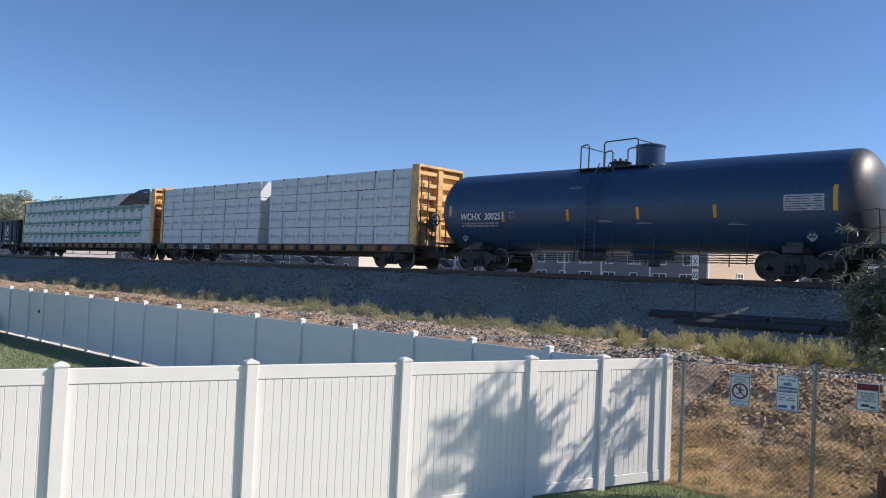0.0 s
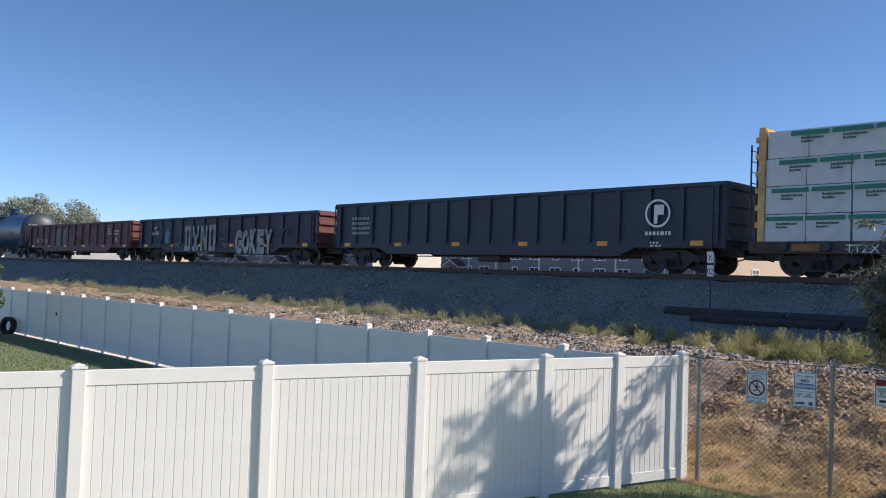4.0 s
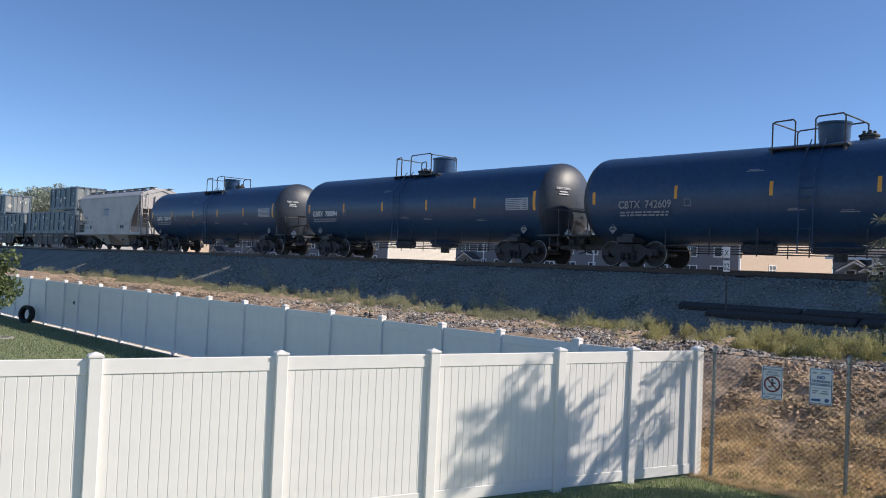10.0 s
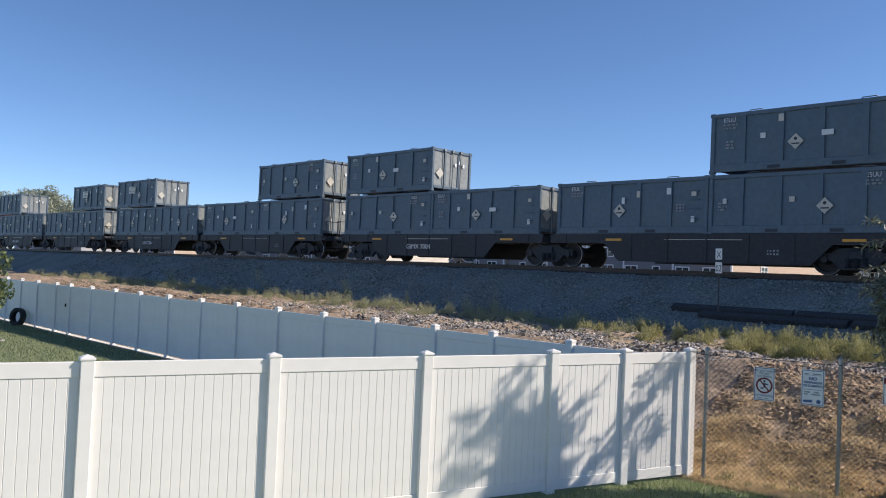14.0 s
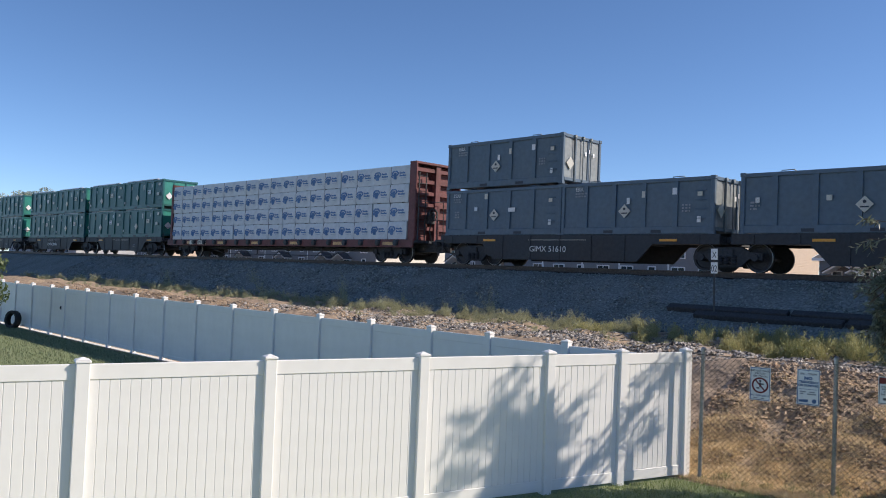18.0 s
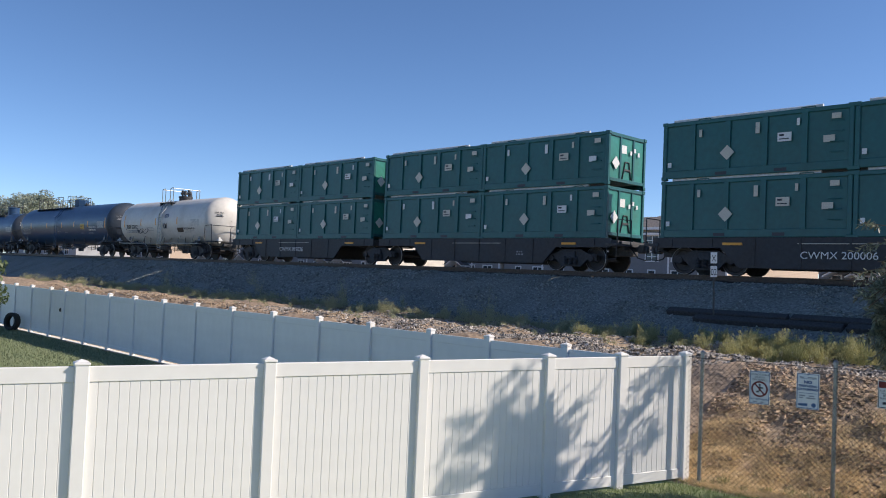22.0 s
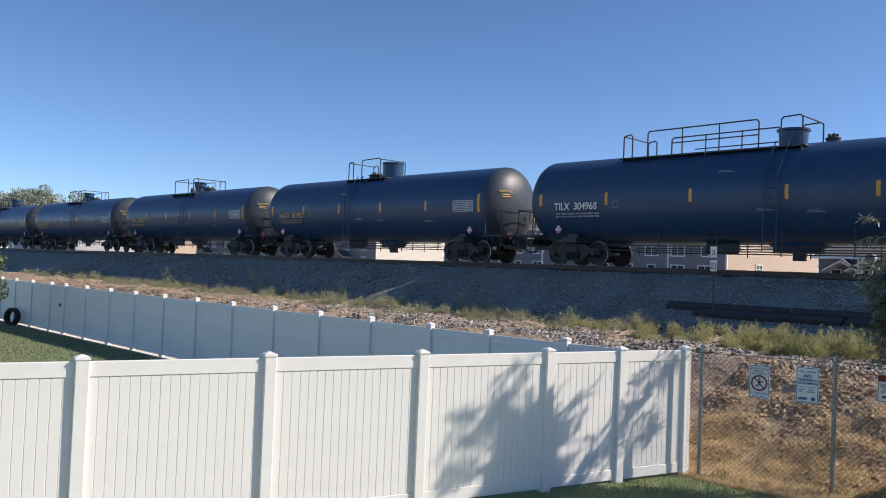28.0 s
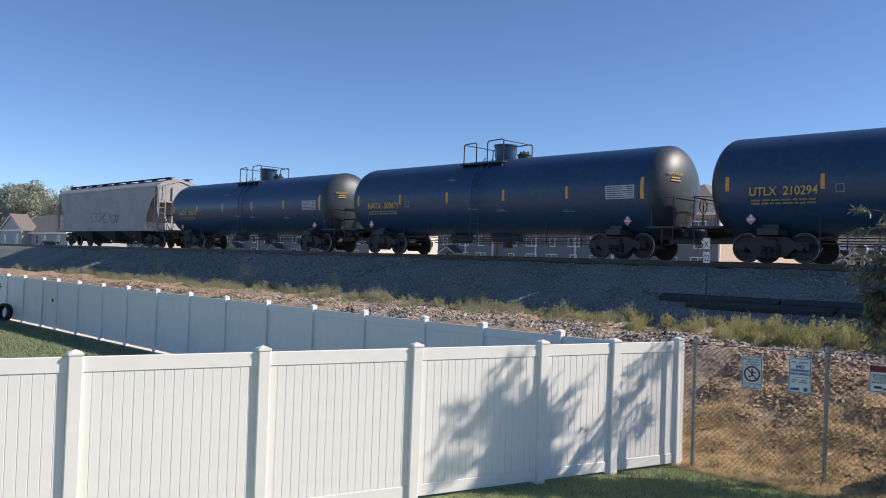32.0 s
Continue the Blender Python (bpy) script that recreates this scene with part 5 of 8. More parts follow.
def track():
    t = thing("railway_track", "steel rails on dark timber sleepers in grey ballast", "track", kind="structure")
    prof = [(-0.07, -0.18), (0.07, -0.18), (0.07, -0.165), (0.012, -0.15), (0.012, -0.04), (0.036, -0.03), (0.036, -0.004), (0.03, 0), (-0.03, 0), (-0.036, -0.004), (-0.036, -0.03), (-0.012, -0.04), (-0.012, -0.15), (-0.07, -0.165)]
    for y in (-0.755, 0.755):
        part("rail", Shape().section([(TRACK_Y + y + a, RAIL_Z + b) for a, b in prof], -640, 640), RAIL, t)
        part("rail_head", Shape().box(-640, 640, TRACK_Y + y - 0.026, TRACK_Y + y + 0.026, RAIL_Z - 0.002, RAIL_Z + 0.001), STEEL, t)
    tie = Shape().box(-0.11, 0.11, -1.3, 1.3, -0.36, -0.18, 0.015).mesh("sleeper", TIE)
    for i in range(110):
        part("sleeper", tie, TIE, t, at=pose(-52 + i * 0.55, TRACK_Y, RAIL_Z, 0, 0, random.uniform(-1, 1)))
    rest = Shape()
    for i in range(320):
        x = -52.55 - i * 0.55
        rest.box(x - 0.11, x + 0.11, TRACK_Y - 1.3, TRACK_Y + 1.3, RAIL_Z - 0.36, RAIL_Z - 0.18)
    tagged(part("far_sleepers", rest, TIE, t), kind="stuff")


track()


def scatter_stones(name, places, sizes, material, label, category, flat=0.7, seed=5):
    """Many small broken stones in one mesh."""
    rng = np.random.default_rng(seed)
    base = np.array([(1, 0, 0), (-1, 0, 0), (0, 1, 0), (0, -1, 0), (0, 0, 1), (0, 0, -1)], float)
    tri = np.array([(0, 2, 4), (2, 1, 4), (1, 3, 4), (3, 0, 4), (2, 0, 5), (1, 2, 5), (3, 1, 5), (0, 3, 5)])
    n = len(places)
    v = base[None] * rng.uniform(0.55, 1.25, (n, 6, 1)) + rng.normal(0, 0.22, (n, 6, 3))
    v[:, :, 2] *= flat
    a = rng.uniform(0, 2 * np.pi, n)
    c, s = np.cos(a)[:, None], np.sin(a)[:, None]
    x, y = v[:, :, 0] * c - v[:, :, 1] * s, v[:, :, 0] * s + v[:, :, 1] * c
    v = np.stack([x, y, v[:, :, 2]], -1) * np.asarray(sizes)[:, None, None] + np.asarray(places)[:, None, :]
    f = (tri[None] + 6 * np.arange(n)[:, None, None]).reshape(-1, 3)
    me = bpy.data.meshes.new(name)
    me.from_pydata(v.reshape(-1, 3).tolist(), [], f.tolist())
    me.materials.append(material)
    return tagged(new(name, me), label, category, kind="stuff")


def blades(name, roots, heights, widths, lean, material, label, category, seed=3, curl=0.4):
    """Many bent, tapering blades or stalks in one mesh."""
    rng = np.random.default_rng(seed)
    n = len(roots)
    r = np.asarray(roots, float)
    h, w = np.asarray(heights)[:, None], np.asarray(widths)[:, None]
    a = rng.uniform(0, 2 * np.pi, n)
    side = np.stack([np.cos(a), np.sin(a), np.zeros(n)], -1)
    b = rng.uniform(0, 2 * np.pi, n)
    tip = np.stack([np.cos(b), np.sin(b), np.zeros(n)], -1) * (rng.uniform(0.1, 1, n) * lean)[:, None] * h
    up = np.array([0, 0, 1.0])
    mid = r + tip * (0.5 - 0.5 * curl) + up * h * 0.55
    top = r + tip + up * h * (1 - 0.25 * curl)
    v = np.stack([r - side * w / 2, r + side * w / 2, mid + side * w * 0.4, mid - side * w * 0.4, top], 1)
    k = 5 * np.arange(n)
    q = np.stack([k, k + 1, k + 2, k + 3], -1).tolist()
    t = np.stack([k + 3, k + 2, k + 4], -1).tolist()
    me = bpy.data.meshes.new(name)
    me.from_pydata(v.reshape(-1, 3).tolist(), [], q + t)
    me.materials.append(material)
    return tagged(new(name, me), label, category, kind="stuff")


# ---- white vinyl fences ----
NEAR_POSTS = [(-9.47, -0.65), (-8.98, 1.30), (-8.482, 3.27), (-8.01, 5.18), (-7.53, 7.09), (-7.05, 9.03), (-6.73, 10.31), (-6.40, 11.60)]
FAR_X = [-6.40, -8.55, -10.35, -11.91, -13.79, -15.67, -17.57, -19.56, -21.54, -23.53, -25.57, -27.50, -29.54, -31.52, -32.98, -35.05, -37.05, -38.9, -40.9, -42.9, -44.9, -46.9]


def vinyl_run(name, label, posts, boards, skip_first=False, FENCE_TOP=1.86):
    run = thing(name, label, "fence", "white vinyl fences")
    head, foot = (FENCE_TOP - 0.015, 0.04) if boards else (FENCE_TOP - 0.05, 0.085)
    post = Shape().box(-0.068, 0.068, -0.068, 0.068, -0.05, FENCE_TOP, 0.008).mesh("post", VINYL)
    cap = Shape().box(-0.076, 0.076, -0.076, 0.076, FENCE_TOP, FENCE_TOP + 0.028, 0.005)
    cap.add([(-0.069, -0.069, FENCE_TOP + 0.03), (0.069, -0.069, FENCE_TOP + 0.03), (0.069, 0.069, FENCE_TOP + 0.03), (-0.069, 0.069, FENCE_TOP + 0.03), (0, 0, FENCE_TOP + 0.06)], [(0, 1, 4), (1, 2, 4), (2, 3, 4), (3, 0, 4), (3, 2, 1, 0)])
    cap = cap.mesh("post_cap", VINYL)
    for i, (x, y) in enumerate(posts):
        if skip_first and i == 0:
            continue
        a = posts[min(i + 1, len(posts) - 1)]
        b = posts[max(i - 1, 0)]
        turn = math.degrees(math.atan2(a[1] - b[1], a[0] - b[0]))
        p_ = part("post", post, VINYL, run, at=pose(x, y, 0, random.uniform(-0.3, 0.3), random.uniform(-0.3, 0.3), turn))
        part("post_cap", cap, VINYL, p_)
    for (x0, y0), (x1, y1) in zip(posts, posts[1:]):
        length = math.hypot(x1 - x0, y1 - y0) - 0.128
        turn = math.degrees(math.atan2(y1 - y0, x1 - x0))
        m = pose(x0, y0, 0, 0, 0, turn) @ pose(0.064, 0, 0)
        part("top_rail", Shape().box(0, length, -0.022, 0.022, head - 0.16, head, 0.006), VINYL, run, at=m)
        part("bottom_rail", Shape().box(0, length, -0.022, 0.022, foot, 0.19, 0.006), VINYL, run, at=m)
        k = max(3, round(length / (0.104 if boards else 0.157)))
        w = length / k
        if boards:
            bd = Shape().box(0.0004, w - 0.0004, -0.012, 0.012, 0.19, head - 0.16, 0.005).mesh("board", VINYL)
            for i in range(k):
                part("board", bd, VINYL, run, at=m @ pose(i * w, random.uniform(-0.0006, 0.0006), 0))
        else:
            # one sheet with a shallow groove at each joint
            out = [(0.0, -0.012)]
            for i in range(1, k):
                out += [(i * w - 0.004, -0.012), (i * w, -0.007), (i * w + 0.004, -0.012)]
            out += [(length, -0.012), (length, 0.012), (0.0, 0.012)]
            pn, n = Shape(), len(out)
            pn.add([(x, y, 0.19) for x, y in out] + [(x, y, head - 0.16) for x, y in out],
                   [(i, (i + 1) % n, n + (i + 1) % n, n + i) for i in range(n)])
            part("panel", pn, VINYL, run, at=m)
    return run


vinyl_run("vinyl_fence", "sunlit white vinyl privacy fence with capped posts on the lawn", NEAR_POSTS, True, FENCE_TOP=1.915)
far_run = vinyl_run("vinyl_fence", "white vinyl privacy fence along the bank, in shade", [(-6.41, 11.605)] + [(x, 11.42) for x in FAR_X[1:]], False, True)
part("gate_latch", Shape().box(-31.92, -31.86, 11.38, 11.408, 1.02, 1.15, 0.006).tube((-31.89, 11.37, 1.05), (-31.89, 11.37, 1.12), 0.014, 8), RUBBER, far_run, "black gate latch")

mow_strip = thing("mow_strip", "pale concrete strip under the white fence along the bank", "edging", kind="structure")
for _i in range(20):
    part("strip_slab", Shape().box(-8.6 - 2.0 * _i - 1.99, -8.6 - 2.0 * _i, 11.36, 11.80, -0.05, 0.018, 0.006), PALE_CONCRETE, mow_strip)

# ---- chain link fence with signs ----
CHAIN = [(-6.33, 11.58), (-6.13, 11.60), (-4.34, 12.00), (-2.40, 12.45), (-0.4, 12.92)]
CHAIN_TOP = [1.96, 1.95, 1.97, 2.0, 2.05]


def chain_fence():
    f_ = thing("chain_link_fence", "galvanised chain link fence with posts at the foot of the bank", "fence")
    for i, (x, y) in enumerate(CHAIN):
        if i == 0:
            continue
        z0 = ground_z(x, y) - 0.05
        part("fence_post", Shape().tube((x, y, z0), (x, y, CHAIN_TOP[i]), 0.03, 12), GALV, f_)
        part("post_cap", Shape().turned([(0, 0.036), (0.03, 0.036), (0.06, 0.01)], 12, "z", (x, y, CHAIN_TOP[i])), GALV, f_)
    for i in range(len(CHAIN) - 1):
        (xa, ya), (xb, yb) = CHAIN[i], CHAIN[i + 1]
        za, zb = ground_z(xa, ya) + 0.02, ground_z(xb, yb) + 0.02
        ta, tb = CHAIN_TOP[i] - 0.06, CHAIN_TOP[i + 1] - 0.06
        w = math.hypot(xb - xa, yb - ya)
        m = Shape()
        def at(u, v):
            return (xa + (xb - xa) * u / w, ya + (yb - ya) * u / w - 0.035, (za + (zb - za) * u / w) * (1 - v) + (ta + (tb - ta) * u / w) * v)
        hgt, cell = 1.8, 0.075
        for sgn in (1, -1):
            k0 = -int(hgt / cell) - 1
            for k in range(k0, int(w / cell) + int(hgt / cell) + 2):
                u0 = k * cell
                u1 = u0 + sgn * hgt
                a_, b_ = 0.0, 1.0
                lo, hi = sorted(((0 - u0) / (u1 - u0), (w - u0) / (u1 - u0)))
                a_, b_ = max(a_, lo), min(b_, hi)
                if b_ - a_ > 0.01:
                    m.tube(at(u0 + (u1 - u0) * a_, a_), at(u0 + (u1 - u0) * b_, b_), 0.0024, 3, caps=False)
        part("wire_mesh", m, WIRE, f_, smooth=False)
        part("tension_wire", Shape().tube(at(0, 1), at(w, 1), 0.004, 5), WIRE, f_)
    return f_


chain_fence()



def sign(label, x, y, z, w, h, turn, draw):
    s = thing("warning_sign", label, "sign", "signs on the chain link fence", at=pose(x, y, z, 0, 0, turn))
    pl = Shape().box(-w / 2, w / 2, 0, 0.004, -h / 2, h / 2, 0.0)
    part("plate", pl, TRIM, s)
    draw(s, w, h)
    for zz in (h * 0.46, -h * 0.46):
        part("bolt", Shape().turned([(-0.006, 0.008), (0.0, 0.008)], 8, "y", (0, 0, zz)), STEEL, s)
    return s


def frame_line(s, w, h, material, t=0.008, inset=0.012):
    b = Shape()
    a, c = w / 2 - inset, h / 2 - inset
    for z in (-c, c):
        b.box(-a, a, -0.003, 0, z - t / 2, z + t / 2)
    for x in (-a, a):
        b.box(x - t / 2, x + t / 2, -0.003, 0, -c, c)
    part("border", b, material, s)


def words(s, text, size, z, material, wide=1.0, bold=0.0):
    me = letters(text, size, material, wide, bold)
    wd = max(v.co.x for v in me.vertices)
    return part("lettering", me, material, s, at=pose(-wd / 2, -0.004, z))


def draw_no_walk(s, w, h):
    frame_line(s, w, h, BLUE_MARK)
    words(s, "DO NOT WALK", 0.036, h * 0.37, DARK_MARK)
    words(s, "OR PLAY", 0.036, h * 0.29, DARK_MARK)
    words(s, "ON TRACKS", 0.036, h * 0.21, DARK_MARK)
    ring = Shape().turned([(-0.004, 0.115), (-0.004, 0.092), (0, 0.092), (0, 0.115)], 28, "y", (0, 0, -0.02), caps=False)
    for sg in (1,):
        ring.prism([(-0.075, 0.05), (-0.062, 0.063), (0.075, -0.09), (0.062, -0.103)], -0.004, 0)
    part("prohibition_ring", ring, DARK_RED, s)
    fig = Shape().box(-0.012, 0.014, -0.003, 0, -0.05, 0.02).box(-0.05, -0.01, -0.003, 0, -0.07, -0.05).box(0.014, 0.05, -0.003, 0, -0.01, 0.01)
    fig.turned([(-0.003, 0.016), (0, 0.016)], 10, "y", (0, 0, 0.042))
    part("pictogram", fig, DARK_MARK, s)
    words(s, "NO TRESPASSING", 0.034, -h * 0.37, BLUE_MARK, 0.95)
    bars(s, -w * 0.3, -0.003, -h * 0.40, w * 0.6, 0.025, 1, DULL_MARK, 4)


def draw_no_dumping(s, w, h):
    frame_line(s, w, h, BLUE_MARK)
    bars(s, -w * 0.36, -0.003, h * 0.41, w * 0.72, 0.026, 1, DULL_MARK, 8)
    words(s, "NO", 0.058, h * 0.215, BLUE_MARK, 1.15, 0.003)
    words(s, "TRESPASSING", 0.044, h * 0.115, BLUE_MARK, 0.92, 0.0015)
    part("rule", Shape().box(-w * 0.38, w * 0.38, -0.003, 0, h * 0.345, h * 0.352), BLUE_MARK, s)
    words(s, "OR DUMPING", 0.044, h * 0.02, BLUE_MARK, 0.95, 0.0015)
    part("rule", Shape().box(-w * 0.38, w * 0.38, -0.003, 0, -h * 0.06, -h * 0.05), BLUE_MARK, s)
    bars(s, -w * 0.36, -0.003, -h * 0.10, w * 0.72, 0.06, 2, DULL_MARK, 9)
    part("emblem", Shape().prism([(-0.12, -h * 0.42), (0.0, -h * 0.42), (0.0, -h * 0.34), (-0.12, -h * 0.36)], -0.003, 0).turned([(-0.003, 0.03), (0, 0.03)], 14, "y", (0.08, 0, -h * 0.38)), BLUE_MARK, s)


def draw_camera_notice(s, w, h):
    frame_line(s, w, h, DARK_MARK)
    part("heading_panel", Shape().box(-w * 0.45, w * 0.45, -0.003, 0, h * 0.24, h * 0.46), DARK_RED, s)
    words(s, "THIS PROPERTY", 0.034, h * 0.10, DARK_MARK, 0.95)
    words(s, "PROTECTED", 0.034, h * 0.01, DARK_MARK)
    words(s, "BY VIDEO", 0.034, -h * 0.08, DARK_MARK)
    words(s, "SURVEILLANCE", 0.034, -h * 0.17, DARK_MARK, 0.95)
    part("pictogram", Shape().box(-0.08, 0.02, -0.003, 0, -h * 0.36, -h * 0.27).box(0.03, 0.10, -0.003, 0, -h * 0.40, -h * 0.33), DARK_MARK, s)


sign("white metal no-walking sign with red ring on the chain link fence", -5.30, 11.74, 1.54, 0.285, 0.48, 13, draw_no_walk)
sign("white metal no-trespassing sign with blue lettering on the chain link fence", -4.67, 11.885, 1.56, 0.30, 0.50, 13, draw_no_dumping)
sign("white video surveillance notice with red heading on the chain link fence", -3.68, 12.11, 1.62, 0.28, 0.37, 13, draw_camera_notice)

# ---- distant buildings ----
def window(parent, x, y, z, w, h, face="-y"):
    t = {"-y": pose(x, y, z), "+x": pose(x, y, z, 0, 0, 90)}[face]
    wi = part("window", Shape().box(-w / 2, w / 2, 0.0, 0.03, 0, h), GLASS, parent, at=t @ pose(0, -0.04, 0))
    fr = Shape()
    for a in (-w / 2 - 0.09, w / 2):
        fr.box(a - 0.02, a + 0.11, -0.05, 0.03, -0.12, h + 0.12)
    fr.box(-w / 2, w / 2, -0.05, 0.03, h, h + 0.12).box(-w / 2, w / 2, -0.06, 0.03, -0.12, 0).box(-w / 2, w / 2, -0.02, 0.0, h / 2 - 0.03, h / 2 + 0.03)
    if w > 1.4:
        fr.box(-0.04, 0.04, -0.03, 0.0, 0, h)
    part("window_frame", fr, TRIM, wi)


def lap_wall(parent, x0, x1, y, z0, z1, material, course=0.19):
    """A wall towards the track, in overlapping boards."""
    n = int((z1 - z0) / course)
    out = []
    for i in range(n):
        z = z0 + i * course
        out += [(y - 0.035, z), (y, z + course)]
    out += [(y + 0.15, z0 + n * course), (y + 0.15, z0)]
    return part("wall", Shape().section(out[::-1], x0, x1), material, parent, smooth=False)


def lap_end(parent, x, y0, y1, z0, z1, zr, material, course=0.19):
    """A wall facing along the track, with a gable where zr is given."""
    n = int((z1 - z0) / course)
    out = []
    for i in range(n):
        z = z0 + i * course
        out += [(x + 0.035, z), (x, z + course)]
    top = z0 + n * course
    out += [(x - 0.15, top), (x - 0.15, z0)]
    w = part("wall", Shape().prism(out, y0, y1), material, parent, smooth=False)
    if zr:
        part("gable", Shape().section([(y0, top), (y1, top), ((y0 + y1) / 2, zr)], x - 0.15, x), material, w, smooth=False)
    return w


def gable_roof(parent, x0, x1, y0, y1, ze, zr, over=0.5, roofing=ROOFING):
    ym = (y0 + y1) / 2
    k = (zr - ze) / (ym - y0)
    out = [(y0 - over, ze - over * k), (ym, zr), (y1 + over, ze - over * k), (y1 + over, ze - over * k - 0.22), (ym, zr - 0.25), (y0 - over, ze - over * k - 0.22)]
    r = part("roof", Shape().section(out, x0 - over, x1 + over), roofing, parent)
    part("fascia", Shape().box(x0 - over, x1 + over, y0 - over - 0.05, y0 - over, ze - over * k - 0.25, ze - over * k + 0.02), TRIM, r)
    for x in (x0 - over - 0.05, x1 + over):
        out2 = [(y0 - over, ze - over * k + 0.03), (ym, zr + 0.03), (y1 + over, ze - over * k + 0.03), (y1 + over, ze - over * k - 0.25), (ym, zr - 0.28), (y0 - over, ze - over * k - 0.25)]
        part("barge_board", Shape().section(out2, x, x + 0.05), TRIM, r)
    return r


def porch(parent, x, y, z, w=3.2):
    s = Shape().prism([(x - w / 2, z), (x, z + w * 0.28), (x + w / 2, z), (x + w / 2, z + 0.16), (x, z + w * 0.28 + 0.2), (x - w / 2, z + 0.16)], y - 1.7, y)
    part("porch_gable", s, TRIM, parent)
    s = Shape().prism([(x - w / 2 - 0.1, z + 0.17), (x, z + w * 0.28 + 0.21), (x + w / 2 + 0.1, z + 0.17), (x, z + w * 0.28 + 0.32)], y - 1.85, y)
    part("porch_roof", s, ROOFING, parent)


def townhouse_row(label, x0, x1, y0, y1, front, side, seams, ze=8.8, zr=11.6, z0=2.2, win=(), doors=(), side_windows=(), wing=0.0):
    b = thing("townhouse_row", label, "building", "townhouses beyond the track")
    part("core", Shape().box(x0 + 0.16, x1 - 0.16, y0 + 0.16, y1, z0, ze), side, b)
    lap_wall(b, x0, x1, y0, z0, ze, front)
    if wing:
        # the end wing is taller, with a hipped roof whose ridge runs across
        zw, xa, xm, xb = ze + 0.5, x1 + 0.5, x1 - wing / 2, x1 - wing - 0.5
        part("wing_wall", Shape().box(xb + 0.5, x1 - 0.16, y0 + 0.01, y1, ze + 0.004, zw), side, b)
        lap_end(b, x1, y0, y1, z0, zw, 0.0, side)
        gable_roof(b, x0, xm, y0, y1, ze, zr)
        hip = part("hip_roof", Shape().add([(xa, y0 - 0.5, zw), (xa, y1 + 0.5, zw), (xb, y1 + 0.5, zw), (xb, y0 - 0.5, zw), (xm, y0 + 7.4, zw + 3.9), (xm, y1 + 0.5, zw + 3.9)],
                                           [(0, 1, 5, 4), (3, 0, 4), (2, 3, 4, 5), (1, 2, 5), (3, 2, 1, 0)]), ROOFING_BROWN, b, smooth=False)
        part("fascia", Shape().box(xa, xa + 0.06, y0 - 0.5, y1 + 0.5, zw - 0.26, zw + 0.03), TRIM, hip)
        part("fascia", Shape().box(xb, xa, y0 - 0.56, y0 - 0.5, zw - 0.26, zw + 0.03), TRIM, hip)
    else:
        lap_end(b, x1, y0, y1, z0, ze, zr, side)
        gable_roof(b, x0, x1, y0, y1, ze, zr)
    for x in seams:
        part("corner_board", Shape().box(x - 0.1, x + 0.1, y0 - 0.07, y0 + 0.02, z0, ze), TRIM, b)
    for x in (x1 - 0.02,):
        part("corner_board", Shape().box(x - 0.12, x + 0.06, y0 - 0.07, y0 + 0.12, z0, ze), TRIM, b)
    for x, z, w, h in win:
        window(b, x, y0, z, w, h)
    for yy, z, w, h in side_windows:
        window(b, x1, yy, z, w, h, "+x")
    for x in doors:
        porch(b, x, y0, 4.3)
    return b


def rows_of_windows(x0, x1, n, heights=(3.55, 5.6, 7.4)):
    out = []
    for i in range(n):
        x = x0 + (x1 - x0) * (i + 0.5) / n
        for k, z in enumerate(heights):
            out.append((x, z, 1.5 if (i + k) % 3 else 0.8, 0.95))
    return out


townhouse_row("grey and cream townhouse row with white trim and gabled porches", -152, -96, 80, 94.5, SIDING_GREY, SIDING_CREAM, (-139, -127, -114), win=rows_of_windows(-151, -97, 13), doors=(-147, -133, -120, -108, -103.5))
townhouse_row("grey townhouse wing with white-framed windows beyond the track", -81.3, -71.1, 80, 94, SIDING_GREY, SIDING_TAN, (-76,), win=rows_of_windows(-81, -71.6, 3), doors=(-78,))
townhouse_row("long grey townhouse row with tan lap-sided end and hipped roof", -70.9, -40.2, 80.6, 104.5, SIDING_GREY, SIDING_TAN, (-64.5, -58.5, -53.3, -47.0), win=rows_of_windows(-70, -41, 9), side_windows=((88.0, 4.0, 1.5, 0.9), (96.0, 8.0, 1.0, 1.2)), wing=11.6)
townhouse_row("grey townhouse row with white-framed windows and small gabled porches", -30.7, -4.0, 80, 95, SIDING_GREY, SIDING_TAN, (-24, -16), 5.9, 7.9, win=rows_of_windows(-30.5, -5, 9, (3.55,)), doors=(-28.2, -26.2, -12))
townhouse_row("tan and grey townhouse row far along the track", -215, -172, 84, 97, SIDING_GREY, SIDING_TAN, (-200, -186), win=rows_of_windows(-214, -173, 9), doors=(-208, -190, -178))


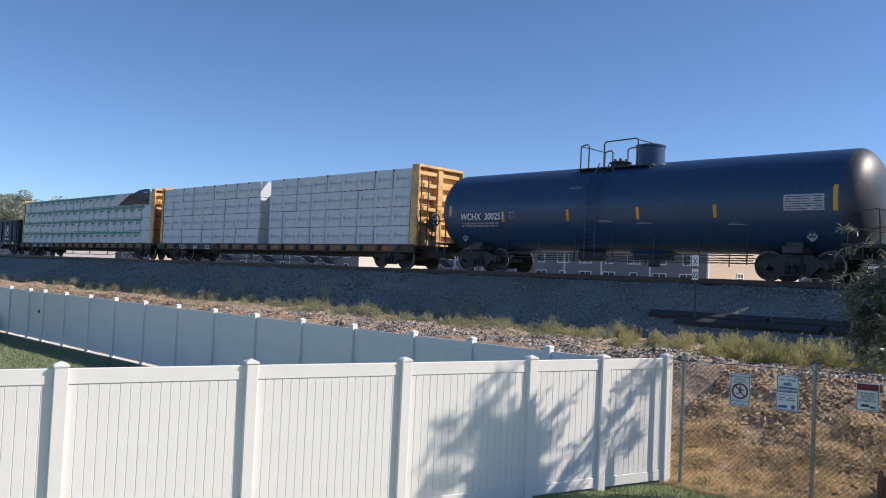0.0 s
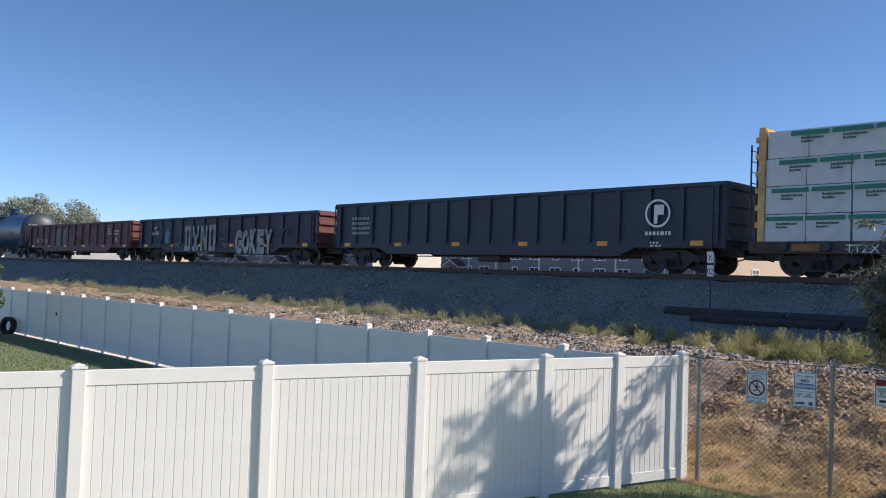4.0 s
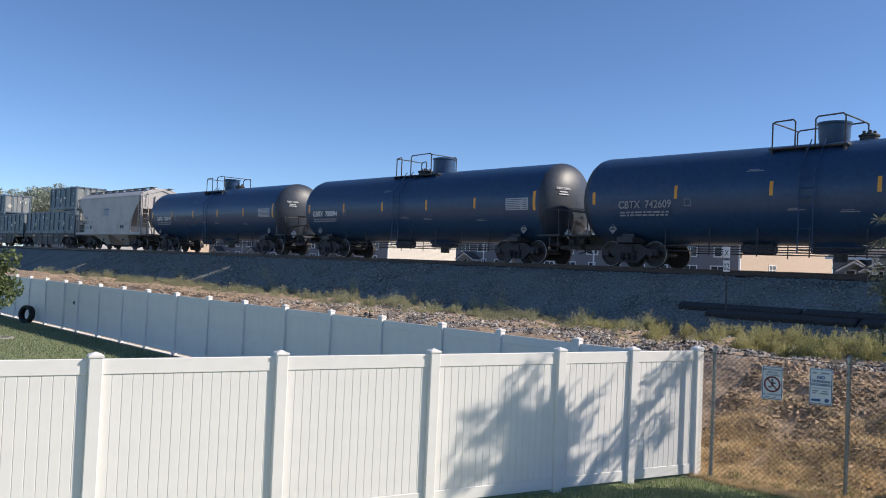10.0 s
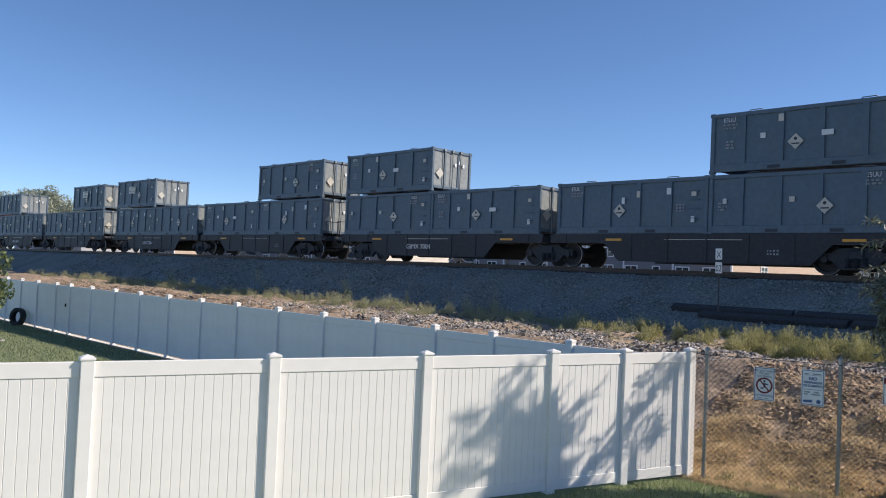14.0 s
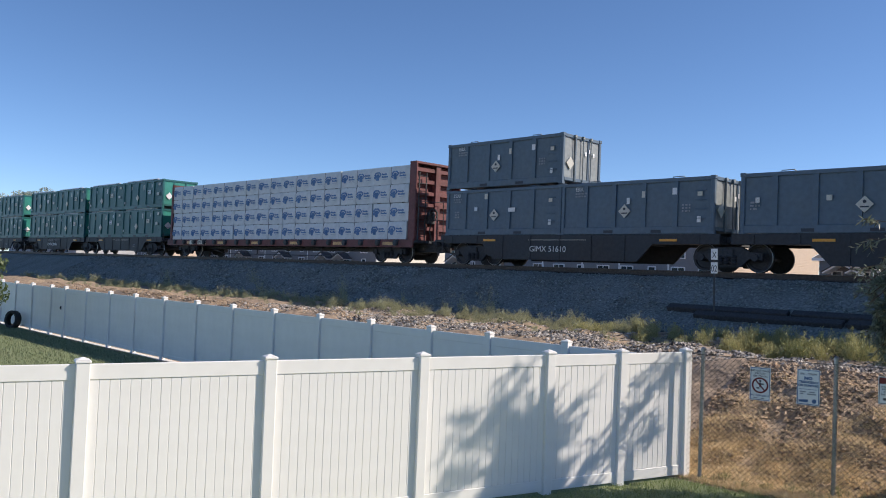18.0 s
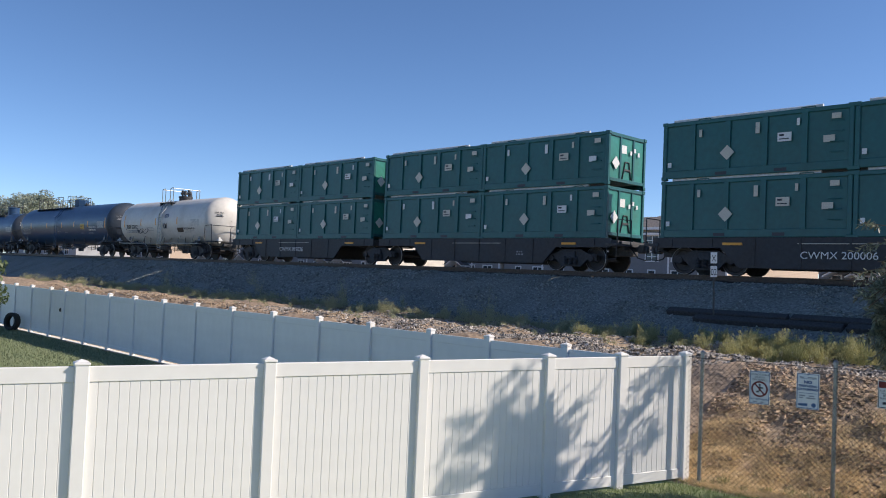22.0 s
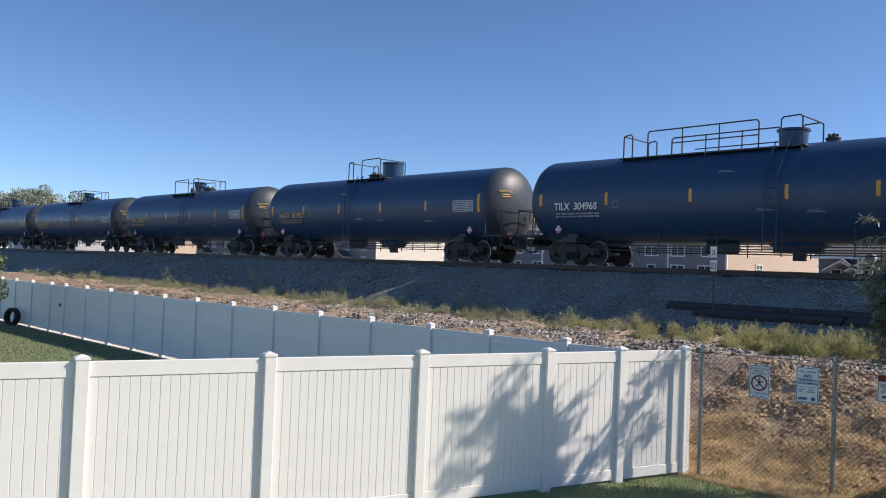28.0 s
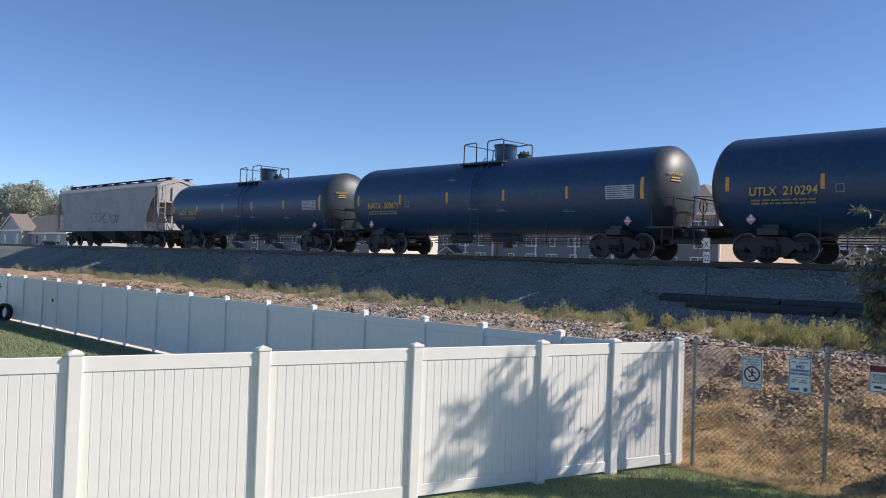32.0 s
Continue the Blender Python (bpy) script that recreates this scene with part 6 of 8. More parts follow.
def bungalow():
    b = thing("bungalow", "grey sided house with white trim and front gable", "house")
    x0, x1, y0, y1, z0, ze, zr = -170, -140, 52, 62, 2.2, 6.2, 9.4
    part("core", Shape().box(x0 + 0.16, x1 - 0.16, y0 + 0.16, y1, z0, ze), SIDING_PALE, b)
    lap_wall(b, x0, x1, y0, z0, ze, SIDING_PALE)
    lap_end(b, x1, y0, y1, z0, ze, zr, SIDING_PALE)
    gable_roof(b, x0, x1, y0, y1, ze, zr, 0.5, ROOFING_BROWN)
    xg = -163.5
    part("front_gable", Shape().prism([(xg - 6, ze), (xg + 6, ze), (xg, ze + 2.7)], y0 - 1.5, y0 + 1.0), SIDING_PALE, b)
    lap_wall(b, xg - 6, xg + 6, y0 - 1.5, z0, ze, SIDING_PALE)
    part("front_gable_wall", Shape().box(xg - 6, xg + 6, y0 - 1.35, y0 + 0.1, z0, ze), SIDING_PALE, b)
    for d in (-1, 1):
        part("barge_board", Shape().prism([(xg, ze + 3.0), (xg + d * 6.7, ze - 0.05), (xg + d * 6.7, ze - 0.35), (xg, ze + 2.7)], y0 - 1.8, y0 - 1.6), TRIM, b)
        part("gable_roof_slope", Shape().prism([(xg, ze + 3.15), (xg + d * 6.8, ze + 0.05), (xg + d * 6.8, ze - 0.1), (xg, ze + 3.0)], y0 - 1.9, y0 + 1.2), ROOFING_BROWN, b)
    part("eave_board", Shape().box(xg - 6, xg + 6, y0 - 1.62, y0 - 1.52, ze - 0.1, ze + 0.2), TRIM, b)
    for x, y in ((xg - 3.2, y0 - 1.5), (xg + 3.4, y0 - 1.5), (-154, y0), (-150.5, y0), (-144, y0)):
        window(b, x, y, 3.9, 1.5, 1.5)
    porch(b, -146, y0, 2.9, 4)


bungalow()


# ---- trees ----
def crown(rng, blobs, n, size, long=1.0):
    """Leaves scattered in and on a set of balls (x, y, z, radius), as small bent quads."""
    w = np.array([b[3] ** 2 for b in blobs], float)
    pick = rng.choice(len(blobs), n, p=w / w.sum())
    b = np.array(blobs)[pick]
    d = rng.normal(size=(n, 3))
    d /= np.linalg.norm(d, axis=1)[:, None]
    p = b[:, :3] + d * (b[:, 3] * rng.uniform(0.35, 1.08, n) ** 0.6)[:, None]
    u = rng.normal(size=(n, 3))
    u /= np.linalg.norm(u, axis=1)[:, None]
    v = np.cross(u, rng.normal(size=(n, 3)))
    v /= np.linalg.norm(v, axis=1)[:, None]
    s = size * rng.uniform(0.6, 1.3, n)[:, None]
    vs = np.stack([p - u * s * long, p + v * s * 0.5, p + u * s * long, p - v * s * 0.5], 1).reshape(-1, 3)
    k = 4 * np.arange(n)
    return vs.tolist(), np.stack([k, k + 1, k + 2, k + 3], -1).tolist()


def tree(label, x, y, z, h, r, n, size, seed, leaf, group="", trunk_r=0.25, low=0.25):
    t = thing("tree", label, "tree", group, at=pose(x, y, z))
    rng = np.random.default_rng(seed)
    s = Shape()
    s.tube((0, 0, -0.2), (0.05 * h * rng.uniform(-1, 1), 0, h * 0.45), trunk_r, 9, trunk_r * 0.6)
    blobs = []
    for i in range(9):
        a = 2.4 * i + rng.uniform(-0.4, 0.4)
        q = rng.uniform(0.35, 0.8) * r
        zz = h * (low + 0.12 + (0.92 - low) * (i + 0.5) / 9 * rng.uniform(0.8, 1.05))
        q *= 1.0 if zz < h * 0.7 else 0.5
        c = (q * math.cos(a), q * math.sin(a), min(zz, h * 0.9))
        s.tube((0, 0, max(0.2 * h, c[2] - h * 0.25)), c, trunk_r * 0.35, 6, trunk_r * 0.1)
        for _ in range(3):
            o = rng.normal(0, r * 0.22, 3)
            blobs.append((c[0] + o[0], c[1] + o[1], c[2] + o[2] * 0.7, r * rng.uniform(0.22, 0.42)))
    part("trunk", s, BARK, t)
    vs, fs = crown(rng, blobs, n, size)
    part("crown", Shape().add(vs, fs), leaf, t, smooth=False)
    return t


rng_trees = random.Random(12)
for i in range(17):
    xx = -425 + i * 10.6 + rng_trees.uniform(-3, 3)
    tall = (24 if xx < -300 else 24 - (xx + 300) * 0.2) * rng_trees.uniform(0.86, 1.0)
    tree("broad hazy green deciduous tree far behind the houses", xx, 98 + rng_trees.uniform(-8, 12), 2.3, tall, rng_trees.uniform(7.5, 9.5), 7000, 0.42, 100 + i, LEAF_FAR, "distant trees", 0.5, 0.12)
for x, y, h, sd in ((-34, 128, 13.5, 7), (-43, 132, 14, 8), (-50, 135, 12, 10), (-92, 125, 11, 9)):
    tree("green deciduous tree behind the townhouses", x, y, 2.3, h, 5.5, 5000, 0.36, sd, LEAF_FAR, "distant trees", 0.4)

# ---- the consist ----
CARS = []
R0, Z0 = 1.57, 2.40


def put(car, x):
    car.matrix_basis = pose(x, TRACK_Y, RAIL_Z)
    CARS.append((car, x, 0.0, 0.0))
    return car


def stripes_at(xs, half, a0=-10, a1=6):
    return [(x, a0, a1, 0.11) for x in xs] + [(half - 0.9, -14, 13, 0.13), (-half + 0.95, -9, 7, 0.12)]


blk = "black tank car with walkway and amber reflective strips"
IN4 = (-4.6, -1.7, 1.38, 4.4)
put(tank_car(blk, 8.4, R0, Z0, -6.85, "WCHX 300251", WHITE_MARK, 0.7, "wide", stripes=stripes_at((-4.67, -1.66, 1.19, 3.92), 8.4, -19, -4), seed=1, end_marks=False), 277.8)
put(tank_car(blk, 8.4, R0, Z0, -6.85, "", WHITE_MARK, 0.0, "short", stripes=stripes_at(IN4, 8.4), seed=21), 296.0)
lum_a = put(lumber_car("yellow centre-beam flat car stacked with plain white-wrapped lumber", CAR_YELLOW, "plain", "TTZX 864722", 3), 256.6)
lum_b = put(lumber_car("yellow centre-beam flat car stacked with green-banded white lumber packs", CAR_YELLOW, "green", "TTZX 863401", 4), 232.55)
gon_u = put(gondola("black ribbed high-side gondola with round white emblem", GON_BLACK, "", 17, 2.92, seed=5), 210.3)
gon_c = put(gondola("dark maroon gondola covered in silver graffiti letters", GON_DARK, "", 15, 2.70, CAR_RED, seed=6), 188.95)
gon_d = put(gondola("faded red gondola with number and graffiti patches", GON_RED, "", 15, 2.70, CAR_RED, seed=7), 167.7)
put(tank_car(blk, 8.4, R0, Z0, -6.65, "CBTX 740775", WHITE_MARK, 0.8, "short", stripes=stripes_at(IN4, 8.4), seed=8), 147.85)
put(tank_car("weathered black tank car with amber strips and yellow placard", 8.4, R0, Z0, -6.4, "CBTX 742609", DULL_MARK, 0.18, "short", stripes=stripes_at((-4.2, -1.0, 2.03, 4.88), 8.4, -5, 11), seed=9, yellow_sign=3.6, yellow_at=(-30, -21)), 129.6)
put(tank_car("black tank car with white number and amber strips", 8.4, R0, Z0, -7.1, "GBRX 700094", WHITE_MARK, 0.8, "wide", stripes=stripes_at((-4.53, -1.6, 1.41, 4.34), 8.4, -9, 7), seed=10), 111.87)
tank_g = put(tank_car("black tank car with white number, amber strips and grey scrawl", 8.4, R0, Z0, -6.75, "GBRX 700049", WHITE_MARK, 0.19, "short", stripes=stripes_at(IN4, 8.4), seed=11), 93.4)
hop_h = put(hopper("pale grey two-bay covered hopper with rust streaks", 5.75, HOPPER, 2, "", 12, up=0.05), 78.15)
for i, (x, n) in enumerate(((58.0, "GIMX 7004"), (30.9, "GIMX 7001"), (3.25, "GIMX 51610"))):
    put(container_flat("black articulated flat car carrying grey waste containers", n, 30 + i), x)
lum_l = put(lumber_car("red centre-beam flat car stacked with blue-printed white lumber packs", CAR_RED, "blue", "", 13), -22.7)
for i, (x, n) in enumerate(((-48.4, "CWMX 200006"), (-75.7, "CWMX 097026"))):
    put(container_flat("black articulated flat car carrying stacked green waste containers", n, 40 + i), x)
tank_m = put(tank_car("short white tank car with grime and small graffiti", 6.5, 1.5, 2.33, -4.9, "JRSX 20012", DARK_MARK, 0.51, "stack", paint=WHITE_TANK, stripes=[(-5.3, -12, 20, 0.12), (-2.72, -10, 8, 0.11), (-0.55, -8, 9, 0.11), (2.43, -8, 9, 0.11)], seed=14, group="tank cars"), -97.4)
tank_n = put(tank_car("long glossy black tank car with yellow placard and catwalk", 9.85, R0, Z0, -8.55, "TILX 501163", DULL_MARK, 0.36, "catwalk", stripes=stripes_at((-6.57, -2.79, 0.52, 3.07, 5.75), 9.85), seed=15, yellow_sign=4.3, yellow_at=(-16, -1)), -114.9)
put(tank_car("short rusty black tank car with yellow placard", 6.0, 1.45, 2.25, -4.55, "JRSX 1535", WHITE_MARK, 0.87, "wide", stripes=stripes_at((-2.0, 0.13, 1.88), 6.0), stripe_mat=PALE, seed=16, yellow_sign=0.8), -132.3)
tank_o = put(tank_car("long black tank car with catwalk, white number and yellow placard", 9.85, R0, Z0, -8.25, "TILX 304968", WHITE_MARK, -0.2, "walkway", stripes=stripes_at((-6.0, -2.8, 0.3, 2.8, 5.7), 9.85), seed=17, yellow_sign=4.4, placard=PINK_MARK), -149.75)
_yl = "black tank car with yellow number and amber strips"
put(tank_car(_yl, 8.4, R0, Z0, -6.75, "NATX 301952", YELLOW_MARK, 0.38, "wide", stripes=stripes_at(IN4, 8.4), seed=18, placard=PINK_MARK), -169.35)
put(tank_car(_yl, 8.4, R0, Z0, -6.85, "UTLX 210775", YELLOW_MARK, -0.40, "long", stripes=stripes_at((-4.61, -1.76, 1.35, 4.44), 8.4), seed=19, placard=PINK_MARK), -187.35)
put(tank_car(_yl, 8.4, R0, Z0, -6.75, "UTLX 210294", YELLOW_MARK, -0.4, "long", stripes=stripes_at(IN4, 8.4), seed=20, placard=PINK_MARK), -205.45)
put(tank_car(_yl, 8.4, R0, Z0, -6.75, "NATX 303671", YELLOW_MARK, 0.08, "short", stripes=stripes_at(IN4, 8.4), seed=22, placard=PINK_MARK), -223.4)
put(tank_car(_yl, 8.4, R0, Z0, -6.75, "NATX 303670", YELLOW_MARK, 0.5, "short", stripes=stripes_at(IN4, 8.4), seed=23, placard=PINK_MARK), -241.4)
hop_v = put(hopper("weathered grey-brown covered hopper at the end of the train", 8.35, HOPPER_OLD, 3, "", 24, True, up=0.15), -259.6)


def name_panel(c):
    """A weathered white panel with a swoosh and a line of print on a container's side."""
    y = -1.232
    lp = part("name_panel", Shape().box(-1.1, -0.05, y + 0.002, y + 0.01, 1.02, 1.50), PALE, c, "weathered white name panel")
    part("panel_print", Shape().prism([(-0.95, 1.34), (-0.5, 1.46), (-0.2, 1.42), (-0.5, 1.38)], y - 0.002, y + 0.004), DULL_MARK, lp)
    bars(c, -1.02, y, 1.26, 0.88, 0.15, 1, DULL_MARK, 77)


def load(paint, grey, car_x, offset, level, seed, proto={}):
    key = (grey, seed % 3)
    if key not in proto:
        proto[key] = c = container(paint, "", seed % 3 + (10 if grey else 20), grey)
    else:
        c = copy_thing(proto[key], pose(0, 0, 0))
    z = 1.15 + 1.95 * level
    c.matrix_basis = pose(car_x + offset, TRACK_Y, RAIL_Z + z)
    CARS.append((c, car_x + offset, 0.0, z))
    return c


k = 0
for x in (58.0, 30.9, 3.25):
    for o in (9.54, 3.46, -3.46, -9.54):
        load(BOX_GREY, True, x, o, 0, k)
        k += 1
        if abs(o) > 6:
            top_box = load(BOX_GREY, True, x, o, 1, k + 1)
            if (x, o) in ((30.9, -9.54), (3.25, 9.54)):
                name_panel(top_box)
for x in (-48.4, -75.7):
    for o in (9.54, 3.46, -3.46, -9.54):
        for lv in (0, 1):
            load(BOX_GREEN, False, x, o, lv, k + lv)
        k += 1


# ---- marks that set single cars apart ----
def paint_patch(car, x, y, z, w, h, material, seed, name="paint_patch"):
    """A ragged patch of paint on a flat side."""
    rnd = random.Random(seed)
    pts = []
    for i in range(18):
        a = 2 * math.pi * i / 18
        k = rnd.uniform(0.82, 1.04)
        c, s_ = math.cos(a), math.sin(a)
        m = max(abs(c), abs(s_))
        pts.append((x + w / 2 * c / m * k, z + h / 2 * s_ / m * k))
    return part(name, Shape().prism(pts[::-1], y - 0.002, y + 0.002), material, car)


def graffiti(car, text, x, z, height, width, material, edge, y=-1.545, seed=1):
    """Big sprayed capitals with a dark rim."""
    rnd, n = random.Random(seed), len(text)
    for i, ch in enumerate(text):
        me = letters(ch, 1.0, material, 1.0, 0.07)
        xs = [v.co.x for v in me.vertices]
        zs = [v.co.z for v in me.vertices]
        sx = width / n * 0.94 / (max(xs) - min(xs))
        sz = height * rnd.uniform(0.94, 1.03) / (max(zs) - min(zs))
        for k, (mt, grow, dy) in enumerate(((edge, 1.12, 0.004), (material, 1.0, 0.0))):
            m2 = letters(ch, 1.0, mt, 1.0, 0.07)
            gx, gz = sx * grow, sz * (1 + (grow - 1) * 0.5)
            ob = part("graffiti_letter" if k else "graffiti_outline", m2, mt, car)
            ob.matrix_basis = pose(x + i * width / n - min(xs) * gx - (gx - sx) * 0.4, y + dy, z - (gz - sz) * 0.35) @ Matrix.Diagonal((gx, 1, gz, 1))


def scribble(car, x, y, z, w, h, material, seed, strokes=5, thick=0.022):
    """Sprayed scrawl that cannot be read: looping strokes."""
    rnd = random.Random(seed)
    for k in range(strokes):
        x0 = x + w * (k + 0.5) / strokes
        a0, tw = rnd.uniform(0, 6.28), rnd.choice((-1, 1)) * rnd.uniform(0.35, 0.7)
        pts = []
        for i in range(12):
            a = a0 + tw * i
            pts.append((x0 + w / strokes * (0.55 * math.cos(a) + 0.07 * (i - 6)), y, z + h * 0.45 * math.sin(a * 0.9 + k) * rnd.uniform(0.75, 1.0)))
        part("graffiti_stroke", Shape().bar(pts, thick, 4), material, car)


def block_letters(car, x, z, pitch, y=-1.545):
    """Four tall slab letters with square serifs, sprayed over the ribs."""
    for i, ch in enumerate("DYNO"):
        g, a, b = Shape(), y - 0.004, y + 0.012
        if ch == "D":
            g.box(0.08, 0.27, a, b, 0.26, 1.27).box(0.49, 0.72, a, b, 0.26, 1.27).box(0.0, 0.72, a, b, 1.25, 1.5).box(0.02, 0.73, a, b, 0.0, 0.27)
        elif ch == "Y":
            g.prism([(0.0, 1.5), (0.2, 1.48), (0.17, 1.2), (0.27, 0.98), (0.5, 0.98), (0.56, 1.2), (0.54, 1.49), (0.74, 1.5), (0.73, 0.84), (0.55, 0.72), (0.51, 0.26), (0.22, 0.26), (0.2, 0.74), (0.02, 0.86)], a, b)
            g.box(0.0, 0.30, a, b, 0.0, 0.27).box(0.48, 0.74, a, b, 0.0, 0.27).box(0.29, 0.49, a, b, 0.19, 0.27).box(0.29, 0.49, a, b, 0.0, 0.07)
        elif ch == "N":
            g.box(0.0, 0.2, a, b, 0.0, 1.48).box(0.54, 0.75, a, b, 0.02, 1.5).prism([(0.19, 1.46), (0.3, 1.46), (0.56, 0.5), (0.56, 0.02), (0.19, 0.92)], a - 0.001, b - 0.001)
        else:
            g.box(0.0, 0.25, a, b, 0.26, 1.3).box(0.5, 0.76, a, b, 0.26, 1.3).box(0.0, 0.76, a, b, 1.28, 1.52).box(0.02, 0.77, a, b, 0.0, 0.28).box(0.24, 0.3, a, b, 0.72, 0.86).box(0.45, 0.51, a, b, 0.72, 0.86)
        part("graffiti_letter", g, GRAFFITI, car, at=pose(x + i * pitch, 0, z))
        scribble(car, x + i * pitch - 0.05, y - 0.008, z + 0.85, 0.85, 0.3, GRAFFITI_BLUE, 40 + i, 2, 0.012)


block_letters(gon_c, -3.6, 0.66, 0.985)
graffiti(gon_c, "GOKEY", 2.3, 0.62, 1.38, 3.75, GRAFFITI, GON_BLACK, seed=4)
for x, z in ((2.75, 0.85), (3.55, 1.45), (3.75, 1.2), (4.2, 1.5), (4.5, 1.0), (5.1, 1.35), (5.8, 0.9)):
    part("graffiti_star", letters("*", 0.55, DARK_MARK, 1.0, 0.004), DARK_MARK, gon_c, at=pose(x, -1.56, z - 0.25))
paint_patch(gon_c, -5.95, -1.53, 1.5, 0.62, 0.8, GRAFFITI_BLUE, 71)
mark(gon_c, "MP", 0.28, -7.8, -1.545, 1.98, WHITE_MARK)
mark(gon_c, "651388", 0.31, -8.0, -1.545, 1.66, WHITE_MARK)
for i, (x, z, w, h, m) in enumerate(((-7.2, 1.75, 1.3, 1.0, GRAFFITI_BLUE), (-4.5, 1.0, 0.7, 0.3, GRAFFITI), (0.9, 1.35, 0.7, 0.18, GRAFFITI_BLUE), (1.3, 0.95, 0.6, 0.3, GRAFFITI), (6.9, 1.7, 1.2, 0.5, GRAFFITI_BLUE))):
    scribble(gon_c, x - w / 2, -1.532, z, w, h, m, 50 + i, 4, 0.02)
for i, (ch, x) in enumerate((("96", -8.0), ("23", -6.95), ("8", -5.9))):
    mark(gon_d, ch, 0.46, x, -1.545, 1.22, WHITE_MARK)
for i, (x, w) in enumerate(((-3.6, 0.95), (-2.45, 1.0), (-1.35, 0.8))):
    paint_patch(gon_d, x, -1.44, 1.6, w, 1.5, FADED_GREEN, 60 + i)
scribble(gon_d, 0.1, -1.42, 1.6, 1.5, 0.9, FADED_SCRAWL, 68, 3, 0.06)
scribble(gon_d, 2.5, -1.42, 1.5, 1.0, 0.8, FADED_SCRAWL, 69, 2, 0.06)
for i, (x, z, w, h) in enumerate(((0.2, 1.5, 1.2, 1.0), (2.6, 1.3, 0.8, 0.8), (6.05, 2.0, 0.4, 0.5), (7.08, 1.9, 0.7, 0.3), (7.3, 1.4, 0.4, 0.3))):
    if i < 2:
        continue
    if i == 3:
        for k, tx in enumerate(("BUILDING", "AMERICA")):
            mark(gon_d, tx, 0.2, x, -1.456, z + 0.05 - 0.22 * k, WHITE_MARK, 0.85)
        continue
    bars(gon_d, x, -1.452, z + h / 2, w, h, 3 if i > 1 else 4, DULL_MARK if i < 2 else WHITE_MARK, 70 + i, "stencil_print")
# round white emblem and lines on the black gondola
part("emblem_ring", Shape().turned([(-0.004, 0.47), (-0.004, 0.40), (0.004, 0.40), (0.004, 0.47)], 30, "y", (7.55, -1.545, 1.97), caps=False), WHITE_MARK, gon_u)
part("emblem_stem", Shape().box(7.42, 7.55, -1.549, -1.541, 1.63, 2.25).box(7.55, 7.78, -1.549, -1.541, 1.92, 2.25), WHITE_MARK, gon_u)
bars(gon_u, 7.1, -1.545, 1.42, 0.95, 0.22, 1, WHITE_MARK, 81, "emblem_name")
bars(gon_u, 7.3, -1.545, 1.05, 0.4, 0.2, 2, WHITE_MARK, 82)
bars(gon_u, -8.6, -1.545, 2.3, 1.3, 0.9, 4, DULL_MARK, 83)
# hopper: number, rust and a faded patch
mark(hop_h, "TILX", 0.30, -4.4, -1.585, 2.25, DARK_MARK, 1.1)
mark(hop_h, "330520", 0.28, -4.4, -1.585, 1.9, DARK_MARK)
part("faded_patch", Shape().box(-0.75, 0.35, -1.5835, -1.578, 2.42, 3.02), FADED_BLUE, hop_h)
part("stencil_bar", Shape().box(-0.35, 0.32, -1.586, -1.578, 2.88, 2.96), BLUE_MARK, hop_h)
part("emblem", Shape().prism([(-0.62, 2.83), (-0.56, 2.95), (-0.50, 2.83)], -1.586, -1.578), DARK_MARK, hop_h)
bars(hop_h, -3.1, -1.586, 2.1, 0.35, 0.2, 2, DULL_MARK, 92)
bars(hop_h, 3.2, -1.586, 1.95, 0.8, 0.25, 3, DULL_MARK, 93)
bars(hop_h, -4.4, -1.586, 1.72, 0.9, 0.24, 3, DULL_MARK, 94)
for i, (x, z, h) in enumerate(((-2.0, 1.5, 0.45), (2.0, 1.55, 0.6), (4.2, 1.7, 1.0), (-4.35, 1.6, 0.8), (-0.1, 1.48, 0.4))):
    paint_patch(hop_h, x, -1.582, z, 0.15, h, RUST_PALE, 140 + i, "rust_streak")
    paint_patch(hop_h, x + 0.03, -1.5805, z + h * 0.35, 0.05, h * 1.2, RUST_PALE, 150 + i, "rust_streak")
for x in (-3.2, 2.45, 2.8):
    part("data_panel", Shape().box(x, x + 0.3, -1.584, -1.578, 1.5, 1.75), DARK_MARK, hop_h)
for i, (x, z, w, h) in enumerate(((-1.6, 2.0, 2.8, 0.9), (1.6, 1.9, 1.2, 0.7))):
    scribble(hop_v, x, -1.53, z, w, h, HOPPER_SHADE, 95 + i, 4, 0.075)
# the white tank car: running boards, side ladder, patch and contents name
for y in (-1, 1):
    rb = part("running_board", Shape().box(-5.5, 5.5, y * 1.52 - 0.13, y * 1.52 + 0.13, 0.90, 0.95, 0.01), GALV, tank_m)
    for x in (-4.2, -2.4, 0.2, 2.6, 4.3):
        part("board_strut", Shape().tube((x, y * 1.45, 0.92), (x + 0.22, y * 1.38, 1.42), 0.028, 6), GALV, rb)
    sl = Shape()
    for x in (-0.05, 0.39):
        sl.bar([(x, y * 1.56, 0.92), (x, y * 1.56, 2.6), (x, y * 1.30, 3.35), (x, y * 0.9, 3.75)], 0.022, 5)
    part("side_ladder", sl, GALV, tank_m)
    for k in range(7):
        part("ladder_rung", shared("white_rung", lambda: Shape().tube((-0.05, 0, 0), (0.39, 0, 0), 0.014, 5), GALV), GALV, tank_m, at=pose(0, y * 1.56, 1.15 + 0.24 * k))
part("brown_patch", Shape().wrap(2.37, 3.15, 1.5, 2.33, -27, -16, 4, 0.006), SILL_BROWN, tank_m, "faded brown stencil panel")
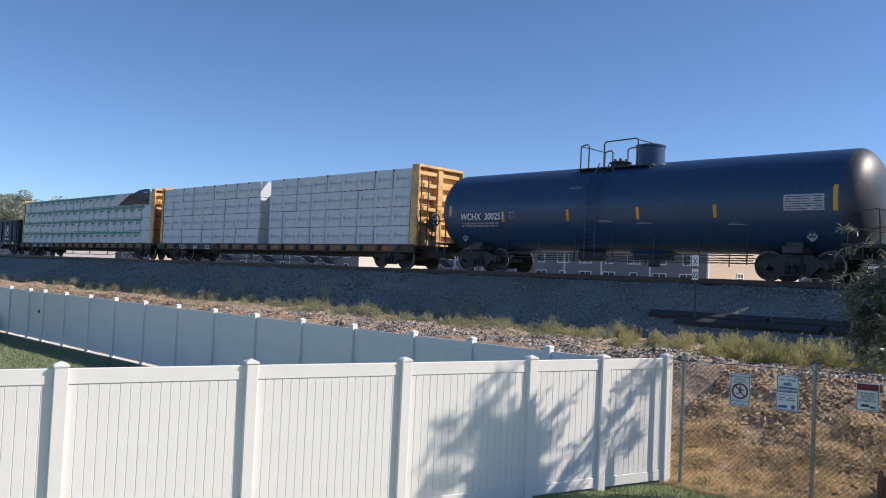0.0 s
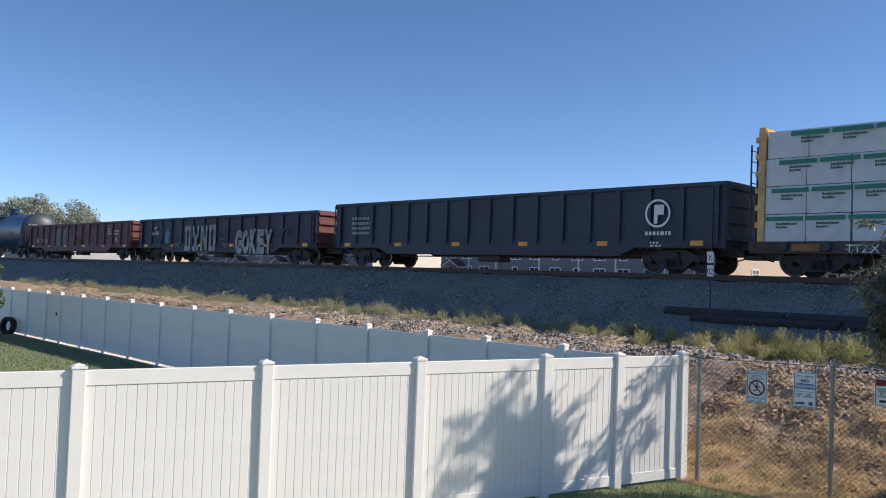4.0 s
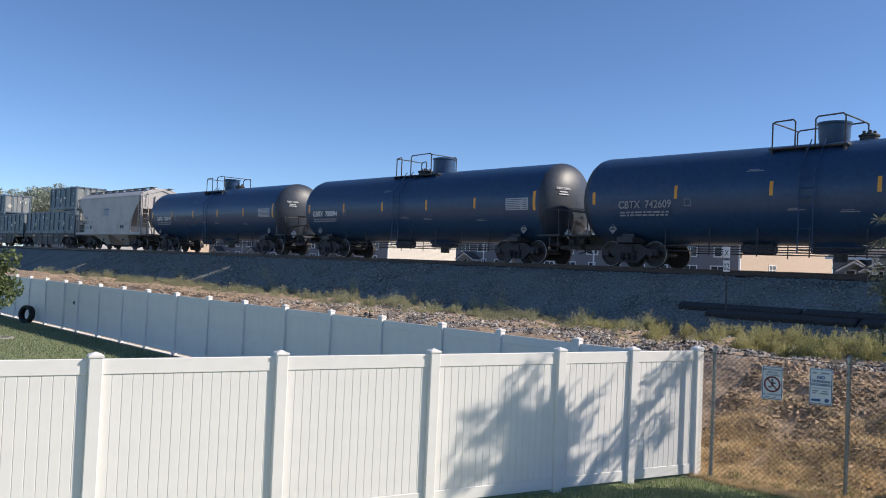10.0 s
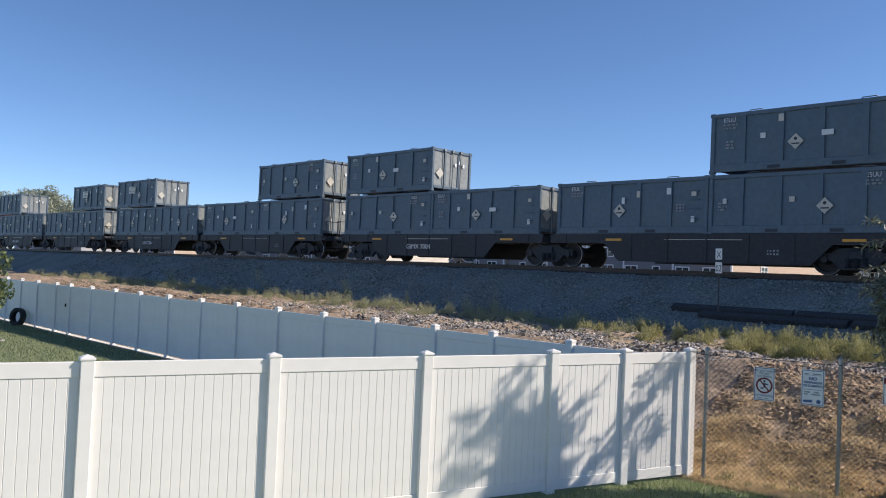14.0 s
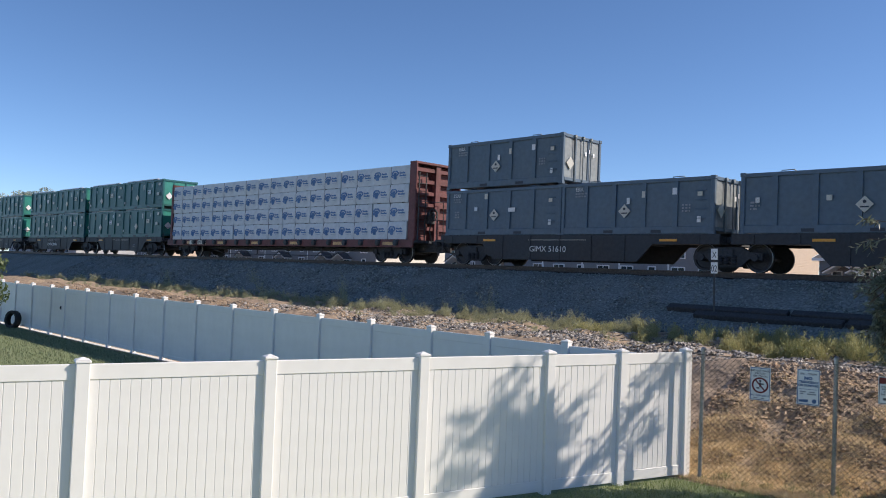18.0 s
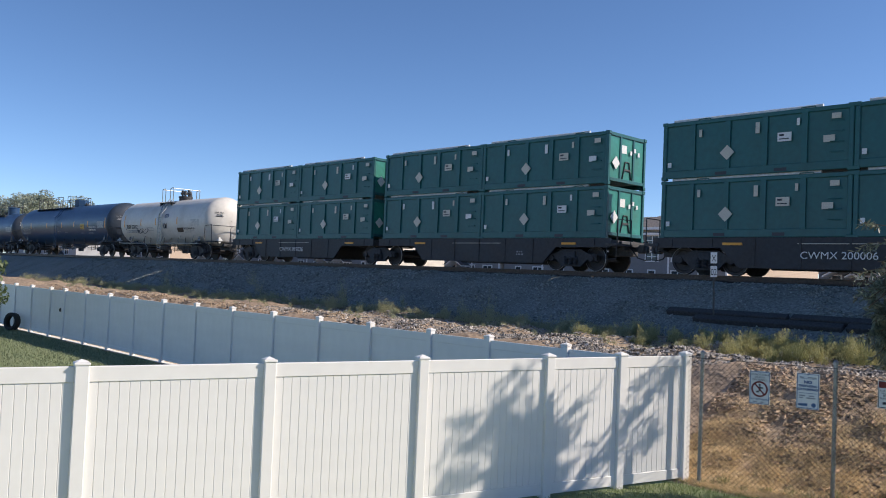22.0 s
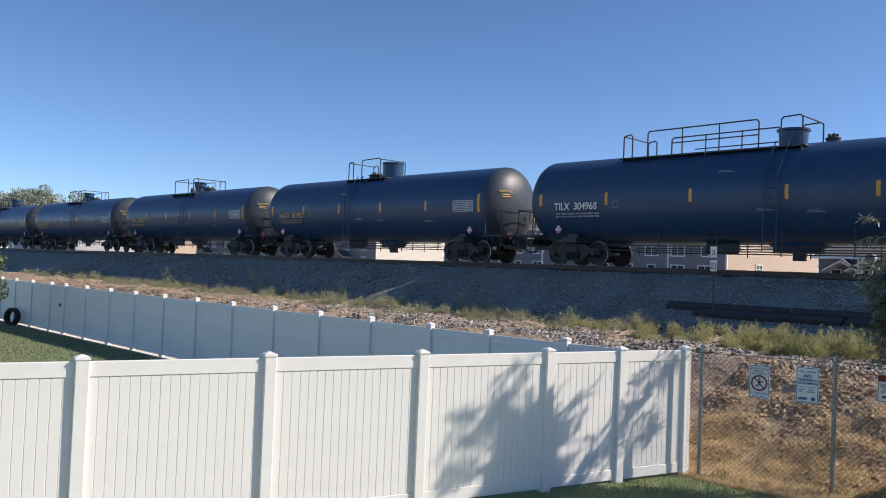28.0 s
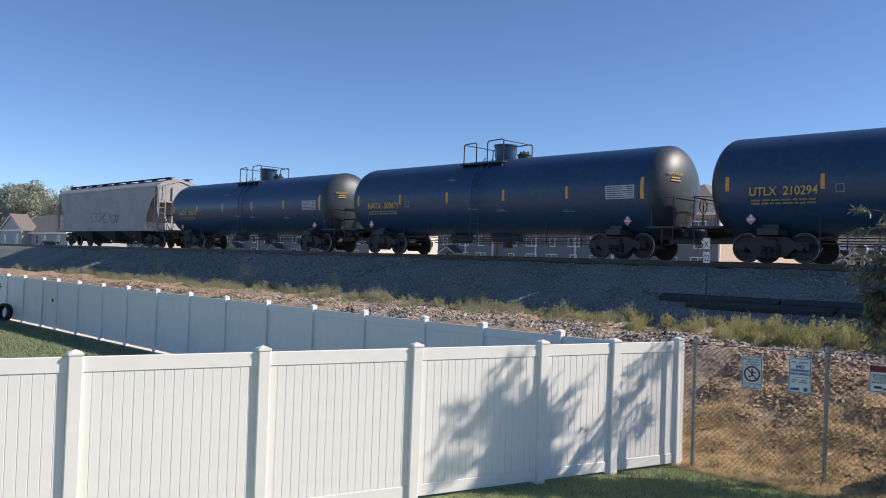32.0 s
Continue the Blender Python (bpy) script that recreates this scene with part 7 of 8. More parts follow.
part("lettering", letters("HYDROFLUOROSILICIC ACID", 0.16, DARK_MARK, 0.72), DARK_MARK, tank_m, at=pose(3.2, -1.455, 1.80, 17))
tagged(part("stencil_print", Shape().wrap(3.3, 4.4, 1.5, 2.33, -25, -24, 1, 0.006).wrap(3.3, 4.1, 1.5, 2.33, -28, -27, 1, 0.006).wrap(-1.9, -0.9, 1.5, 2.33, -14, -13, 1, 0.006).wrap(-1.9, -0.8, 1.5, 2.33, -18, -17, 1, 0.006).wrap(-1.8, -0.9, 1.5, 2.33, -22, -21, 1, 0.006), DULL_MARK, tank_m), kind="stuff")
# scribbles on the white tank car
for i, (x, z, w, h) in enumerate(((-3.3, 1.75, 1.6, 0.4), (0.65, 2.05, 0.5, 0.42), (0.65, 2.68, 0.62, 0.34))):
    scribble(tank_m, x, -1.49 if abs(z - 2.33) < 0.3 else -1.47, z, w, h, (DARK_MARK, DARK_MARK, BLUE_MARK)[i], 110 + i, 4, 0.016)
# torn wrapping on one load, a loose flap on the other
for i in range(9):
    z, x0, x1 = 3.55 + i * 0.078, 6.5 + 0.2 * i + 0.06 * math.sin(i * 2.3), 10.9 - 0.1 * math.sin(i * 1.9)
    part("exposed_board", Shape().box(x0, x1, -1.45 + 0.008 * (i % 2), -1.38, z, z + 0.066, 0.006), RAW_LUMBER, lum_b, "brown exposed lumber")
fl = Shape()
_u = [(8.7, 4.30, -1.42), (9.3, 4.46, -1.38), (10.1, 4.53, -1.30), (10.9, 4.47, -1.38)]
_l = [(8.8, 4.26, -1.47), (9.35, 4.10, -1.50), (9.9, 3.86, -1.52), (10.75, 3.74, -1.50)]
fl.add([(a, c, b) for a, b, c in _u] + [(a, c, b) for a, b, c in _l] + [(a, c + 0.012, b) for a, b, c in _u] + [(a, c + 0.012, b) for a, b, c in _l],
       [(i, 4 + i, 5 + i, 1 + i) for i in range(3)] + [(8 + i, 9 + i, 13 + i, 12 + i) for i in range(3)] + [(i, 1 + i, 9 + i, 8 + i) for i in range(3)] + [(5 + i, 4 + i, 12 + i, 13 + i) for i in range(3)] + [(0, 8, 12, 4), (3, 7, 15, 11)])
part("torn_wrap", fl, NAVY_FILM, lum_b, "dark torn wrapping film")
# warnings on two of the tank cars
def tank_words(car, text, size, x, z, r, zc, material, wide=0.9):
    up = math.asin((z + size * 0.35 - zc) / r)
    return part("lettering", letters(text, size, material, wide, 0.004), material, car, at=pose(x, -r * math.cos(up) - 0.012, z, math.degrees(-up)))


for k, tx in enumerate(("ANHYDROUS AMMONIA", "INHALATION HAZARD")):
    tank_words(tank_n, tx, 0.16, 6.0, 2.06 - 0.2 * k, R0, Z0, WHITE_MARK, 0.75)
bars(tank_n, 6.0, -R0 * 0.94, 1.74, 0.8, 0.12, 2, DULL_MARK, 131)
SCRAWL = (((0.0, 0.9), (0.45, 0.98), (0.42, 0.05), (0.1, 0.05)), ((0.08, 0.92), (0.02, 0.08)), ((0.5, 0.95), (0.46, 0.06)), ((0.04, 0.5), (0.48, 0.54)),
          ((0.5, 0.86), (0.3, 0.97), (0.1, 0.82), (0.12, 0.62), (0.4, 0.48), (0.44, 0.2), (0.25, 0.04), (0.0, 0.14)), ((0.08, 0.93), (0.12, 0.08)), ((0.08, 0.93), (0.55, 0.97)), ((0.1, 0.52), (0.42, 0.56)))
for (k, stroke) in zip((0, 1, 1, 1, 2, 3, 3, 3), SCRAWL):      # thin sprayed capitals: J, H, S, F
    pts = []
    for (u, v), (u2, v2) in zip(stroke, stroke[1:]):
        pts += [(u + (u2 - u) * i / 4, v + (v2 - v) * i / 4) for i in range(4)]
    pts.append(stroke[-1])
    pts = [(-3.43 + 0.62 * k + u, Z0 - 0.82 + 0.70 * v) for u, v in pts]
    part("graffiti_stroke", Shape().bar([(x, -math.sqrt(R0 * R0 - (z - Z0) ** 2) - 0.003, z) for x, z in pts], 0.017, 4), FADED_GREEN, tank_g)
for k, tx in enumerate(("LIQUEFIED", "PETROLEUM GAS", "NON-ODORIZED")):
    tank_words(tank_o, tx, 0.16, 5.97, 2.46 - 0.17 * k, R0, Z0, WHITE_MARK, 0.78)
fr = Shape()
for z in (2.03, 2.62):
    fr.box(5.86, 7.0, -R0 - 0.012, -R0 + 0.03, z, z + 0.03)
for x in (5.86, 6.97):
    fr.box(x, x + 0.03, -R0 - 0.012, -R0 + 0.03, 2.03, 2.65)
part("painted_border", fr, WHITE_MARK, tank_o)
part("pink_placard", Shape().wrap(6.95, 7.4, R0, Z0, -21, -8, 4, 0.008), PINK_MARK, tank_o, "faded pink placard")
part("small_placard", Shape().wrap(7.45, 7.85, R0, Z0, -29, -20, 4, 0.008), DULL_MARK, tank_o)
bars(tank_o, 6.0, -R0 * 0.985, 2.0, 0.8, 0.14, 2, DULL_MARK, 132)
scribble(tank_o, 4.5, -R0 * 0.96, 1.85, 0.6, 0.35, DULL_MARK, 133, 3, 0.014)
part("loose_flap", Shape().add([(-0.42, -1.39, 4.34), (0.28, -1.42, 4.28), (-0.34, -1.46, 3.76), (-0.42, -1.385, 4.34), (0.28, -1.41, 4.28), (-0.34, -1.45, 3.76)], [(0, 2, 1), (3, 4, 5), (0, 1, 4, 3), (1, 2, 5, 4), (2, 0, 3, 5)]), TRIM, lum_a, "white loose wrapping flap")

# ---- beside the track ----
def track_sign(label, x, y, z0, z1, rows, turn=0):
    s = thing("track_sign", label, "sign", "signs beside the track", at=pose(x, y, 0, 0, -1.2, turn))
    part("post", Shape().box(-0.022, 0.022, -0.012, 0.012, z0 - 0.1, z1, 0.004), WIRE, s)
    for text, z in rows:
        pl = part("plate", Shape().box(-0.09, 0.09, -0.022, -0.013, z, z + 0.31, 0.002), TRIM, s)
        me = letters(text, 0.25, DARK_MARK, 0.66)
        w = max(v.co.x for v in me.vertices) + min(v.co.x for v in me.vertices)
        part("lettering", me, DARK_MARK, pl, at=pose(-w / 2, -0.025, z + 0.055))
    return s


track_sign("two white plates with black characters on a thin post", -11.0, 21.44, 2.0, 3.95, (("X", 3.63), ("02", 3.25)), 15)
track_sign("white plate on a thin post beyond the track", -10.05, 30.0, 1.9, 4.15, (("X", 3.78), ("2", 3.42)), 15)
lamp = thing("signal_box", "grey round signal lamp on a post beyond the track", "signal")
part("post", Shape().tube((-9.8, 30.1, 1.9), (-9.8, 30.1, 3.9), 0.05, 8), GALV, lamp)
part("lamp_head", Shape().turned([(-0.12, 0.05), (-0.1, 0.17), (0.1, 0.17), (0.14, 0.1)], 16, "y", (-9.8, 30.0, 3.95)), GALV, lamp)
for i, (x0, x1, y, z, tl) in enumerate(((-12.6, -9.1, 21.72, 2.18, 0.4), (-9.0, -5.4, 21.74, 2.19, -0.3), (-11.6, -7.6, 21.42, 2.03, 0.3), (-7.5, -3.8, 21.45, 2.05, 0.5))):
    L = (x1 - x0) / 2
    thing("old_timber", "dark creosoted old timber lying on the ballast slope", "timber", "discarded timbers", shape=Shape().box(-L, L, -0.13, 0.13, -0.11, 0.11, 0.02), material=OLD_TIMBER, at=pose((x0 + x1) / 2, y, z + 0.02, 26, 0, tl))

# ---- loose stone, chips and plants ----
rng = np.random.default_rng(11)


def bed_z(y):
    for (a, b), (c, d) in zip(BED, BED[1:]):
        if a <= y <= c:
            return b + (d - b) * (y - a) / (c - a)
    return 3.1


def spread(n, x0, x1, y0, y1, power=1.0):
    x = x1 - (x1 - x0) * rng.random(n) ** power
    return x, y0 + (y1 - y0) * rng.random(n)


x, y = spread(34000, -60, 4, 20.4, 24.4, 1.7)
z = np.array([bed_z(b) + 0.05 * noise.noise(Vector((a * 1.3, b * 1.3, 0))) for a, b in zip(x, y)])
scatter_stones("ballast_stones", np.stack([x, y, z], -1), rng.uniform(0.022, 0.05, len(x)) * (1 + 0.5 * (x < -25)), STONE, "loose grey crushed stone on the ballast slope", "ballast", 0.75)
x, y = spread(22000, -46, 3, 14.6, 17.6, 1.4)
y = 16.0 + (y - 16.1) * 0.34 + 0.25 * np.sin(x * 0.8)
z = np.array([ground_z(a, b) for a, b in zip(x, y)])
rocky = rng.random(len(x)) < np.clip((x + 30) / 14, 0.12, 1)
scatter_stones("crest_clods", np.stack([x, y, z], -1)[~rocky], rng.uniform(0.02, 0.07, len(x[~rocky])), SOIL, "crumbling tan clods of soil along the bank", "soil", 0.6)
x, y, z = x[rocky], y[rocky], z[rocky]
scatter_stones("crest_rocks", np.stack([x, y, z], -1), rng.uniform(0.018, 0.055, len(x)) * (1 + 0.6 * (rng.random(len(x)) > 0.92)), ROCK, "pale and dark broken rock along the crest of the bank", "rocks", 0.7)
x, y = spread(20000, -26, 3, 0, 1, 1.2)
y = 16.35 + 4.0 * y ** 1.8
z = np.array([ground_z(a, b) for a, b in zip(x, y)])
scatter_stones("bench_gravel", np.stack([x, y, z], -1), rng.uniform(0.02, 0.06, len(x)), ROCK, "scattered gravel and clods below the track", "gravel", 0.6, 6)
x, y = spread(26000, -7.2, 2.5, 11.5, 15.9)
z = np.array([ground_z(a, b) for a, b in zip(x, y)])
scatter_stones("bark_chips", np.stack([x, y, z], -1), rng.uniform(0.012, 0.045, len(x)) * (1 + 1.2 * (rng.random(len(x)) > 0.95)), CHIP, "brown bark, clods and wood chips on the bank", "mulch", 0.45, 7)
x, y = spread(2600, -7.2, 2.5, 12.6, 16.0)
z = np.array([ground_z(a, b) for a, b in zip(x, y)])
scatter_stones("soil_clods", np.stack([x, y, z], -1), rng.uniform(0.03, 0.11, len(x)) * (0.5 + 0.5 * (y - 12.6) / 3.4), SOIL, "crumbling brown clods of soil on the bank", "soil", 0.7, 7)
x, y = spread(125000, -7.0, 1.5, 11.45, 15.2)
keep = rng.random(len(x)) < np.clip(1.5 - (y - 11.6) * 0.55 + 0.35 * np.sin(x * 2.1 + y * 1.7) * np.sin(x * 0.9 - y * 2.3), 0.08, 1)
x, y = x[keep], y[keep]
z = np.array([ground_z(a, b) for a, b in zip(x, y)]) + 0.005
blades("dry_straw", np.stack([x, y, z], -1), rng.uniform(0.02, 0.07, len(x)), rng.uniform(0.006, 0.014, len(x)), 3.2, STRAW, "golden dry straw and dead grass on the bank", "dead grass", 8)


def weed_patch(name, centres, blades_each, height, material, label, seed):
    """Plants of several feathery spires that lean outwards from one root."""
    r = np.random.default_rng(seed)
    pts, hs, ws = [], [], []
    for cx, cy, k in centres:
        m, spires = int(blades_each * k), 9 + int(6 * k)
        z0 = (ground_z(cx, cy) if cy < 20.3 else max(ground_z(cx, cy), bed_z(cy))) - 0.03
        a, lean = r.uniform(0, 6.28, spires), np.abs(r.normal(0, 0.62, spires))
        tall = height * k * r.uniform(0.45, 1.0, spires) * (1.05 - 0.35 * np.minimum(lean, 1.5))
        j, u = r.integers(0, spires, m), r.random(m) ** 0.85
        fat = (0.10 * (1 - u) + 0.010) * (0.6 + 0.4 * k)
        out = lean[j] * tall[j] * u
        px_ = cx + out * np.cos(a[j]) + r.normal(0, 1, m) * fat
        py_ = cy + out * np.sin(a[j]) + r.normal(0, 1, m) * fat
        pts += list(zip(px_, py_, z0 + tall[j] * u))
        hs += list(r.uniform(0.035, 0.085, m) * (1.2 - 0.5 * u))
        ws += list(r.uniform(0.006, 0.016, m))
    return blades(name, pts, hs, ws, 1.1, material, label, "weeds", seed, 0.5)


def weed_centres(n, x0, x1, y0, y1, k0, k1, seed, power=1.0):
    r = np.random.default_rng(seed)
    x = x1 - (x1 - x0) * r.random(n) ** power
    return [(a, y0 + (y1 - y0) * r.random(), k0 + (k1 - k0) * r.random() ** 2) for a in x]


weed_patch("yellow_weeds", weed_centres(220, -9.0, 1, 17.5, 20.0, 0.5, 1.25, 21) + weed_centres(70, -13.5, -8, 18.1, 20.3, 0.45, 1.15, 27), 560, 0.53, WEED, "feathery yellow-green weeds below the ballast", 31)
weed_patch("tall_weeds", weed_centres(110, -7.6, 1, 17.1, 19.2, 0.7, 1.3, 22), 560, 0.54, WEED_GREEN, "taller green weeds below the ballast", 32)
weed_patch("bench_weeds", weed_centres(300, -60, -12, 18.5, 20.4, 0.5, 1.25, 23, 1.2), 330, 0.50, SAGE, "dry grey-green weeds along the foot of the ballast", 33)
weed_patch("green_weeds", weed_centres(210, -50, -12, 18.5, 20.3, 0.5, 1.25, 24, 1.1), 310, 0.46, SAGE, "pale green weeds along the foot of the ballast", 34)
weed_patch("low_weeds", weed_centres(150, -48, -9, 16.9, 18.6, 0.35, 0.75, 28, 1.1), 150, 0.36, SAGE, "low dry weeds on the bench below the track", 38)
weed_patch("ballast_weeds", [(-43.5, 21.1, 1.3), (-35.3, 21.6, 1.2), (-33.7, 21.0, 1.0), (-27.5, 21.1, 1.25), (-27.1, 20.9, 0.9), (-18.8, 20.7, 1.2), (-20.1, 20.7, 0.9), (-18.5, 20.5, 0.8), (-23.4, 20.9, 0.6), (-15.2, 20.7, 0.6)], 420, 0.85, SAGE, "tufts of weeds growing on the ballast slope", 35)
weed_patch("fence_weeds", [(-6.1 + 0.30 * i, 11.62 + 0.066 * i + 0.08 * math.sin(i * 2.1), 0.35 + 0.4 * abs(math.sin(i * 1.3)) ** 3) for i in range(16)], 110, 0.26, WEED_GREEN, "green weeds along the foot of the chain link fence", 36)
weed_patch("bank_weeds", weed_centres(26, -7, 2, 11.8, 13.2, 0.3, 0.6, 26), 60, 0.3, STRAW, "tufts of dead grass on the bank", 37)
x, y = spread(42000, -7.5, 1.5, 7.5, 11.7)
ok = (y < np.array([lawn_edge(a) for a in x])) & (x > -9.3075 + 0.25 * y + 0.05)
x, y = x[ok], y[ok]
blades("lawn_grass", np.stack([x, y, np.zeros(len(x))], -1), rng.uniform(0.025, 0.07, len(x)), rng.uniform(0.004, 0.009, len(x)), 0.9, BLADE, "short mown grass beside the white fence", "grass", 9)
x, y = spread(34000, -44, -18, 5.6, 11.2)
blades("lawn_grass", np.stack([x, y, np.zeros(len(x))], -1), rng.uniform(0.03, 0.09, len(x)), rng.uniform(0.01, 0.025, len(x)), 0.9, BLADE_DULL, "short mown grass of the neighbouring yard", "grass", 10)


class Foliage:
    """Limbs with twigs of long narrow leaves."""
    def __init__(self, t, seed):
        self.t, self.r, self.vs, self.fs = t, np.random.default_rng(seed), [], []

    def leaves(self, root, tw, count):
        r, vs = self.r, self.vs
        for q in range(count):
            p0 = root + tw * ((q + r.random()) / count)
            way = (tw.normalized() * 0.6 + Vector((r.normal(), r.normal(), r.normal() - 0.45)) * 0.45).normalized()
            side = way.cross(Vector((r.normal(), r.normal(), r.normal()))).normalized()
            ln, n = r.uniform(0.08, 0.16), len(vs)
            vs.extend([tuple(p0), tuple(p0 + way * ln * 0.5 + side * 0.013), tuple(p0 + way * ln), tuple(p0 + way * ln * 0.5 - side * 0.013)])
            self.fs.append((n, n + 1, n + 2, n + 3))

    def branch(self, pts, twigs, spread_, count, start=0.25, thick=0.012):
        r, pts = self.r, [Vector(q) for q in pts]
        lim = Shape().bar([tuple(q) for q in pts], thick, 4)
        for _ in range(twigs):
            u = r.uniform(start, 1.0) * (len(pts) - 1)
            k = min(len(pts) - 2, int(u))
            root = pts[k].lerp(pts[k + 1], u - k)
            tw = Vector((r.normal() * spread_, r.normal() * spread_, r.uniform(-1.5, 0.5) * spread_))
            lim.bar([tuple(root), tuple(root + tw)], 0.004, 3)
            self.leaves(root, tw, count)
        part("limb", lim, BARK, self.t)

    def droop(self, a, zz, reach, twigs, count, spread_=0.26, fall=0.35):
        d = Vector((math.cos(a), math.sin(a), 0))
        self.branch([(0, 0, zz), d * reach * 0.45 + Vector((0, 0, zz + 0.25)), d * reach * 0.8 + Vector((0, 0, zz + 0.10)), d * reach + Vector((0, 0, zz - fall))], twigs, spread_, count)

    def crown(self):
        part("crown", Shape().add(self.vs, self.fs), LEAF_WILLOW, self.t, smooth=False)


def willow():
    """A slim tree with long narrow leaves: a dense head, an airy top and one long bough."""
    t = thing("tree", "grey-green tree with long narrow leaves beside the chain link fence", "tree", at=pose(-2.67, 12.85, 0.3))
    part("trunk", Shape().bar([(0, 0, -0.4), (0.04, 0.03, 1.3), (-0.02, -0.02, 2.8), (0.05, -0.06, 4.2), (0.1, -0.1, 5.5)], 0.085, 8), BARK, t)
    f = Foliage(t, 77)
    r, branch, droop = f.r, f.branch, f.droop
    for i in range(62):      # the head
        zz = 2.7 + 2.45 * (i + r.random()) / 62
        reach = (0.85 if zz < 3.4 else 0.55 if zz < 4.1 else 0.46 if zz < 4.9 else 0.36) * r.uniform(0.55, 1.05)
        if zz > 3.3 and 0.682 * math.cos(2.4 * i) - 0.731 * math.sin(2.4 * i) < -0.1:
            reach *= 0.45
        droop(2.4 * i, zz, reach, 10, 22, 0.16, 0.12)
    across, deep = Vector((0.682, -0.731, 0)), Vector((0.731, 0.682, 0.748))
    for i in range(21):      # the airy top
        c = -0.05 + 0.78 * r.random() ** 0.8
        tip = across * c + deep * r.uniform(-0.4, 0.4) + Vector((0, 0, 5.25 + 1.1 * r.random() - 0.35 * abs(c - 0.3)))
        branch([Vector((0.04, -0.04, 4.4)), tip * 0.6 + Vector((0, 0, 1.9)), tip], 4, 0.10, 11, 0.75, 0.007)
    for c, zz in ((-0.30, 4.9), (-0.42, 5.0), (-0.52, 4.6), (-0.36, 4.6)):
        tip = across * c + Vector((0, 0, zz))
        branch([Vector((0, 0, 4.1)), tip * 0.6 + Vector((0, 0, 1.75)), tip], 5, 0.10, 11, 0.6, 0.008)
    long_bough = [(0.0, 0.2, 3.4), (-0.26, 0.58, 4.1), (-0.46, 1.08, 4.4), (-0.66, 1.44, 4.72)]
    branch(long_bough, 20, 0.11, 14, 0.3, 0.03)
    for i in range(7):
        p0 = Vector(long_bough[0]).lerp(Vector(long_bough[3]), 0.4 + 0.1 * i) + Vector((0, -0.05, 0.15))
        branch([p0, p0 + Vector((r.normal() * 0.14, r.normal() * 0.12, r.uniform(-0.12, 0.12)))], 5, 0.12, 13, 0.1, 0.008)
    for tip in ((-0.52, 1.29, 3.80), (-0.62, 1.45, 3.86)):
        branch([(-0.1, 0.3, 3.4), Vector(tip) * 0.5 + Vector((0, 0.1, 1.95)), tip], 6, 0.11, 12, 0.65, 0.01)
    for tip in ((-1.66, 0.1, 3.72), (-1.50, -0.2, 3.40), (-1.53, 0.3, 3.15), (-1.70, 0.0, 2.98)):
        branch([(-0.2, 0, 2.9), Vector(tip) * 0.6 + Vector((0.1, 0, 1.35)), tip], 5, 0.14, 12, 0.7, 0.008)
    for i in range(18):
        tip = Vector((r.uniform(-0.75, 0.2), r.uniform(-1.75, -0.5), r.uniform(2.0, 2.7)))
        branch([(0, 0, 2.4), Vector((tip.x * 0.5, tip.y * 0.5, tip.z + 0.35)), tip], 9, 0.15, 14, 0.45, 0.009)
    for i in range(18):
        tip = Vector((r.uniform(-0.1, 0.9), r.uniform(0.3, 1.5), r.uniform(2.2, 3.2)))
        branch([(0, 0, 2.5), Vector((tip.x * 0.5, tip.y * 0.5, tip.z + 0.3)), tip], 9, 0.15, 14, 0.35, 0.009)
    for i in range(22):      # low boughs that hang towards the fence
        tip = Vector((-1.42 + 0.55 * r.random(), -0.55 + 0.45 * (r.random() - 0.5), 1.78 + 1.15 * (i + r.random()) / 22))
        branch([(0, 0, 2.1 + 0.04 * i), Vector((tip.x * 0.5, tip.y * 0.5, tip.z + 0.35)), Vector((tip.x * 0.85, tip.y * 0.85, tip.z + 0.2)), tip], 9, 0.13, 14, 0.5, 0.009)
    f.crown()


willow()
tree("small leafy green tree in the neighbouring yard", -33.3, 8.4, 0.0, 3.3, 1.25, 5200, 0.085, 55, LEAF, "", 0.07, 0.2)

# ---- the neighbouring yard ----
tyre = thing("car_tyre", "bare black tyre leaning against the white fence", "tyre", at=pose(-36.15, 11.06, 0.36, -6, 0, 24))
part("tread", Shape().turned([(-0.11, 0.24), (-0.125, 0.32), (-0.10, 0.36), (0.10, 0.36), (0.125, 0.32), (0.11, 0.24)], 30, "y", caps=False), RUBBER, tyre)
part("inner_liner", Shape().turned([(-0.11, 0.24), (-0.09, 0.30), (0.09, 0.30), (0.11, 0.24)][::-1], 30, "y", caps=False), RUBBER, tyre)
edge = thing("garden_edging", "ring of pale concrete edging blocks on the lawn", "edging")
for i in range(14):
    a = i * math.pi / 7
    part("edging_block", Shape().box(-0.10, 0.10, -0.05, 0.05, 0, 0.06, 0.012), CONCRETE, edge, at=pose(-29.95 + 0.40 * math.sin(a), 8.33 + 0.40 * math.cos(a), 0.0, 0, 0, -math.degrees(a)))
drum = thing("rusty_drum", "rusty steel drum lying on the bank", "drum", at=pose(-3.2, 12.5, ground_z(-3.2, 12.5) + 0.20, 0, 0, 25))
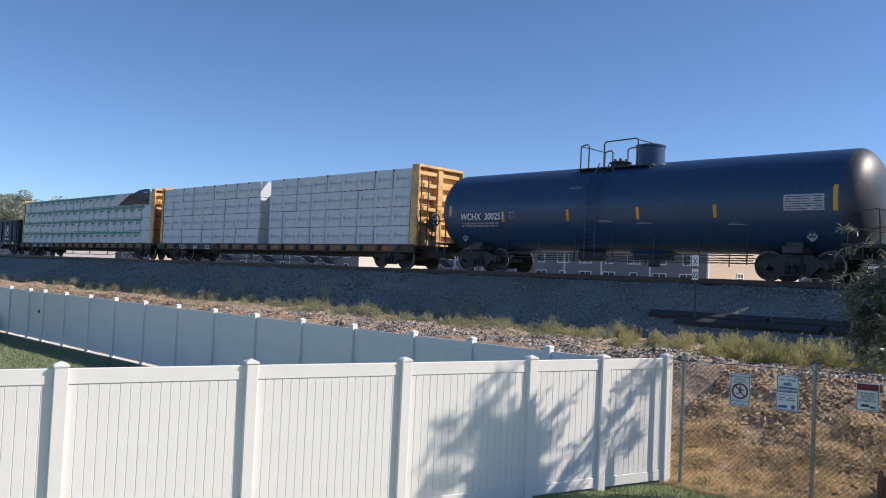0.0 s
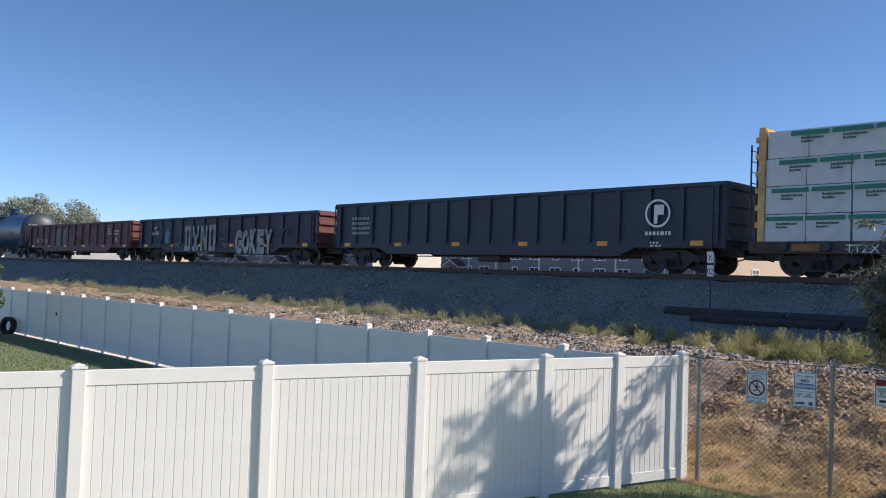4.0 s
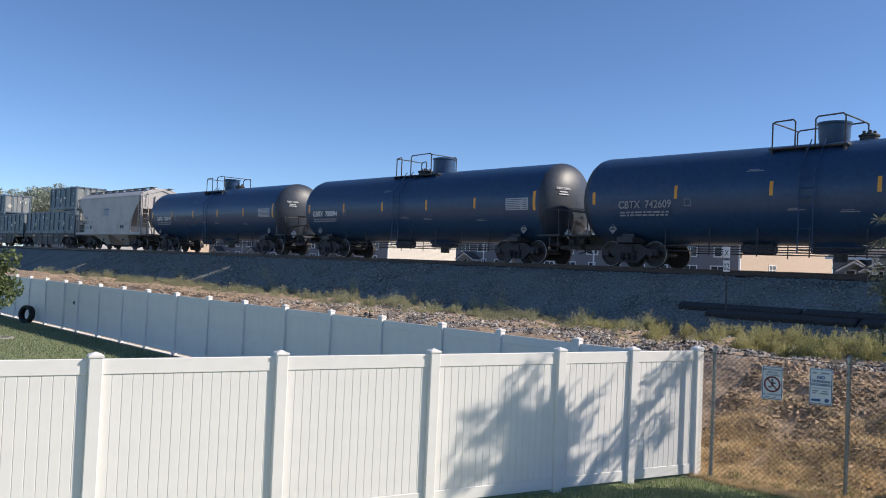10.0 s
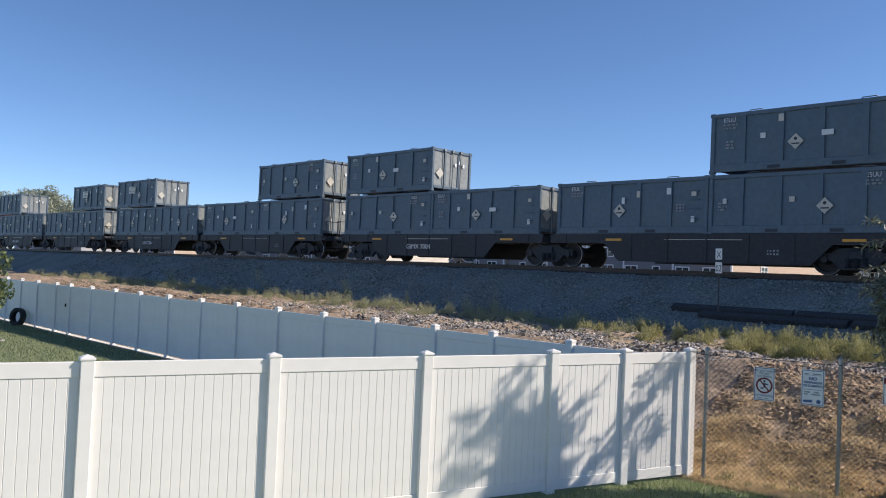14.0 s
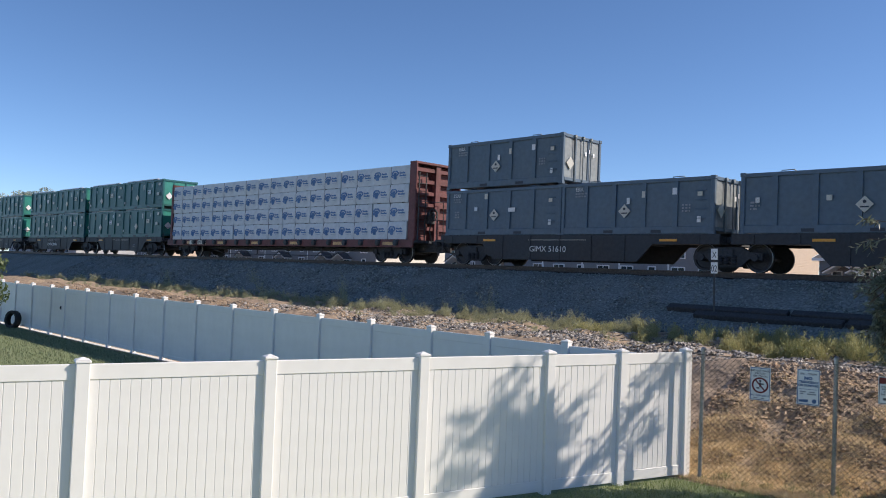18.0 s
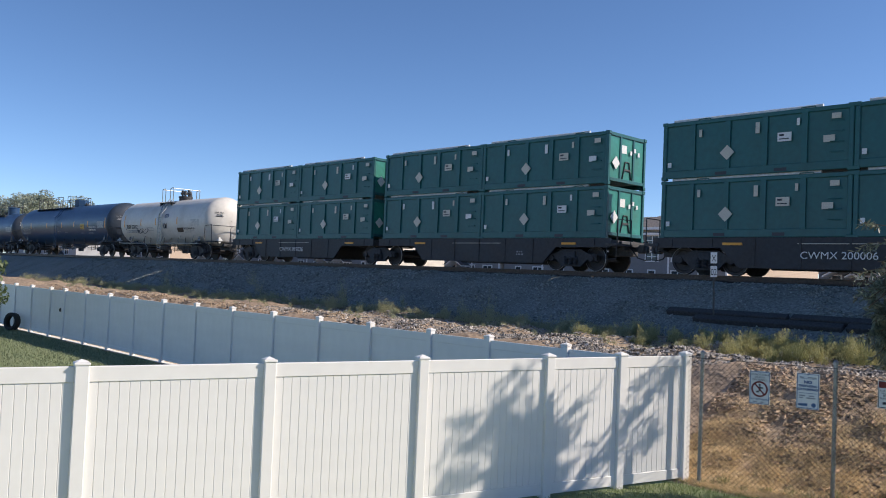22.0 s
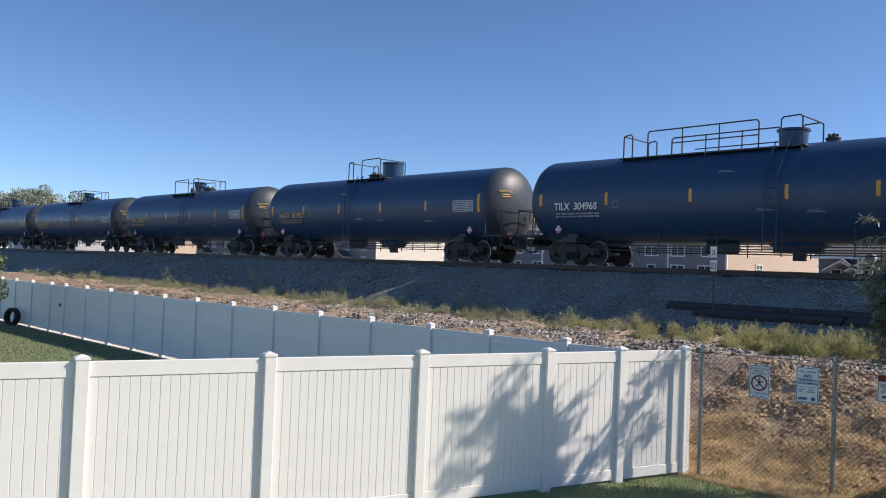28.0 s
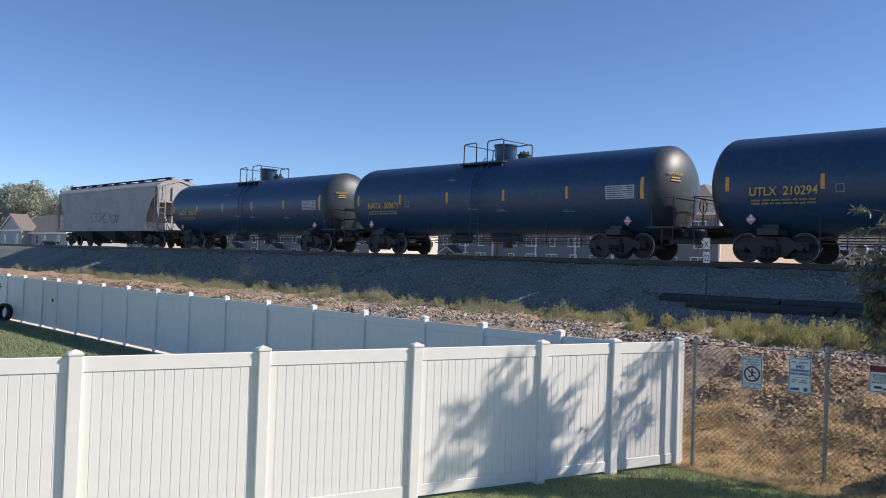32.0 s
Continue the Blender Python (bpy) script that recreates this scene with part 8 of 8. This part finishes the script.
part("drum_shell", Shape().turned([(-0.4, 0.22), (-0.38, 0.25), (-0.13, 0.24), (-0.12, 0.26), (-0.1, 0.24), (0.1, 0.24), (0.12, 0.26), (0.13, 0.24), (0.38, 0.25), (0.4, 0.22)], 24, "x"), RUST, drum)


sticks = np.random.default_rng(91)
for i in range(26):
    u, v = sticks.uniform(-6.2, -2.2), sticks.uniform(12.2, 15.2)
    w, a = sticks.uniform(0.12, 0.34), sticks.uniform(-0.6, 0.9)
    ends = [(u + d * w * math.cos(a), v + d * w * math.sin(a)) for d in (-0.5, 0.0, 0.5)]
    thing("dry_stalk", "pale dry stalk lying on the bank", "stalk", "dry stalks on the bank", shape=Shape().bar([(p, q, ground_z(p, q) + 0.035) for p, q in ends], 0.006, 5), material=DRY_STALK)


# ---- what moves: the train rolls by at about 15.5 metres a second ----
SPEED = [15.585, 15.282, 15.232, 15.347, 15.506, 15.568, 15.527, 15.525, 15.518, 15.493, 15.443, 15.515, 15.495, 15.44, 15.452, 15.509, 15.38]


def travelled(t):
    """Metres rolled since the start; the speed is given every two seconds."""
    d, i = 0.0, 0
    while t > 1e-9:
        step = min(2.0, t)
        a = SPEED[i]
        b = a + (SPEED[min(i + 1, 16)] - a) * step / 2
        d, t, i = d + (a + b) / 2 * step, t - step, i + 1
    return d


START = -293.57


def motions():
    for ob, x, y, z in CARS:
        walk(ob, [(t, pose(x + START + travelled(t), TRACK_Y + y, RAIL_Z + z)) for t in range(0, 33)])
    # each wheelset turns once in 2.87 m; it is keyed at every frame while its car is near
    where = {ob: x for ob, x, y, z in CARS}
    for w, dx, car in WHEELSETS:
        x0 = where[car] + START + w.parent.matrix_basis.translation.x + dx
        times = [0.0] + [k / FPS for k in range(1, 32 * FPS) if -30.0 < x0 + travelled(k / FPS) < -3.0] + [32.0]
        rows, turn, last = [], 0.0, 0.0
        for t in times:
            d = travelled(t)
            if d - last < 0.7:
                turn += (d - last) / 0.457
            last = d
            rows.append((t, pose(dx, 0, 0.457) @ Matrix.Rotation(turn, 4, "Y")))
        walk(w, rows)


motions()
